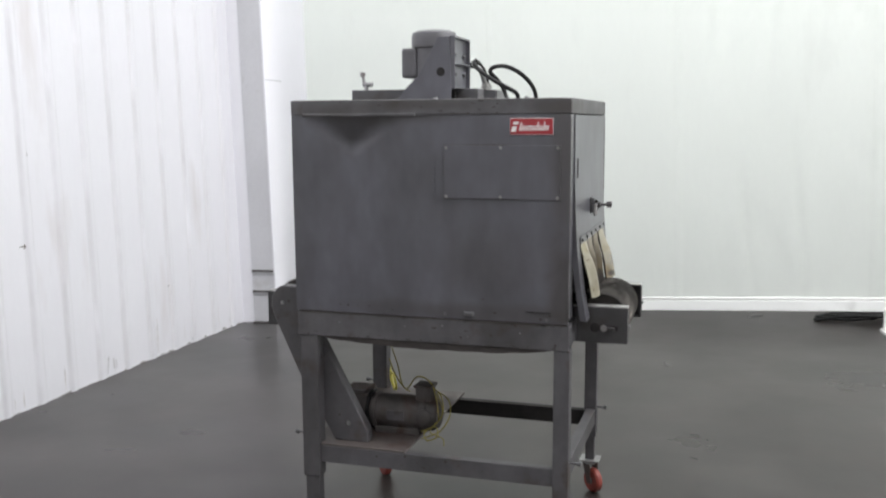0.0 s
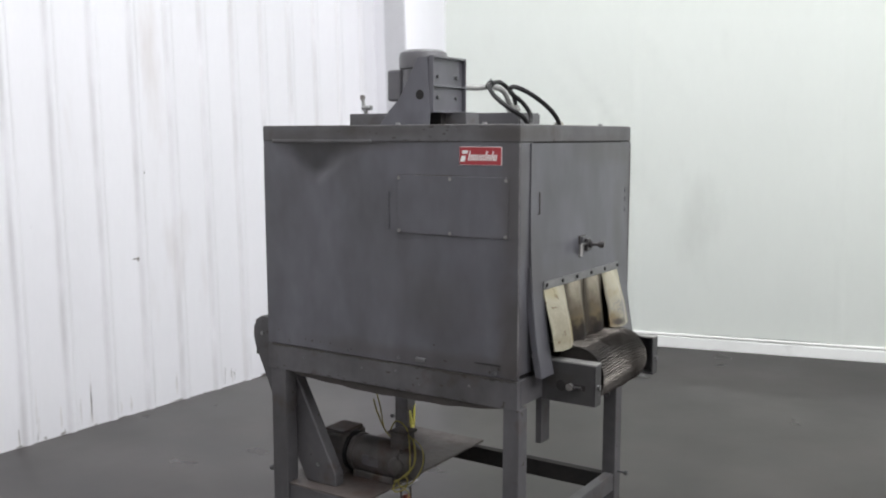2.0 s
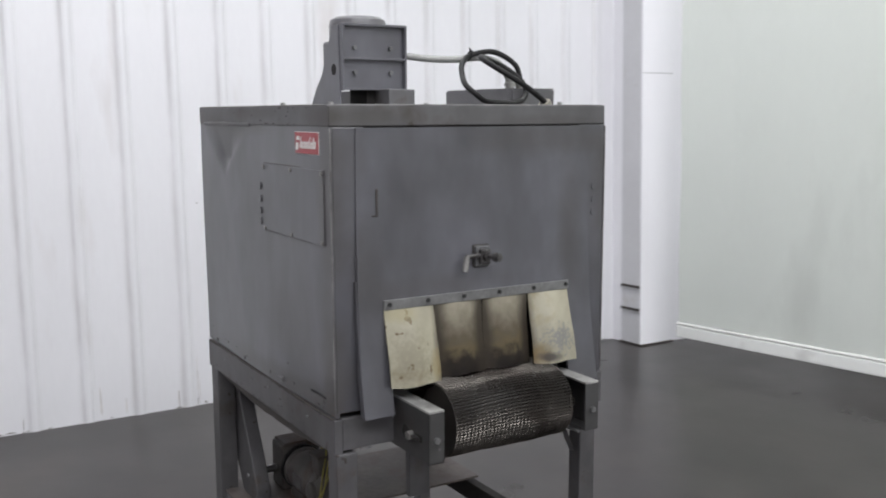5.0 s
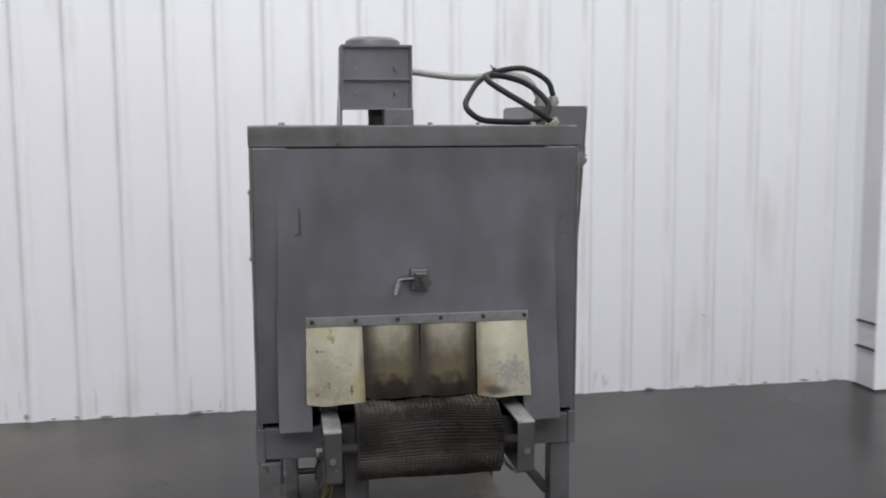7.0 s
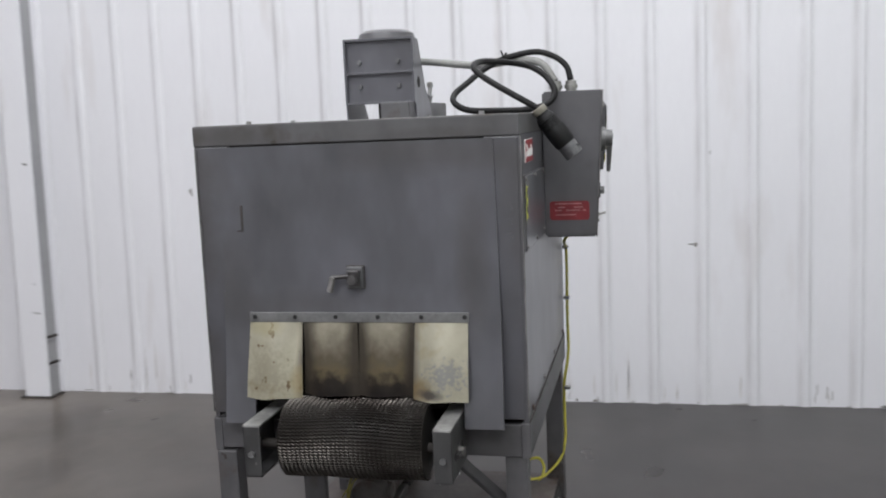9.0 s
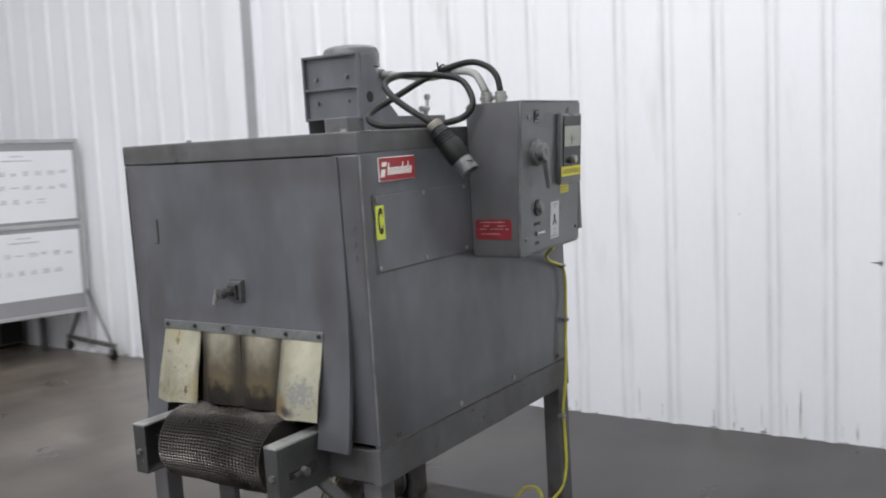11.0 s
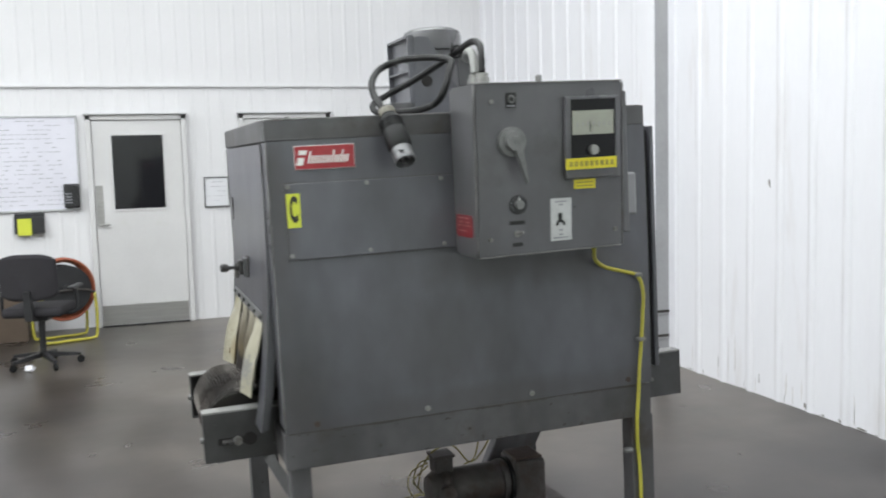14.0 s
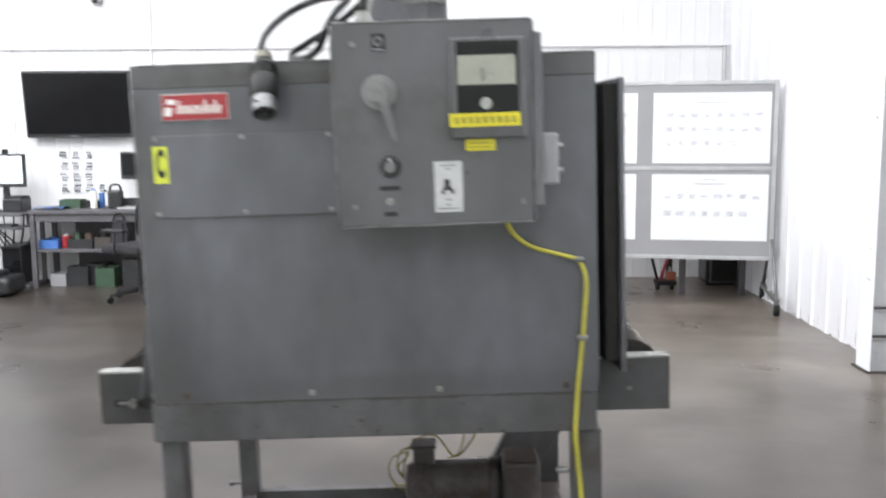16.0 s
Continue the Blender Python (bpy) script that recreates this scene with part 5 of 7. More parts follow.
def wire_belt():
    """Woven spirals: flat zigzag wires laid side by side, along the visible run."""
    rng = random.Random(11)
    verts, faces = [], []
    pitch, zig, r = 0.0095, 0.0060, 0.0022
    path = []
    arc = [(DX, DZ, a) for a in range(-100, 91, 5)]
    for cx_, cz_, a in arc:
        path.append((cx_ + (DR + 0.0055) * math.cos(radians(a)), cz_ + (DR + 0.0055) * math.sin(radians(a)), radians(a)))
    x = DX - pitch
    while x > 0.36:
        path.append((x, DZ + DR + 0.0055, math.pi / 2))
        x -= pitch
    far = [(-0.715 + (DR + 0.0055) * math.cos(radians(a)), DZ + (DR + 0.0055) * math.sin(radians(a)), radians(a)) for a in range(90, 271, 5)]
    x = -0.62
    while x > -0.715:
        path.append((x, DZ + DR + 0.0055, math.pi / 2))
        x -= pitch
    path += far
    n = int((BX1 - BX0) / zig)
    for row, (px, pz, a) in enumerate(path):
        tx, tz = -math.sin(a), math.cos(a)
        nx, nz = math.cos(a), math.sin(a)
        wob = rng.uniform(-0.0006, 0.0006)
        base = len(verts)
        for k in range(n + 1):
            y = BX0 + (BX1 - BX0) * k / n
            s = (0.0018 if k % 2 else -0.0018) + wob + 0.0035 * math.sin(y * 17 + 0.4)
            lift = 0.0012 * math.sin(y * 21 + px * 9) + 0.0006 * math.sin(y * 55 + px * 20)
            c = Vector((px + tx * s + nx * lift, y, pz + tz * s + nz * lift))
            for dt, dn in ((-r, 0), (0, r), (r, 0)):
                verts.append((c.x + nx * dn + tx * dt, c.y, c.z + nz * dn + tz * dt))
        for k in range(n):
            i = base + 3 * k
            faces += [(i, i + 3, i + 4, i + 1), (i + 1, i + 4, i + 5, i + 2)]
    me = bpy.data.meshes.new("wire_mesh")
    me.from_pydata(verts, [], faces)
    me.materials.append(WIRE)
    ob = new("wire_mesh", me)
    ob.parent = tunnel
    ob["kind"] = "stuff"
    ob["label"] = "woven steel wire conveyor belt"
    return ob


wire_belt()

part("arm_brace", hexa_bm([(0.520, 0.312, 0.868), (0.520, 0.330, 0.868), (0.440, 0.448, 0.715), (0.440, 0.430, 0.715), (0.500, 0.312, 0.892), (0.500, 0.330, 0.892), (0.418, 0.448, 0.740), (0.418, 0.430, 0.740)], 0.002), PAINT_FRAME, tunnel, "grey diagonal flat brace under the arm")

# ---------------------------------------------------------------- blower motor on the lid
ZL = 1.786
MX, MY = -0.012, -0.004            # the blower's place on the lid
frame_p = part("motor_bracket", box_bm((MX - 0.040, MY - 0.103, 1.836), (MX - 0.034, MY + 0.118, 2.040), 0.001), PAINT, tunnel, "grey welded motor bracket")
for y0, y1, z0, z1 in ((-0.103, 0.118, 2.032, 2.040), (-0.103, 0.118, 1.929, 1.936), (-0.103, 0.118, 1.836, 1.842), (-0.106, -0.099, 1.834, 2.040), (0.114, 0.121, 1.834, 2.040)):
    box("flange", (MX - 0.036, MY + y0, z0), (MX - 0.018, MY + y1, z1), PAINT, frame_p, bev=0.001)
for y in (-0.058, 0.068):
    for z in (1.967, 1.891):
        rod("bracket_bolt", (MX - 0.034, MY + y, z), (MX - 0.024, MY + y, z), 0.007, SCREW, frame_p, seg=6)
side_outline = [(MX + u, z) for u, z in ((-0.262, ZL), (-0.215, 1.845), (-0.170, 1.885), (-0.085, 2.036), (-0.040, 2.036), (-0.032, 1.834), (-0.034, ZL))]
for y in (MY - 0.109, MY + 0.115):
    sp = part("side_plate", prism_bm(side_outline, "y", y, y + 0.006, 0.001), PAINT, frame_p)
    for yy in (y - 0.0008, y + 0.0058):
        rod("hole", (-0.087, yy, 1.900), (-0.087, yy + 0.001, 1.900), 0.0175, DARK, frame_p, seg=18)
lathe("blower_motor", [(0.040, 0.029), (0.085, 0.033), (0.085, 0.185), (0.092, 0.190), (0.093, 0.230), (0.088, 0.248), (0.072, 0.257), (0.0, 0.261)], (MX - 0.137, MY + 0.006, 1.812), (0, 0, 1), PAINT_BOX, tunnel, seg=36, label="round grey blower motor with domed cap")
box("terminal_box", (MX - 0.255, -0.072, 1.880), (MX - 0.190, 0.055, 1.998), PAINT_BOX, tunnel, bev=0.010, label="grey motor terminal box")
box("lid_duct", (-0.522, 0.020, ZL), (0.030, 0.112, 1.838), PAINT_LID, tunnel, bev=0.003, label="grey raised duct on the lid")
box("shaft_gap", (-0.185, -0.012, ZL), (-0.060, 0.019, 1.842), DARK, tunnel, bev=0.002)
handle = rod("damper_handle", (-0.472, 0.062, 1.836), (-0.472, 0.062, 1.862), 0.009, STEEL, tunnel, seg=12, label="small steel damper crank")
rod("crank", (-0.487, 0.062, 1.862), (-0.444, 0.062, 1.862), 0.010, STEEL, handle, seg=10)
rod("crank_arm", (-0.480, 0.062, 1.862), (-0.488, 0.062, 1.900), 0.007, STEEL, handle, seg=8)
rod("crank_ball", (-0.488, 0.062, 1.893), (-0.488, 0.062, 1.914), 0.011, STEEL, handle, seg=10, bev=0.003)
for x, y in ((0.0, 0.169), (0.30, -0.30), (-0.05, -0.30), (0.40, 0.40), (-0.45, 0.42)):
    rod("lid_bolt", (x, y, ZL), (x, y, ZL + 0.010), 0.008, STEEL, lid, seg=6)

# ---------------------------------------------------------------- control box
def cb_y(x, z):
    """Depth of the control box's front, which leans a little."""
    u = (x + 0.015) / (-0.451 + 0.015)
    v = (z - 1.405) / (1.848 - 1.405)
    return 0.672 - 0.028 * u + 0.026 * v


corners = [(-0.015, YB + 0.004, 1.405), (-0.015, cb_y(-0.015, 1.405), 1.405), (-0.451, cb_y(-0.451, 1.405), 1.405), (-0.451, YB + 0.004, 1.405),
           (-0.015, YB + 0.004, 1.848), (-0.015, cb_y(-0.015, 1.848), 1.848), (-0.451, cb_y(-0.451, 1.848), 1.848), (-0.451, YB + 0.004, 1.848)]
cbox = part("control_box", hexa_bm(corners, 0.006), PAINT_BOX, tunnel, "grey steel control box with dial and meter")


def on_front(name, x0, x1, z0, z1, d, material, lift=0.0, bev=0.001, label=""):
    """A plate lying on the leaning front of the control box."""
    bm = box_bm((min(x0, x1), 0, z0), (max(x0, x1), d, z1), bev)
    for v in bm.verts:
        v.co.y += cb_y(v.co.x, v.co.z) + lift
    return part(name, bm, material, cbox, label)


def knob_at(name, x, z, r, d, material, lift=0.0, seg=20, label="", bev=0.002):
    y = cb_y(x, z) + lift
    return rod(name, (x, y, z), (x, y + d, z), r, material, cbox, seg=seg, bev=bev, label=label)


for za, zb, xa, xb in ((1.410, 1.843, -0.0165, -0.0165), (1.4065, 1.4065, -0.02, -0.446), (1.8465, 1.8465, -0.02, -0.446), (1.410, 1.843, -0.4495, -0.4495)):
    pts = [Vector((xa + (xb - xa) * k / 20, 0, za + (zb - za) * k / 20)) for k in range(21)]
    part("rubbed_edge", tube_bm([Vector((p.x, cb_y(p.x, p.z) - 0.0016, p.z)) for p in pts], 0.0024, 6), EDGE, cbox)
on_front("bezel", -0.269, -0.431, 1.594, 1.808, 0.016, PAINT_BOX, bev=0.004)
on_front("instrument", -0.284, -0.417, 1.622, 1.800, 0.003, BLACK_GLOSS, 0.016, label="black temperature controller face")
on_front("meter_window", -0.286, -0.410, 1.708, 1.770, 0.002, METER, 0.019, label="cream meter scale")
for k in range(7):
    xx = -0.300 - 0.016 * k
    on_front("scale_mark", xx, xx - 0.0016, 1.728 + 0.003 * (k % 2), 1.740, 0.0006, GREY_INK, 0.021, bev=0)
on_front("needle", -0.338, -0.340, 1.714, 1.744, 0.0006, INK, 0.021, bev=0)
knob_at("meter_knob", -0.345, 1.668, 0.013, 0.016, CHROME, 0.019, label="plated meter knob")
on_front("warning_strip", -0.266, -0.419, 1.619, 1.648, 0.0016, YELLOW, 0.0185, bev=0, label="yellow printed warning strip")
for k in range(9):
    on_front("print_bar", -0.276 - 0.0155 * k, -0.286 - 0.0155 * k, 1.626, 1.640, 0.0006, STRIP_INK, 0.0201, bev=0)
on_front("small_label", -0.299, -0.364, 1.567, 1.592, 0.001, YELLOW, bev=0, label="small yellow label")
for k in range(2):
    on_front("print_bar", -0.306, -0.357, 1.573 + 0.009 * k, 1.576 + 0.009 * k, 0.0006, STRIP_INK, 0.001, bev=0)
ring = knob_at("disconnect_ring", -0.116, 1.699, 0.038, 0.015, GALV_DULL, label="plated disconnect switch ring")
knob_at("disconnect_hub", -0.116, 1.701, 0.025, 0.036, GALV_DULL, label="disconnect hub")
hy = cb_y(-0.13, 1.66)
bm = hexa_bm([(-0.104, hy + 0.022, 1.712), (-0.104, hy + 0.042, 1.712), (-0.130, hy + 0.042, 1.718), (-0.130, hy + 0.022, 1.718),
              (-0.145, hy + 0.018, 1.592), (-0.145, hy + 0.030, 1.592), (-0.152, hy + 0.030, 1.595), (-0.152, hy + 0.018, 1.595)], 0.003)
part("disconnect_lever", bm, GALV_DULL, cbox, "grey disconnect lever")
on_front("pilot_plate", -0.104, -0.133, 1.784, 1.822, 0.002, INK)
knob_at("pilot_ring", -0.118, 1.806, 0.011, 0.004, GALV_DULL, 0.002)
knob_at("pilot_socket", -0.118, 1.806, 0.0075, 0.0052, INK, 0.002)
on_front("print_bar", -0.107, -0.130, 1.787, 1.791, 0.0006, GREY_INK, 0.002, bev=0)
knob_at("speed_dial", -0.133, 1.538, 0.025, 0.006, PLASTIC, label="black round speed dial")
knob_at("dial_cap", -0.133, 1.538, 0.012, 0.018, GALV_DULL)
on_front("dial_mark", -0.131, -0.135, 1.545, 1.556, 0.0006, WHITE, 0.0085, bev=0)
for k in range(11):
    a = radians(-40 + 26 * k)
    xx, zz = -0.133 + 0.021 * math.cos(a), 1.538 + 0.021 * math.sin(a)
    on_front("dial_tick", xx - 0.0012, xx + 0.0012, zz - 0.0012, zz + 0.0012, 0.0006, PRINT, 0.006, bev=0)
on_front("engraved_tag", -0.108, -0.152, 1.486, 1.496, 0.0012, INK)
on_front("engraved_tag", -0.116, -0.145, 1.429, 1.439, 0.0012, INK)
knob_at("toggle_nut", -0.129, 1.462, 0.009, 0.006, CHROME, seg=6)
y = cb_y(-0.129, 1.462)
rod("toggle", (-0.129, y + 0.005, 1.462), (-0.136, y + 0.024, 1.467), 0.0035, CHROME, cbox, seg=8)
on_front("instruction_label", -0.228, -0.290, 1.434, 1.546, 0.001, LABEL_GREY, bev=0, label="white printed label with a plug symbol")
on_front("symbol", -0.250, -0.262, 1.487, 1.507, 0.0006, INK, 0.001, bev=0)
on_front("symbol", -0.246, -0.268, 1.482, 1.488, 0.0006, INK, 0.001, bev=0)
on_front("symbol", -0.243, -0.250, 1.474, 1.483, 0.0006, INK, 0.001, bev=0)
on_front("symbol", -0.264, -0.271, 1.474, 1.483, 0.0006, INK, 0.001, bev=0)
for z, w in ((1.537, 0.018), (1.529, 0.006), (1.462, 0.006), (1.450, 0.006), (1.442, 0.022)):
    on_front("print_bar", -0.258 - w, -0.258 + w, z - 0.0018, z + 0.0018, 0.0006, GREY_INK, 0.001, bev=0)
for x, z in ((-0.063, 1.801), (-0.053, 1.452), (-0.425, 1.452)):
    knob_at("box_screw", x, z, 0.006, 0.005, SCREW_PALE, seg=10, bev=0.001)
knob_at("small_hole", -0.300, 1.520, 0.003, 0.001, INK, seg=8, bev=0)
bm = bmesh.new()
ring_pts = []
for cy_, cz_, a0 in ((0.641, 1.507, 0), (0.539, 1.507, 90), (0.539, 1.467, 180), (0.641, 1.467, 270)):      # rounded corners
    for k in range(5):
        a = radians(a0 + 22.5 * k)
        ring_pts.append((cy_ + 0.009 * math.cos(a), cz_ + 0.009 * math.sin(a)))
front = [bm.verts.new((-0.0132, y, z)) for y, z in ring_pts]
rear = [bm.verts.new((-0.0160, y, z)) for y, z in ring_pts]
bm.faces.new(front)
for k in range(len(front)):
    bm.faces.new((front[k - 1], rear[k - 1], rear[k], front[k]))
bmesh.ops.recalc_face_normals(bm, faces=bm.faces)
plate = part("rating_plate", bm, PLATE_RED, cbox, "red rating plate with faint print")
for zz, bars in ((1.508, ((0.545, 0.628),)), (1.497, ((0.556, 0.576), (0.604, 0.630))), (1.488, ((0.546, 0.566), (0.580, 0.622), (0.630, 0.640))), (1.474, ((0.548, 0.610),))):
    for a, b in bars:
        box("print_bar", (-0.0134, a, zz - 0.0018), (-0.0127, b, zz + 0.0018), RED_PRINT, plate, bev=0)
part("side_bracket", box_bm((-0.506, 0.565, 1.485), (-0.4505, 0.630, 1.600), 0.006), BOARD_GREY, cbox, "light grey hinge bracket")
for z in (1.515, 1.570):
    rod("bracket_screw", (-0.506, 0.60, z), (-0.518, 0.60, z), 0.007, STEEL, cbox, seg=8)
box("hinge", (-0.470, 0.640, 1.44), (-0.450, 0.652, 1.82), PAINT_BOX, cbox, bev=0.004)

# glands, conduit, power cord with its plug
for gx, gy in ((-0.078, 0.552), (-0.080, 0.598)):
    g = lathe("cable_gland", [(0.016, 0.0), (0.016, 0.010), (0.0205, 0.011), (0.0205, 0.022), (0.0165, 0.023), (0.0165, 0.034), (0.012, 0.035)], (gx, gy, 1.846), (0, 0, 1), CHROME, tunnel, seg=12, label="plated cable gland")
tube("motor_conduit", [(-0.249, 0.058, 1.974), (-0.248, 0.10, 1.972), (-0.228, 0.17, 1.963), (-0.175, 0.27, 1.948), (-0.130, 0.35, 1.945), (-0.104, 0.44, 1.952), (-0.090, 0.51, 1.936), (-0.080, 0.550, 1.880)], 0.0115, CONDUIT, tunnel, label="light grey flexible conduit")
rod("conduit_fitting", (-0.249, 0.052, 1.974), (-0.249, 0.088, 1.973), 0.015, CONDUIT, tunnel, seg=12)
cord_pts = [(-0.080, 0.598, 1.882), (-0.086, 0.584, 1.926), (-0.098, 0.544, 1.958), (-0.100, 0.485, 1.974), (-0.088, 0.395, 1.958), (-0.045, 0.335, 1.925), (0.02, 0.295, 1.885), (0.085, 0.268, 1.852), (0.130, 0.274, 1.825),
            (0.128, 0.315, 1.802), (0.095, 0.395, 1.797), (0.060, 0.475, 1.797), (0.028, 0.535, 1.812), (0.010, 0.557, 1.846), (-0.012, 0.534, 1.888), (-0.036, 0.490, 1.922), (-0.022, 0.440, 1.937), (0.015, 0.385, 1.944), (0.065, 0.338, 1.942),
            (0.120, 0.335, 1.920), (0.156, 0.380, 1.885), (0.172, 0.440, 1.848), (0.170, 0.500, 1.812), (0.163, 0.528, 1.792)]
cord = tube("power_cord", cord_pts, 0.0094, CABLE, tunnel, seg=10, steps=8, label="thick black power cord coiled on the lid")
p0 = Vector((0.160, 0.527, 1.790))
dn = (Vector((0.146, 0.624, 1.660)) - p0).normalized()
lathe("plug_body", [(0.013, -0.012), (0.020, 0.0), (0.021, 0.014), (0.025, 0.018), (0.029, 0.030), (0.030, 0.060), (0.032, 0.064), (0.032, 0.112), (0.028, 0.120)], p0, dn, BLACK, cord, seg=24, label="black rubber plug body")
for k in range(4):
    lathe("grip_rib", [(0.030, 0.030 + 0.008 * k), (0.0312, 0.031 + 0.008 * k), (0.0312, 0.033 + 0.008 * k), (0.030, 0.034 + 0.008 * k)], p0, dn, BLACK, cord, seg=24)
lathe("plug_clamp", [(0.019, -0.012), (0.022, -0.009), (0.022, 0.006), (0.019, 0.010)], p0, dn, CLAMP, cord, seg=16, label="pale cord clamp")
lathe("plug_shell", [(0.025, 0.114), (0.0275, 0.116), (0.0275, 0.158), (0.025, 0.160), (0.0235, 0.148), (0.021, 0.136)], p0, dn, SCREW, cord, seg=24, label="dull plated plug shell")
rod("plug_face", p0 + dn * 0.118, p0 + dn * 0.140, 0.023, INK, cord)
side_v = dn.cross(Vector((1, 0, 0))).normalized()
for k in range(3):
    q = Matrix.Rotation(2.1 * k, 3, dn) @ side_v * 0.012
    rod("pin", p0 + dn * 0.138 + q, p0 + dn * 0.152 + q, 0.004, CHROME, cord, seg=8)
box("keyway", tuple(p0 + dn * 0.136 + Vector((0.006, 0.016, 0.010))), tuple(p0 + dn * 0.150 + Vector((0.018, 0.022, 0.024))), INK, cord, bev=0)
tube("cord_tie", [Vector((-0.088, 0.392, 1.958)) + 0.016 * Vector((math.cos(a), 0.5 * math.sin(a), math.sin(a))) for a in [0.8 * k for k in range(9)]] + [(-0.080, 0.385, 1.982)], 0.0028, BLACK, cord, seg=6, steps=3)

# yellow supply cord down the side, stapled, with a small coil at the leg
yc = tube("yellow_cord", [(-0.388, 0.60, 1.412), (-0.395, 0.58, 1.385), (-0.418, 0.545, 1.356), (-0.455, 0.532, 1.332), (-0.520, 0.529, 1.312), (-0.560, 0.528, 1.296), (-0.576, 0.528, 1.250),
                          (-0.572, 0.528, 1.180), (-0.566, 0.528, 1.111), (-0.556, 0.528, 1.02), (-0.548, 0.530, 0.930), (-0.546, 0.524, 0.870), (-0.552, 0.512, 0.800), (-0.558, 0.509, 0.730), (-0.560, 0.509, 0.660), (-0.556, 0.509, 0.575), (-0.538, 0.490, 0.500), (-0.500, 0.430, 0.445), (-0.468, 0.374, 0.445), (-0.462, 0.356, 0.477), (-0.480, 0.378, 0.512), (-0.506, 0.412, 0.512), (-0.514, 0.430, 0.480), (-0.50, 0.425, 0.445), (-0.49, 0.41, 0.432)], 0.0056, YELLOW_CORD, tunnel, seg=8, label="yellow supply cord clipped down the side")
for x, z in ((-0.560, 1.300), (-0.566, 1.111), (-0.512, 0.785)):
    box("cord_clip", (x - 0.013, YB + 0.004, z - 0.006), (x + 0.013, YB + 0.027, z + 0.006), GALV_DULL, yc, bev=0.004)

# ---------------------------------------------------------------- office wall: doors, boards, screens
def office_door(name, x_hi, x_lo, win, glass, extra):
    """Steel door in the office wall; hinge side and latch side by x."""
    d = thing(name, "white steel door with window and metal kick plate", "door", at=pose(0, DY, 0))
    tagged(d, kind="structure")
    box("leaf", (x_lo, 0.012, 0.012), (x_hi, 0.052, 2.135), DOOR_WHITE, d, bev=0.004)
    for a, b in ((x_lo - 0.055, x_lo - 0.004), (x_hi + 0.004, x_hi + 0.055)):
        box("jamb", (a, 0.010, 0), (b, 0.075, 2.19), DOOR_WHITE, d, bev=0.004)
    box("head_jamb", (x_lo - 0.055, 0.010, 2.141), (x_hi + 0.055, 0.075, 2.19), DOOR_WHITE, d, bev=0.004)
    box("drip_cap", (x_lo - 0.07, 0.012, 2.192), (x_hi + 0.07, 0.11, 2.205), GALV, d, bev=0.002, label="grey drip cap")
    box("kick_plate", (x_lo + 0.01, 0.052, 0.02), (x_hi - 0.01, 0.056, 0.222), KICK, d, bev=0.001, label="brushed metal kick plate")
    w0, w1, z0, z1 = win
    f = part("window", box_bm((w0, 0.052, z0), (w1, 0.0545, z1), 0.001), glass, d, "dark wired glass pane" if not extra else "papered-over pane")
    for a, b, c, e in ((w0 - 0.02, w0, z0 - 0.02, z1 + 0.02), (w1, w1 + 0.02, z0 - 0.02, z1 + 0.02), (w0, w1, z0 - 0.02, z0), (w0, w1, z1, z1 + 0.02)):
        box("bead", (a, 0.052, c), (b, 0.062, e), DOOR_WHITE, d, bev=0.003)
    box("threshold", (x_lo, 0.0, 0.0), (x_hi, 0.09, 0.012), INK, d, bev=0.002)
    return d


d1 = office_door("door_1", 1.125, 0.240, (0.428, 0.934, 1.222, 1.980), GLASS_DARK, False)
box("push_plate", (1.045, 0.053, 1.06), (1.115, 0.058, 1.47), KICK, d1, bev=0.001, label="brushed metal latch plate")
rod("lever", (1.075, 0.058, 1.065), (1.075, 0.10, 1.065), 0.012, CHROME, d1)
rod("lever_grip", (1.085, 0.098, 1.065), (0.985, 0.098, 1.065), 0.010, CHROME, d1)
d2 = office_door("door_2", -0.420, -1.305, (-0.955, -0.575, 1.19, 1.975), GLASS_DARK, True)
box("brown_paper", (-0.95, 0.055, 1.52), (-0.58, 0.0562, 1.97), TAN, d2, bev=0, label="brown paper behind the pane")
box("white_card", (-0.95, 0.055, 1.265), (-0.60, 0.0562, 1.515), CREAM, d2, bev=0, label="pale card behind the pane")
box("push_plate", (-1.29, 0.053, 1.06), (-1.22, 0.058, 1.47), KICK, d2, bev=0.001)


def framed_sheet(name, label, category, x0, x1, z0, z1, y, frame_m, sheet_m, fw, lines, seed, title=True):
    """A flat board or paper on the wall: frame strips, sheet and rows of short bars for print."""
    t = thing(name, label, category, at=pose(0, y, 0))
    box("sheet", (x0, 0.0, z0), (x1, 0.008, z1), sheet_m, t, bev=0.001)
    if fw:
        for a, b, c, e in ((x0 - fw, x0, z0 - fw, z1 + fw), (x1, x1 + fw, z0 - fw, z1 + fw), (x0, x1, z0 - fw, z0), (x0, x1, z1, z1 + fw)):
            box("frame", (a, 0, c), (b, 0.018, e), frame_m, t, bev=0.002)
    r = random.Random(seed)
    h = (z1 - z0) / (lines + 1)
    for k in range(lines):
        zc = z1 - h * (k + 0.8)
        x = x1 - 0.06 * (x1 - x0)
        while x > x0 + 0.12 * (x1 - x0):
            w = r.uniform(0.015, 0.06) * (x1 - x0)
            if r.random() < (0.62 if x < x1 - 0.12 * (x1 - x0) * (1 + k % 3) else 0.1):
                box("writing", (max(x0 + 0.01, x - w), 0.008, zc - 0.10 * h), (x, 0.0088, zc + 0.04 * h), PRINT, t, bev=0)
            x -= w + 0.012 * (x1 - x0)
    return t


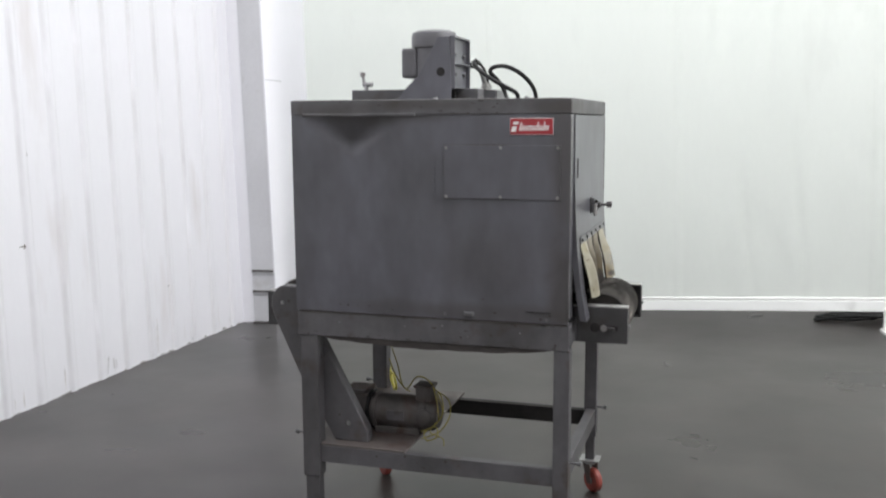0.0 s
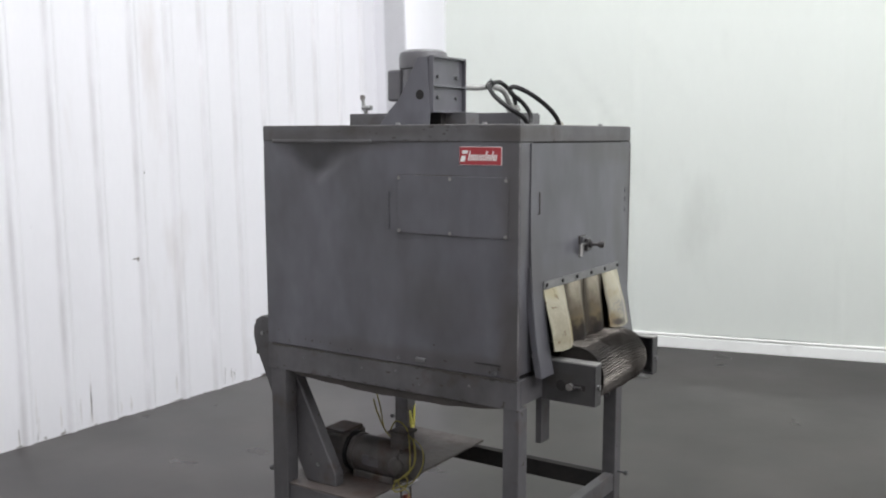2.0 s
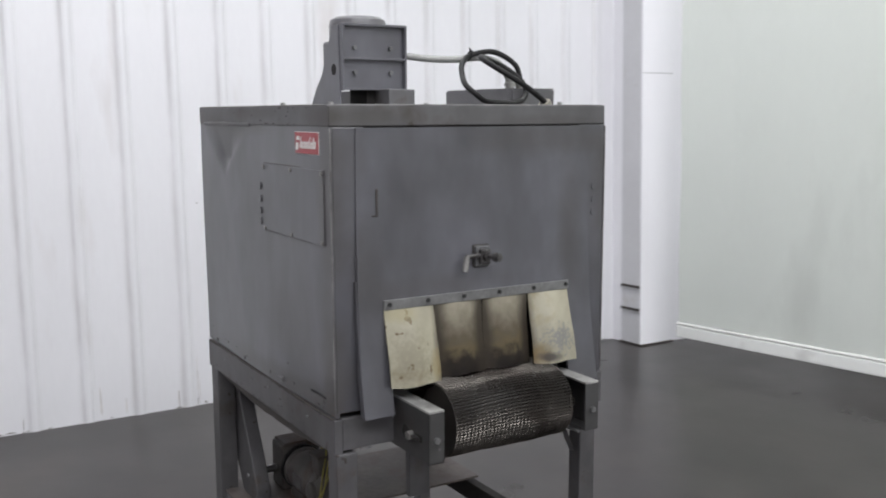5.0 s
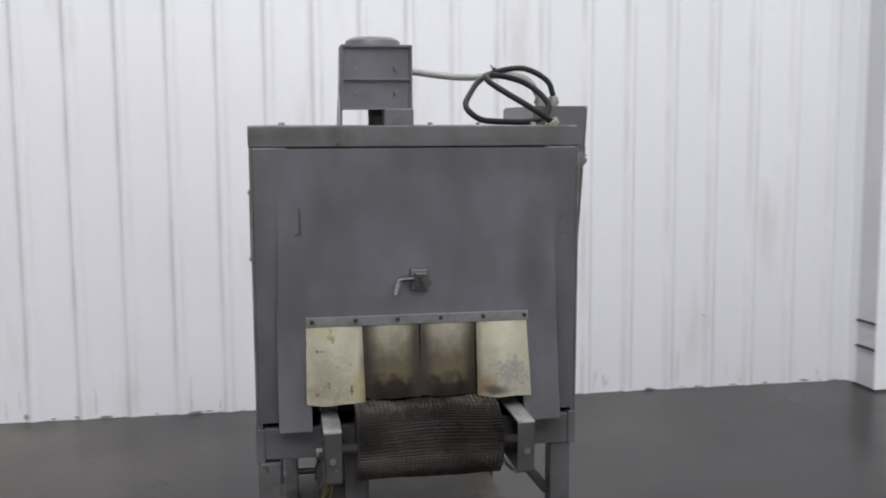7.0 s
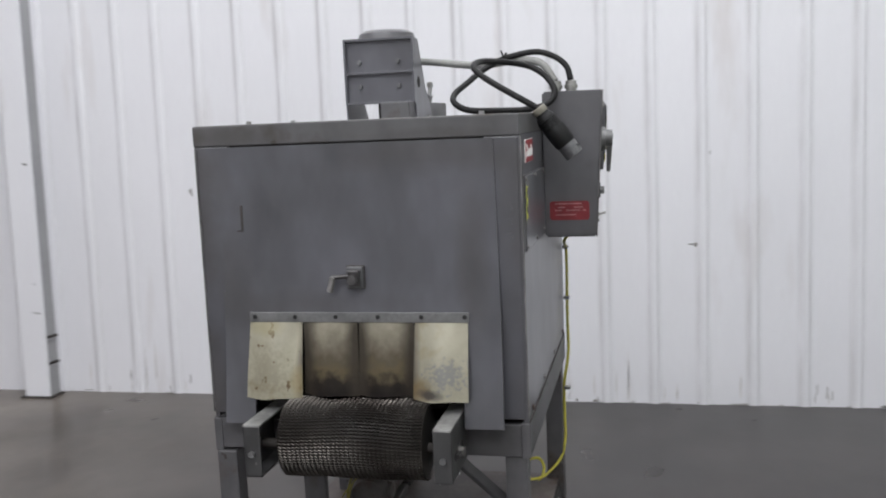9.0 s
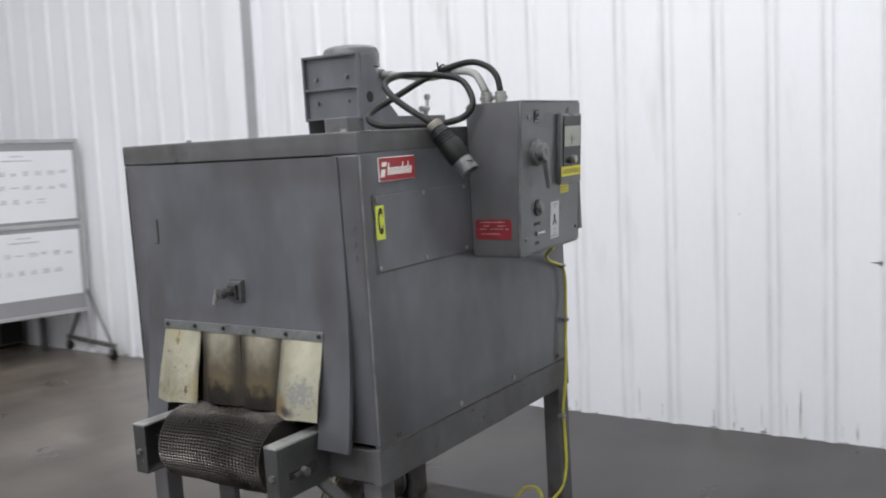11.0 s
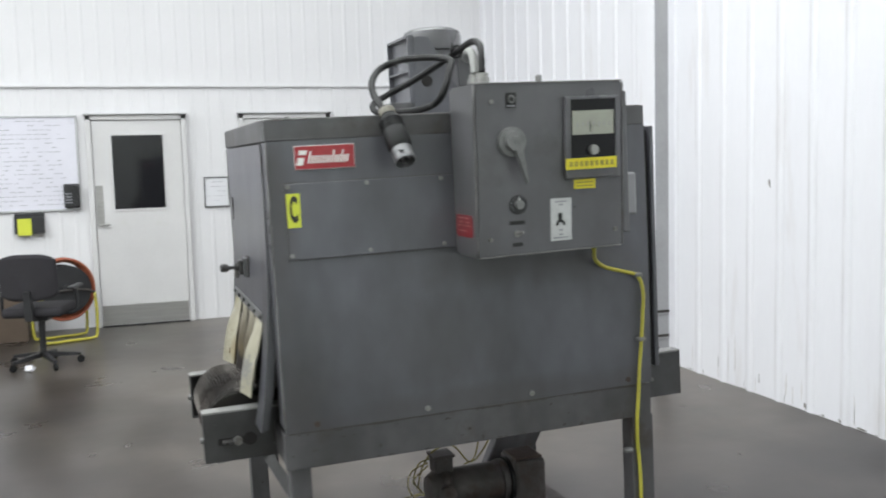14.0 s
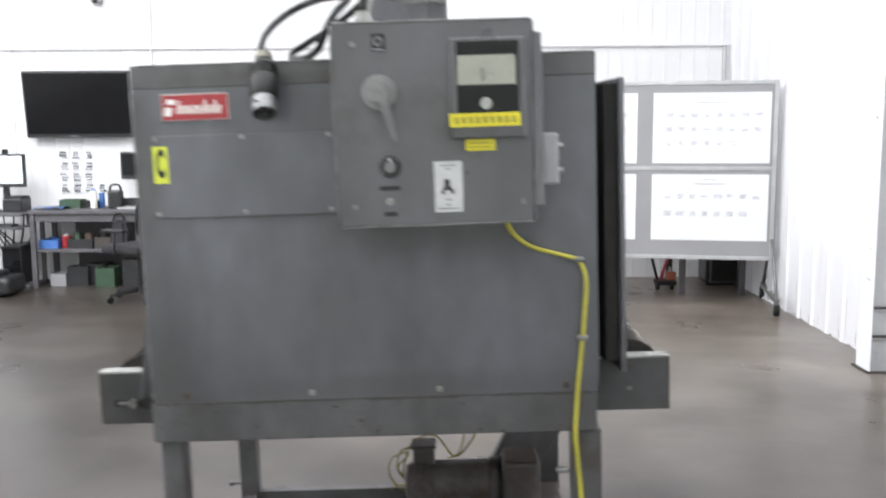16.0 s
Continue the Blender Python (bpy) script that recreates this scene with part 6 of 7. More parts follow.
framed_sheet("whiteboard", "white dry-erase board covered in handwriting", "whiteboard", 1.275, 2.545, 1.245, 2.175, DY + 0.012, GALV, BOARD_WHITE, 0.018, 20, 3)
framed_sheet("framed_notice", "framed printed notice on the wall between doors", "notice", -0.225, 0.015, 1.215, 1.515, DY + 0.012, INK, PAPER, 0.010, 5, 5)
phone = thing("wall_phone", "black wall phone beside the whiteboard", "phone", at=pose(0, DY + 0.03, 0))
box("phone_body", (1.27, 0.0, 1.255), (1.42, 0.05, 1.50), PLASTIC, phone, bev=0.012)
box("handset", (1.28, 0.05, 1.27), (1.325, 0.085, 1.49), PLASTIC, phone, bev=0.014)
for i in range(3):
    for j in range(4):
        box("key", (1.345 + 0.022 * i, 0.05, 1.30 + 0.03 * j), (1.36 + 0.022 * i, 0.055, 1.318 + 0.03 * j), GREY_INK, phone, bev=0.002)
tray = thing("file_holder", "black wall file holder with a yellow paper", "file holder", at=pose(0, DY + 0.012, 0))
box("tray_back", (1.62, 0.0, 1.02), (1.90, 0.012, 1.215), PLASTIC, tray, bev=0.004)
box("tray_front", (1.62, 0.055, 1.02), (1.90, 0.065, 1.18), PLASTIC, tray, bev=0.004)
box("tray_floor", (1.62, 0.0, 1.01), (1.90, 0.065, 1.022), PLASTIC, tray, bev=0.003)
box("yellow_note", (1.74, 0.067, 0.995), (1.87, 0.070, 1.165), LIME, tray, bev=0.001, label="bright yellow paper")


def screen(name, label, x0, x1, z0, z1, y, tilt, on, depth=0.06):
    s = thing(name, label, "television" if x1 - x0 > 0.9 else "monitor", at=pose((x0 + x1) / 2, y, (z0 + z1) / 2, -tilt, 0, 0))
    w, h = (x1 - x0) / 2, (z1 - z0) / 2
    box("housing", (-w, -depth, -h), (w, 0, h), PLASTIC, s, bev=0.008)
    box("panel", (-w + 0.022, 0.0, -h + 0.04), (w - 0.022, 0.003, h - 0.022), SCREEN_ON if on else BLACK_GLOSS, s, bev=0.001, label="lit screen" if on else "dark glossy screen")
    box("logo_bar", (0.02, 0.001, -h + 0.012), (0.10, 0.004, -h + 0.022), GREY_INK, s, bev=0)
    return s


tv = screen("television", "large black flat television tilted off the wall", 3.175, 4.31, 1.545, 2.245, DY + 0.17, 6, False, 0.07)
box("wall_mount", (-0.2, -0.17, -0.15), (0.2, -0.06, 0.15), GALV, tv, bev=0.006)
m1 = screen("monitor", "black desktop monitor on a wall arm", 2.775, 3.29, 1.105, 1.395, DY + 0.24, 0, False, 0.05)
box("arm", (-0.03, -0.23, -0.04), (0.03, -0.05, 0.02), GALV, m1, bev=0.006)
m2 = screen("monitor", "desktop monitor showing a pale window", 4.22, 4.68, 1.04, 1.385, DY + 0.45, 0, True, 0.05)
box("stand_neck", (-0.03, -0.09, -0.425), (0.03, -0.05, -0.05), PLASTIC, m2, bev=0.005)
box("stand_foot", (-0.12, -0.14, -0.4275), (0.12, 0.06, -0.412), PLASTIC, m2, bev=0.005)
lines_on = [(-0.2, -0.12), (-0.1, 0.02), (0.05, 0.16)]
for k in range(5):
    for a, b in lines_on:
        box("window_row", (a, 0.003, -0.10 + 0.035 * k), (b, 0.0036, -0.088 + 0.035 * k), GREY_INK, m2, bev=0)
cam_w = thing("webcam", "small black webcam on top of the monitor", "webcam", at=pose(4.42, DY + 0.43, 1.385))
box("webcam_body", (-0.03, -0.02, 0.0), (0.03, 0.02, 0.05), PLASTIC, cam_w, bev=0.01)
rod("lens", (0, 0.018, 0.028), (0, 0.028, 0.028), 0.012, BLACK_GLOSS, cam_w)

conduit_w = thing("wall_conduit", "thin white conduit running down to a socket", "conduit", at=pose(0, DY + 0.014, 0))
rod("pipe", (2.985, 0.012, 1.93), (2.985, 0.012, 2.475), 0.010, WHITE, conduit_w, seg=10)
box("socket_box", (2.80, 0.0, 1.885), (3.02, 0.06, 1.93), WHITE, conduit_w, bev=0.006)
box("socket", (2.84, 0.0, 1.84), (2.93, 0.045, 1.885), CREAM, conduit_w, bev=0.006)

rng = random.Random(21)
for i in range(4):
    for j in range(4):
        x = 4.05 - 0.135 * i
        z = 1.405 - 0.118 * j
        if rng.random() < 0.12:
            continue
        p = thing("pinned_sheet", "printed sheet with dark photos pinned on the wall", "paper", "sheets pinned above the bench", pose(x, DY + 0.012, z))
        box("sheet", (-0.120, 0, -0.100), (0, 0.0015, 0), PAPER, p, bev=0)
        for k in range(3):
            w = rng.uniform(0.05, 0.085)
            a = rng.uniform(-0.115, -0.09)
            zz = -0.010 - 0.030 * k
            box("picture", (a, 0.0015, zz - rng.uniform(0.014, 0.024)), (a + w, 0.0022, zz), rng.choice((INK, GREY_INK, INK)), p, bev=0)
sensor = thing("wall_sensor", "small grey sensor box high on the wall", "sensor", at=pose(3.53, DY + 0.004, 3.0))
box("housing", (-0.06, 0, -0.04), (0.06, 0.07, 0.06), BOARD_GREY, sensor, bev=0.012)
rod("lens", (0, 0.06, -0.02), (0, 0.09, -0.035), 0.022, PLASTIC, sensor, seg=16, bev=0.004)
wp = thing("wall_plate", "small white switch plate on the wall", "switch", at=pose(2.78, DY + 0.012, 1.24))
box("plate", (-0.05, 0, -0.08), (0.05, 0.01, 0.08), CREAM, wp, bev=0.003)
box("rocker", (-0.012, 0.01, -0.02), (0.012, 0.016, 0.02), WHITE, wp, bev=0.002)

# work bench with its clutter
bench = thing("work_bench", "grey steel work bench with lower shelf", "bench", at=pose(0, DY, 0))
BX0_, BX1_, BTOP = 2.98, 4.14, 0.81
box("bench_top", (BX0_, 0.02, BTOP - 0.04), (BX1_, 0.62, BTOP), BENCH, bench, bev=0.004)
box("lower_shelf", (BX0_ + 0.03, 0.05, 0.37), (BX1_ - 0.03, 0.58, 0.40), BENCH, bench, bev=0.003)
for x in (BX0_ + 0.01, BX1_ - 0.06):
    for y_ in (0.03, 0.56):
        box("leg", (x, y_, 0), (x + 0.05, y_ + 0.05, BTOP - 0.04), BENCH, bench, bev=0.003)
box("back_panel", (BX0_ + 0.06, 0.035, 0.42), (BX1_ - 0.26, 0.05, BTOP - 0.05), BENCH, bench, bev=0.002)
box("lower_back_panel", (BX0_ + 0.06, 0.035, 0.14), (BX1_ - 0.28, 0.05, 0.365), BENCH, bench, bev=0.002)
box("apron", (BX0_ + 0.06, 0.575, BTOP - 0.12), (BX1_ - 0.06, 0.595, BTOP - 0.04), BENCH, bench, bev=0.002)


def bin_box(name, label, cat, x, y_, z, w, d_, h, material, wall=0.006):
    t = thing(name, label, cat, at=pose(x, DY + y_, z))
    box("base", (-w / 2, -d_ / 2, 0), (w / 2, d_ / 2, wall), material, t, bev=0.001)
    for a, b, c, e in ((-w / 2, -w / 2 + wall, -d_ / 2, d_ / 2), (w / 2 - wall, w / 2, -d_ / 2, d_ / 2), (-w / 2 + wall, w / 2 - wall, -d_ / 2, -d_ / 2 + wall), (-w / 2 + wall, w / 2 - wall, d_ / 2 - wall, d_ / 2)):
        box("side", (a, c, wall), (b, e, h), material, t, bev=0.001)
    return t


def can(name, label, x, y_, z, r, h, material, top):
    t = thing(name, label, "can", at=pose(x, DY + y_, z))
    lathe("body", [(r * 0.96, 0), (r, 0.004), (r, h * 0.86), (r * 0.8, h * 0.93)], (0, 0, 0), (0, 0, 1), material, t, seg=20)
    lathe("cap", [(r * 0.55, h * 0.93), (r * 0.55, h), (r * 0.4, h * 1.02)], (0, 0, 0), (0, 0, 1), top, t, seg=16)
    return t


cloth = part("blue_cloth", sheet_bm(14, 10, lambda u, v: (3.80 + 0.30 * u, DY + 0.30 + 0.28 * v, BTOP + 0.012 + 0.02 * abs(math.sin(7 * u + 3 * v)) * (0.4 + v)), 0.003), BLUE)
tagged(cloth, "crumpled blue cloth on the bench top", "cloth")
bin_box("parts_tray", "green tray of small parts on the bench", "tray", 3.80, 0.28, BTOP, 0.22, 0.18, 0.09, GREEN)
can("spray_bottle", "blue and white bottle on the bench", 3.55, 0.35, BTOP, 0.035, 0.20, WHITE, BLUE)
can("spray_bottle", "blue bottle on the bench", 3.50, 0.25, BTOP, 0.03, 0.17, BLUE, WHITE)
scale_t = thing("bench_scanner", "black handheld tester standing on the bench", "instrument", at=pose(3.32, DY + 0.34, BTOP))
box("body", (-0.07, -0.06, 0), (0.07, 0.06, 0.19), PLASTIC, scale_t, bev=0.02)
tube("carry_handle", [(-0.06, 0, 0.18), (-0.04, 0, 0.24), (0.04, 0, 0.24), (0.06, 0, 0.18)], 0.012, PLASTIC, scale_t, seg=8)
laptop = thing("laptop", "open grey laptop on the bench", "laptop", at=pose(3.13, DY + 0.36, BTOP))
box("keyboard", (-0.14, -0.1, 0), (0.14, 0.12, 0.015), GALV, laptop, bev=0.003)
box("display", (-0.14, -0.115, 0.012), (0.14, -0.103, 0.10), PLASTIC, laptop, bev=0.003)
can("red_can", "red can on the lower shelf", 3.83, 0.42, 0.40, 0.05, 0.14, RED, WHITE)
bin_box("parts_tray", "blue tray on the lower shelf", "tray", 3.99, 0.35, 0.40, 0.2, 0.3, 0.09, BLUE)
bin_box("parts_tray", "black tray on the lower shelf", "tray", 3.66, 0.35, 0.40, 0.26, 0.3, 0.10, PLASTIC)
can("oil_can", "dark green can on the lower shelf", 3.72, 0.40, 0.41, 0.04, 0.16, GREEN, INK)
can("oil_can", "brown can on the lower shelf", 3.60, 0.40, 0.41, 0.045, 0.15, CARD, INK)
bin_box("carton", "grey carton on the floor under the bench", "box", 3.92, 0.38, 0.0, 0.16, 0.2, 0.13, BOARD_GREY, 0.01)
bin_box("parts_tray", "dark tray of fittings on the bench", "tray", 3.62, 0.22, BTOP, 0.2, 0.16, 0.07, PLASTIC)
bin_box("tool_case", "black case standing under the bench", "case", 3.14, 0.36, 0.0, 0.2, 0.24, 0.28, PLASTIC, 0.012)
bin_box("tool_case", "black tool case on the floor under the bench", "case", 3.72, 0.36, 0.0, 0.22, 0.2, 0.2, PLASTIC, 0.012)
bin_box("tool_case", "dark green case on the floor under the bench", "case", 3.40, 0.44, 0.0, 0.2, 0.22, 0.20, GREEN, 0.012)
bin_box("tool_case", "black case on the floor beside the green one", "case", 3.55, 0.28, 0.0, 0.2, 0.22, 0.22, PLASTIC, 0.012)
bin_box("parts_tray", "dark tray of brown fittings on the lower shelf", "tray", 3.40, 0.36, 0.40, 0.22, 0.28, 0.12, SOOT_EDGE)
can("oil_can", "black can on the lower shelf", 3.44, 0.40, 0.41, 0.05, 0.20, BLACK, INK)
can("oil_can", "dark red can on the lower shelf", 3.27, 0.44, 0.40, 0.05, 0.17, RED, BLACK)
bag = thing("dark_bag", "black soft bag hanging below the bench top", "bag", at=pose(3.20, DY + 0.60, 0.44))
part("bag_body", hexa_bm([(-0.11, 0, 0), (0.10, 0, 0.01), (0.08, 0.10, 0.02), (-0.09, 0.11, 0), (-0.08, 0.005, 0.27), (0.07, 0.005, 0.28), (0.06, 0.05, 0.27), (-0.07, 0.05, 0.26)], 0.03), FABRIC, bag)
tube("bag_strap", [(-0.06, 0.03, 0.26), (-0.03, 0.025, 0.33), (0.03, 0.025, 0.33), (0.06, 0.03, 0.26)], 0.008, BLACK, bag, seg=6)

# computer stand beyond the bench
stand = thing("computer_stand", "steel computer stand with keyboard shelf", "stand", at=pose(4.46, DY + 0.42, 0))
box("table", (-0.30, -0.25, 0.755), (0.30, 0.28, 0.785), BENCH, stand, bev=0.004)
box("keyboard_shelf", (-0.3, 0.1, 0.63), (0.3, 0.42, 0.65), BENCH, stand, bev=0.004)
box("shelf_bracket", (-0.3, 0.1, 0.65), (-0.28, 0.14, 0.755), BENCH, stand, bev=0.002)
box("shelf_bracket", (0.28, 0.1, 0.65), (0.3, 0.14, 0.755), BENCH, stand, bev=0.002)
for x in (-0.32, 0.28):
    box("leg", (x, -0.2, 0), (x + 0.04, -0.16, 0.755), BENCH, stand, bev=0.003)
    box("foot", (x, -0.22, 0), (x + 0.04, 0.24, 0.04), BENCH, stand, bev=0.004)
kb = thing("keyboard", "black computer keyboard on its shelf", "keyboard", at=pose(4.46, DY + 0.68, 0.65))
box("case", (-0.22, -0.08, 0), (0.22, 0.08, 0.022), PLASTIC, kb, bev=0.006)
for r_ in range(4):
    box("key_row", (-0.205, -0.065 + 0.034 * r_, 0.022), (0.205, -0.038 + 0.034 * r_, 0.028), INK, kb, bev=0.003)
tower = thing("computer_tower", "black computer tower under the stand", "computer", at=pose(4.34, DY + 0.40, 0.04))
box("case", (-0.10, -0.2, 0), (0.10, 0.2, 0.40), PLASTIC, tower, bev=0.006)
box("front_panel", (-0.09, 0.2, 0.02), (0.09, 0.206, 0.38), BLACK_GLOSS, tower, bev=0.002)
printer = thing("label_printer", "dark grey label printer on the stand", "printer", at=pose(4.34, DY + 0.40, 0.785))
box("body", (-0.10, -0.12, 0), (0.10, 0.12, 0.14), PLASTIC, printer, bev=0.012)
box("lid", (-0.095, -0.11, 0.14), (0.095, 0.08, 0.16), FABRIC, printer, bev=0.008)
cords = thing("cable_bundle", "black cables hanging under the stand", "cable", at=pose(4.46, DY + 0.3, 0))
for k in range(5):
    tube("cable", [(-0.25 + 0.1 * k, 0.02 * k, 0.75), (-0.22 + 0.09 * k, 0.05, 0.5), (-0.1 + 0.06 * k, 0.03, 0.42 - 0.03 * k), (0.1 + 0.03 * k, 0.0, 0.55), (0.24, 0.0, 0.74)], 0.008, BLACK, cords, seg=6, steps=5)
lump = thing("floor_vacuum", "low black machine on the floor by the stand", "vacuum", at=pose(4.42, DY + 1.0, 0))
box("body", (-0.32, -0.2, 0.02), (0.22, 0.2, 0.20), PLASTIC, lump, bev=0.05, seg=4)
box("cover", (-0.2, -0.12, 0.19), (0.05, 0.12, 0.25), PLASTIC, lump, bev=0.03, seg=3)
box("badge", (0.02, 0.1, 0.20), (0.12, 0.18, 0.205), PAPER, lump, bev=0)
for x in (-0.2, 0.15):
    rod("roller", (x, -0.18, 0.02), (x, 0.18, 0.02), 0.02, BLACK, lump)


# office chairs
def office_chair(label, at):
    ch = thing("office_chair", label, "chair", "office chairs", at)
    for k in range(5):
        a = 2 * math.pi * k / 5 + 0.3
        dx, dy = math.cos(a), math.sin(a)
        s = Vector((-dy, dx, 0)) * 0.022
        e = Vector((dx, dy, 0))
        c = [e * 0.03 - s + Vector((0, 0, 0.075)), e * 0.03 + s + Vector((0, 0, 0.075)), e * 0.29 + s * 0.7 + Vector((0, 0, 0.062)), e * 0.29 - s * 0.7 + Vector((0, 0, 0.062))]
        c2 = [c[0] + Vector((0, 0, 0.045)), c[1] + Vector((0, 0, 0.045)), c[2] + Vector((0, 0, 0.020)), c[3] + Vector((0, 0, 0.020))]
        spoke = part("spoke", hexa_bm(c + c2, 0.004), PLASTIC, ch)
        w = e * 0.285
        rod("castor", w + s * 0.6 + Vector((0, 0, 0.030)), w - s * 0.6 + Vector((0, 0, 0.030)), 0.030, BLACK, spoke, seg=16, bev=0.004)
    rod("gas_column", (0, 0, 0.08), (0, 0, 0.40), 0.026, PLASTIC, ch)
    box("mechanism", (-0.09, -0.12, 0.39), (0.09, 0.10, 0.44), PLASTIC, ch, bev=0.012)
    seat = part("seat", box_bm((-0.24, -0.24, 0.435), (0.24, 0.23, 0.515), 0.036, 4), FABRIC, ch, "padded dark grey fabric seat")
    bar = part("back_bar", hexa_bm([(-0.03, -0.30, 0.42), (0.03, -0.30, 0.42), (0.03, -0.18, 0.40), (-0.03, -0.18, 0.40), (-0.03, -0.31, 0.66), (0.03, -0.31, 0.66), (0.03, -0.285, 0.66), (-0.03, -0.285, 0.66)], 0.004), PLASTIC, ch)

    def back(u, v):
        x = (u - 0.5) * 0.46
        edge = (abs(u - 0.5) * 2) ** 4
        zc = 0.58 + 0.37 * v
        zz = zc + (0.5 - v) * 0.10 * edge
        return x, -0.285 + 0.05 * (2 * (u - 0.5)) ** 2 - 0.03 * v, zz
    bk = part("backrest", sheet_bm(14, 12, back, 0.05), FABRIC, ch, "rounded dark grey fabric backrest")
    for s in (-1, 1):
        post = part("arm_post", tube_bm(spline([(s * 0.20, -0.02, 0.44), (s * 0.29, -0.02, 0.46), (s * 0.30, -0.02, 0.56), (s * 0.29, -0.02, 0.645)], 5), 0.014, 8), PLASTIC, ch)
        box("arm_pad", (s * 0.29 - 0.03, -0.14, 0.645), (s * 0.29 + 0.03, 0.12, 0.672), PLASTIC, post, bev=0.010)
    return ch


office_chair("dark grey fabric office chair with armrests", pose(1.565, -5.66, 0, 0, 0, 166) @ Matrix.Scale(1.02, 4))
office_chair("dark grey office chair turned towards the bench", pose(2.78, -6.20, 0, 0, 0, -118) @ Matrix.Scale(1.06, 4))


def jacket(at):
    """A dark coat thrown over the backrest, hanging low behind it."""
    r = random.Random(5)
    ph = [r.uniform(0, 6.3) for _ in range(4)]
    line = [(-0.232, 0.74), (-0.236, 0.84), (-0.245, 0.93), (-0.285, 0.985), (-0.345, 0.985), (-0.385, 0.92), (-0.40, 0.78), (-0.41, 0.62), (-0.405, 0.44), (-0.395, 0.28)]

    def place(u, v):
        k = min(len(line) - 2, int(v * (len(line) - 1)))
        f = v * (len(line) - 1) - k
        y_, z_ = (line[k][i] * (1 - f) + line[k + 1][i] * f for i in (0, 1))
        back = min(1.0, max(0.0, (v - 0.35) / 0.3))
        x_ = (u - 0.5) * (0.50 + 0.10 * back)
        side = (2 * abs(u - 0.5)) ** 3
        fold = (0.012 * math.sin(26 * u + ph[0]) + 0.008 * math.sin(47 * u + 6 * v + ph[1])) * back
        return x_ + 0.01 * math.sin(9 * v + ph[2]) * back, y_ + 0.07 * side * back + fold, z_ - 0.06 * side
    ob = smooth(part("jacket", sheet_bm(30, 28, place, 0.012), FABRIC), 60)
    ob.matrix_basis = at
    return tagged(ob, "dark jacket hanging over the chair back", "jacket")


jacket(pose(2.78, -6.20, 0, 0, 0, -118) @ Matrix.Scale(1.06, 4))

# air hose on a yellow stand, box behind the chair
hose = thing("air_hose", "coiled orange air hose on a yellow stand", "hose", at=pose(1.45, -6.85, 0, 0, 0, 20))
for k in range(6):
    ang = [2 * math.pi * i / 24 for i in range(25)]
    rr = 0.27 + 0.012 * (k % 3)
    tube("coil", [(rr * math.cos(a) * 0.95, -0.06 + 0.024 * k, 0.50 + rr * math.sin(a)) for a in ang], 0.012, ORANGE, hose, seg=6, steps=2)
reel = lathe("reel", [(0.03, -0.10), (0.235, -0.10), (0.235, -0.088), (0.16, -0.085), (0.16, 0.10), (0.235, 0.102), (0.235, 0.114), (0.03, 0.115)], (0, 0, 0.50), (0, 1, 0), PLASTIC, hose, seg=28, label="black plastic hose drum")
rod("hub", (0, -0.12, 0.50), (0, 0.14, 0.50), 0.05, PLASTIC, reel, seg=20, bev=0.006)
for s in (-1, 1):
    tube("stand_frame", [(-0.25, s * 0.15, 0.46), (-0.26, s * 0.15, 0.25), (-0.25, s * 0.15, 0.05), (-0.21, s * 0.15, 0.016), (0.0, s * 0.15, 0.014), (0.21, s * 0.15, 0.016), (0.25, s * 0.15, 0.05), (0.26, s * 0.15, 0.25), (0.25, s * 0.15, 0.46)], 0.014, YELLOW_CORD, hose, seg=8, steps=5)
    tube("axle_bar", [(-0.25, s * 0.15, 0.46), (-0.15, s * 0.15, 0.495), (0, s * 0.15, 0.50), (0.15, s * 0.15, 0.495), (0.25, s * 0.15, 0.46)], 0.012, SOOT_EDGE, hose, seg=8, steps=4)
crate = thing("cardboard_box", "closed brown cardboard box on the floor", "box", at=pose(2.05, -7.15, 0))
box("body", (-0.26, -0.22, 0), (0.26, 0.22, 0.42), CARD, crate, bev=0.006)
for s in (-1, 1):
    box("flap", (-0.26, s * 0.005 if s > 0 else -0.22, 0.42), (0.26, 0.22 if s > 0 else -0.005, 0.426), CARD, crate, bev=0.002)
box("tape", (-0.26, -0.03, 0.4262), (0.26, 0.03, 0.4272), CREAM, crate, bev=0)
tagged(part("loose_paper", box_bm((2.45, -6.30, 0.001), (2.70, -6.14, 0.003), 0), BOARD_GREY), "loose greyed papers lying on the floor", "paper")

prng = random.Random(21)
bm = bmesh.new()
bmesh.ops.create_icosphere(bm, subdivisions=2, radius=0.05)
for v in bm.verts:
    v.co = v.co * prng.uniform(0.6, 1.15)
    v.co.z = max(0.0, v.co.z * 0.6 + 0.022)
scrap = tagged(part("paper_scrap", bm, PAPER), "crumpled white paper scrap lying on the floor", "paper")
scrap.matrix_basis = pose(1.67, -5.48, 0, 0, 0, 30)

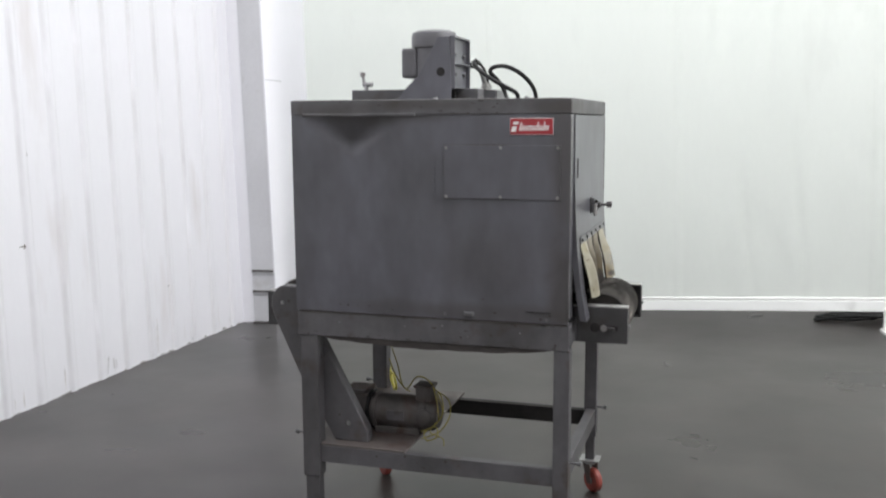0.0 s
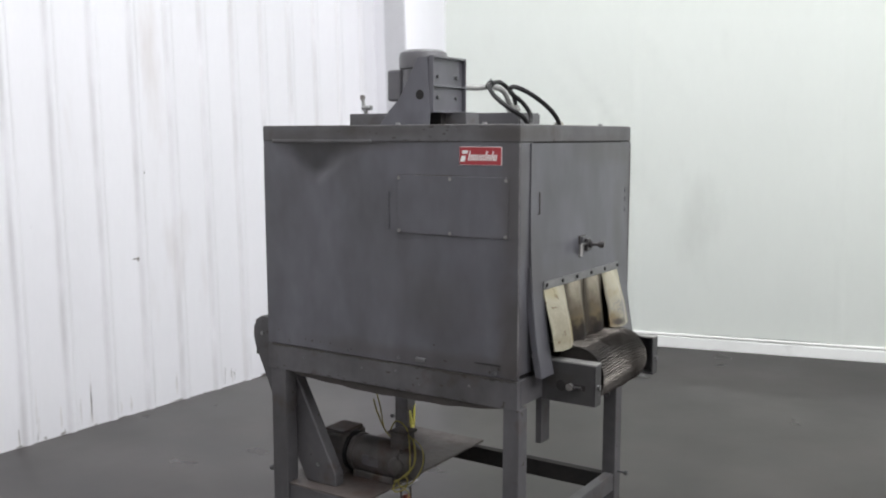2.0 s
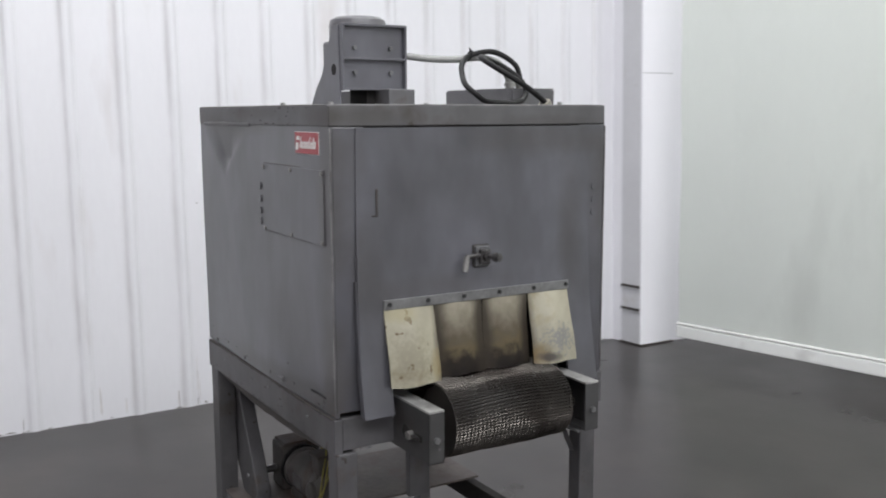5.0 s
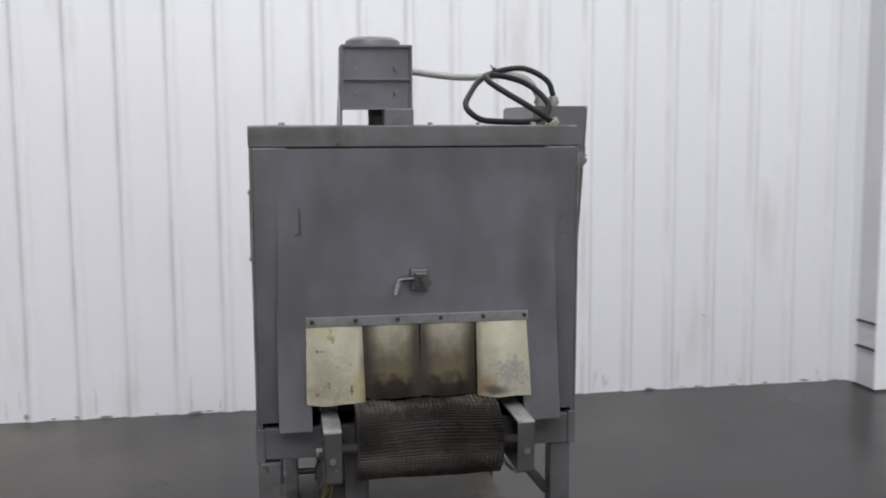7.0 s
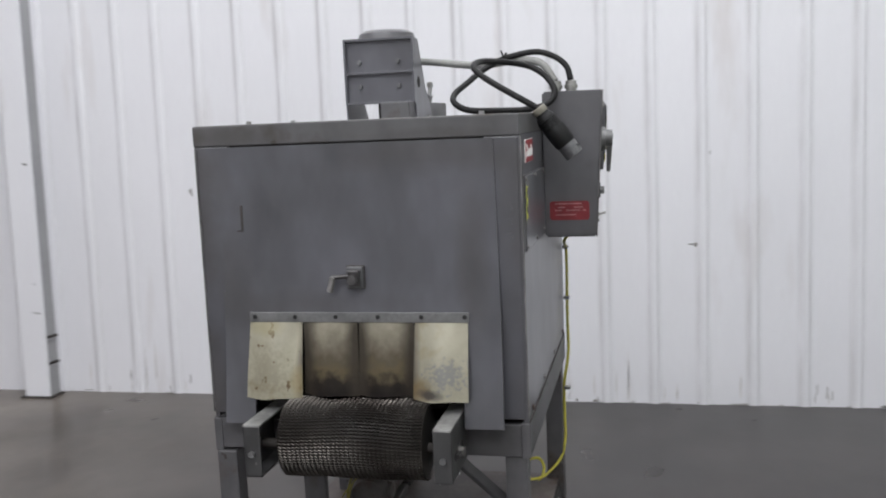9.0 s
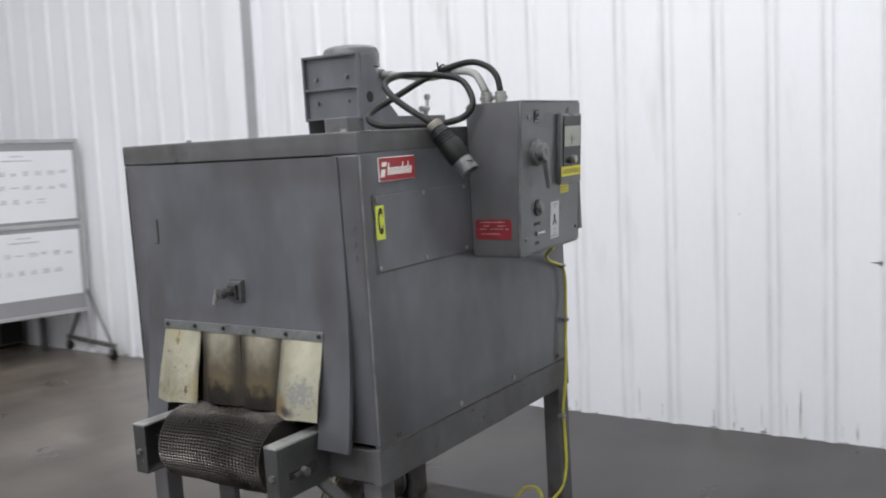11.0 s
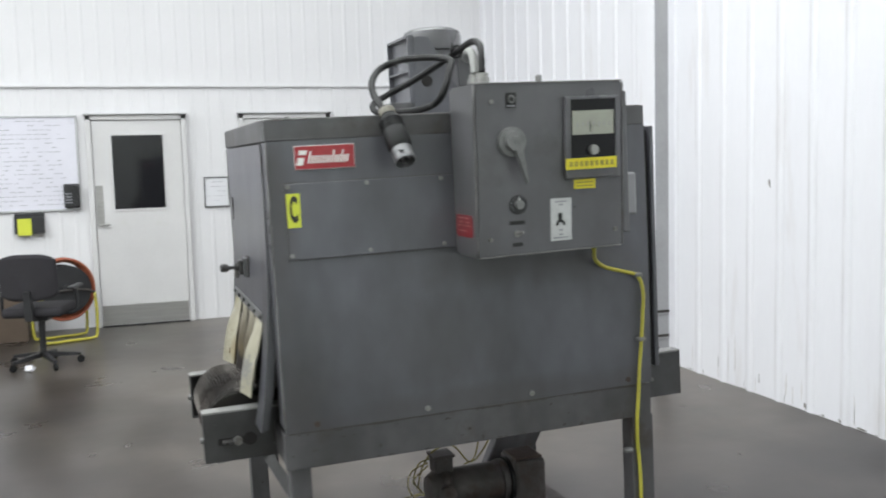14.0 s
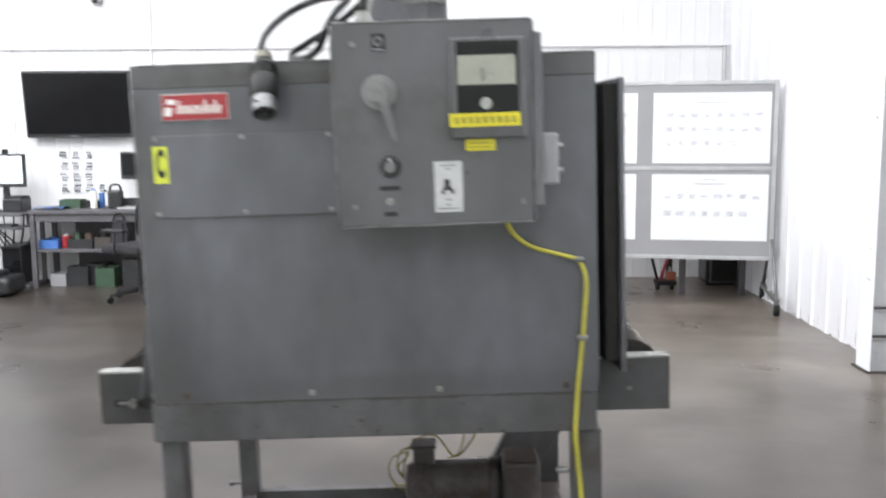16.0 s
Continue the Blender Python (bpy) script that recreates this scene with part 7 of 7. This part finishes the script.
# ---------------------------------------------------------------- rolling notice board
BL = Vector((-0.72, -6.18, 0))
BR = Vector((-3.11, -5.74, 0))
ang = math.degrees(math.atan2(BL.y - BR.y, BL.x - BR.x))
LEN = (BL - BR).length
board = thing("rolling_board", "grey rolling notice board with large printed posters", "board", at=pose(BR.x, BR.y, 0, 0, 0, ang))
box("panel", (0.03, -0.014, 0.45), (LEN - 0.03, 0.014, 2.0), BOARD_GREY, board, bev=0.002)
for x in (0.0, LEN - 0.035):
    up = part("upright", box_bm((x, -0.02, 0.07), (x + 0.035, 0.02, 2.035), 0.003), GALV, board)
    box("foot", (x, -0.48, 0.113), (x + 0.035, 0.48, 0.153), GALV_DULL, up, bev=0.003)
    for s in (-1, 1):
        part("brace", tube_bm([Vector((x + 0.017, s * 0.02, 0.62)), Vector((x + 0.017, s * 0.42, 0.15))], 0.014, 8), GALV_DULL, up)
        rod("castor", (x - 0.006, s * 0.44, 0.052), (x + 0.041, s * 0.44, 0.052), 0.052, BLACK, up, seg=18, bev=0.006)
        box("fork", (x - 0.009, s * 0.44 - 0.022, 0.045), (x + 0.044, s * 0.44 + 0.022, 0.112), GALV_DULL, up, bev=0.006)
for z in (0.425, 1.235, 2.0):
    box("cross_rail", (0.035, -0.02, z), (LEN - 0.035, 0.02, z + 0.035), GALV, board, bev=0.003)
rng = random.Random(33)
for px0, px1 in ((0.06, 1.08), (1.22, 2.20)):
    for pz0, pz1, rows in ((1.30, 1.93, 3), (0.60, 1.20, 2)):
        ps = part("poster", box_bm((px0, 0.016, pz0), (px1, 0.0175, pz1), 0), PAPER, board, "white printed poster")
        cx_ = (px0 + px1) / 2
        for k, (w, zz) in enumerate(((0.06, 0.045), (0.14, 0.085))):
            box("heading", (cx_ - w, 0.0175, pz1 - zz - 0.008), (cx_ + w, 0.0183, pz1 - zz + 0.004), POSTER_INK, ps, bev=0)
        for r_ in range(rows):
            zc = pz1 - 0.20 - (0.125 if rows == 3 else 0.155) * r_
            n = 8 if r_ < rows - 1 else (6 if rows == 3 else 7)
            span = (px1 - px0) * 0.86
            for k in range(n):
                xc = px1 - 0.09 - span * (k + 0.5) / 8
                w_ = rng.uniform(0.030, 0.047)
                for d_z in (0.015, 0.0, -0.015):
                    if rng.random() < 0.85:
                        a = rng.uniform(0.5, 1.0) * w_
                        box("picture", (xc - a, 0.0175, zc + d_z - 0.005), (xc + rng.uniform(0.6, 1.0) * w_, 0.0183, zc + d_z + 0.005), POSTER_INK, ps, bev=0)

# things standing behind the board
table_b = thing("side_table", "grey steel side table standing behind the notice board", "table", at=pose(-2.75, -6.68, 0))
box("tabletop", (-0.32, -0.32, 0.70), (0.32, 0.31, 0.735), BENCH, table_b, bev=0.004)
for x, y_, m_ in ((0.26, 0.25, BENCH), (-0.32, 0.25, BENCH), (0.26, -0.31, DARK), (-0.15, -0.31, DARK)):
    box("leg", (x, y_, 0), (x + 0.055, y_ + 0.055, 0.70), m_, table_b, bev=0.004)
cabinet_b = thing("low_cabinet", "low dark cabinet against the wall behind the board", "cabinet", at=pose(-3.00, -7.12, 0))
box("body", (-0.15, -0.25, 0.03), (0.13, 0.22, 0.62), BENCH, cabinet_b, bev=0.006)
box("door", (-0.135, 0.22, 0.05), (0.115, 0.235, 0.60), DARK, cabinet_b, bev=0.004)
box("plinth", (-0.14, -0.24, 0), (0.12, 0.20, 0.03), BLACK, cabinet_b, bev=0.002)
truck = thing("wheeled_stand", "dark wheeled stand with one black and one red leg", "stand", at=pose(-2.29, -6.68, 0))
tube("black_leg", [(0.0, 0, 0.09), (0.03, 0, 0.18), (0.075, 0, 0.36), (0.13, 0, 0.66)], 0.014, BLACK, truck, seg=8, steps=4)
tube("red_leg", [(-0.02, 0, 0.08), (-0.045, 0, 0.18), (-0.10, 0, 0.36), (-0.15, 0, 0.66)], 0.017, RED, truck, seg=8, steps=4)
box("head", (-0.18, -0.06, 0.655), (0.16, 0.06, 0.69), BLACK, truck, bev=0.006)
box("base", (-0.17, -0.08, 0.055), (0.03, 0.08, 0.10), BLACK, truck, bev=0.008)
rod("castor", (-0.012, 0.0, 0.045), (0.022, 0.0, 0.045), 0.045, BLACK, truck, seg=18, bev=0.006)
rod("castor", (-0.155, 0.0, 0.045), (-0.125, 0.0, 0.045), 0.045, BLACK, truck, seg=18, bev=0.006)
jack = thing("orange_jack", "orange lifting jack on the wheeled stand", "jack", at=pose(-2.405, -6.68, 0.10))
box("body", (-0.055, -0.05, 0.0), (0.04, 0.05, 0.085), ORANGE, jack, bev=0.012)
rod("ram", (0, 0, 0.085), (0, 0, 0.13), 0.016, STEEL, jack)
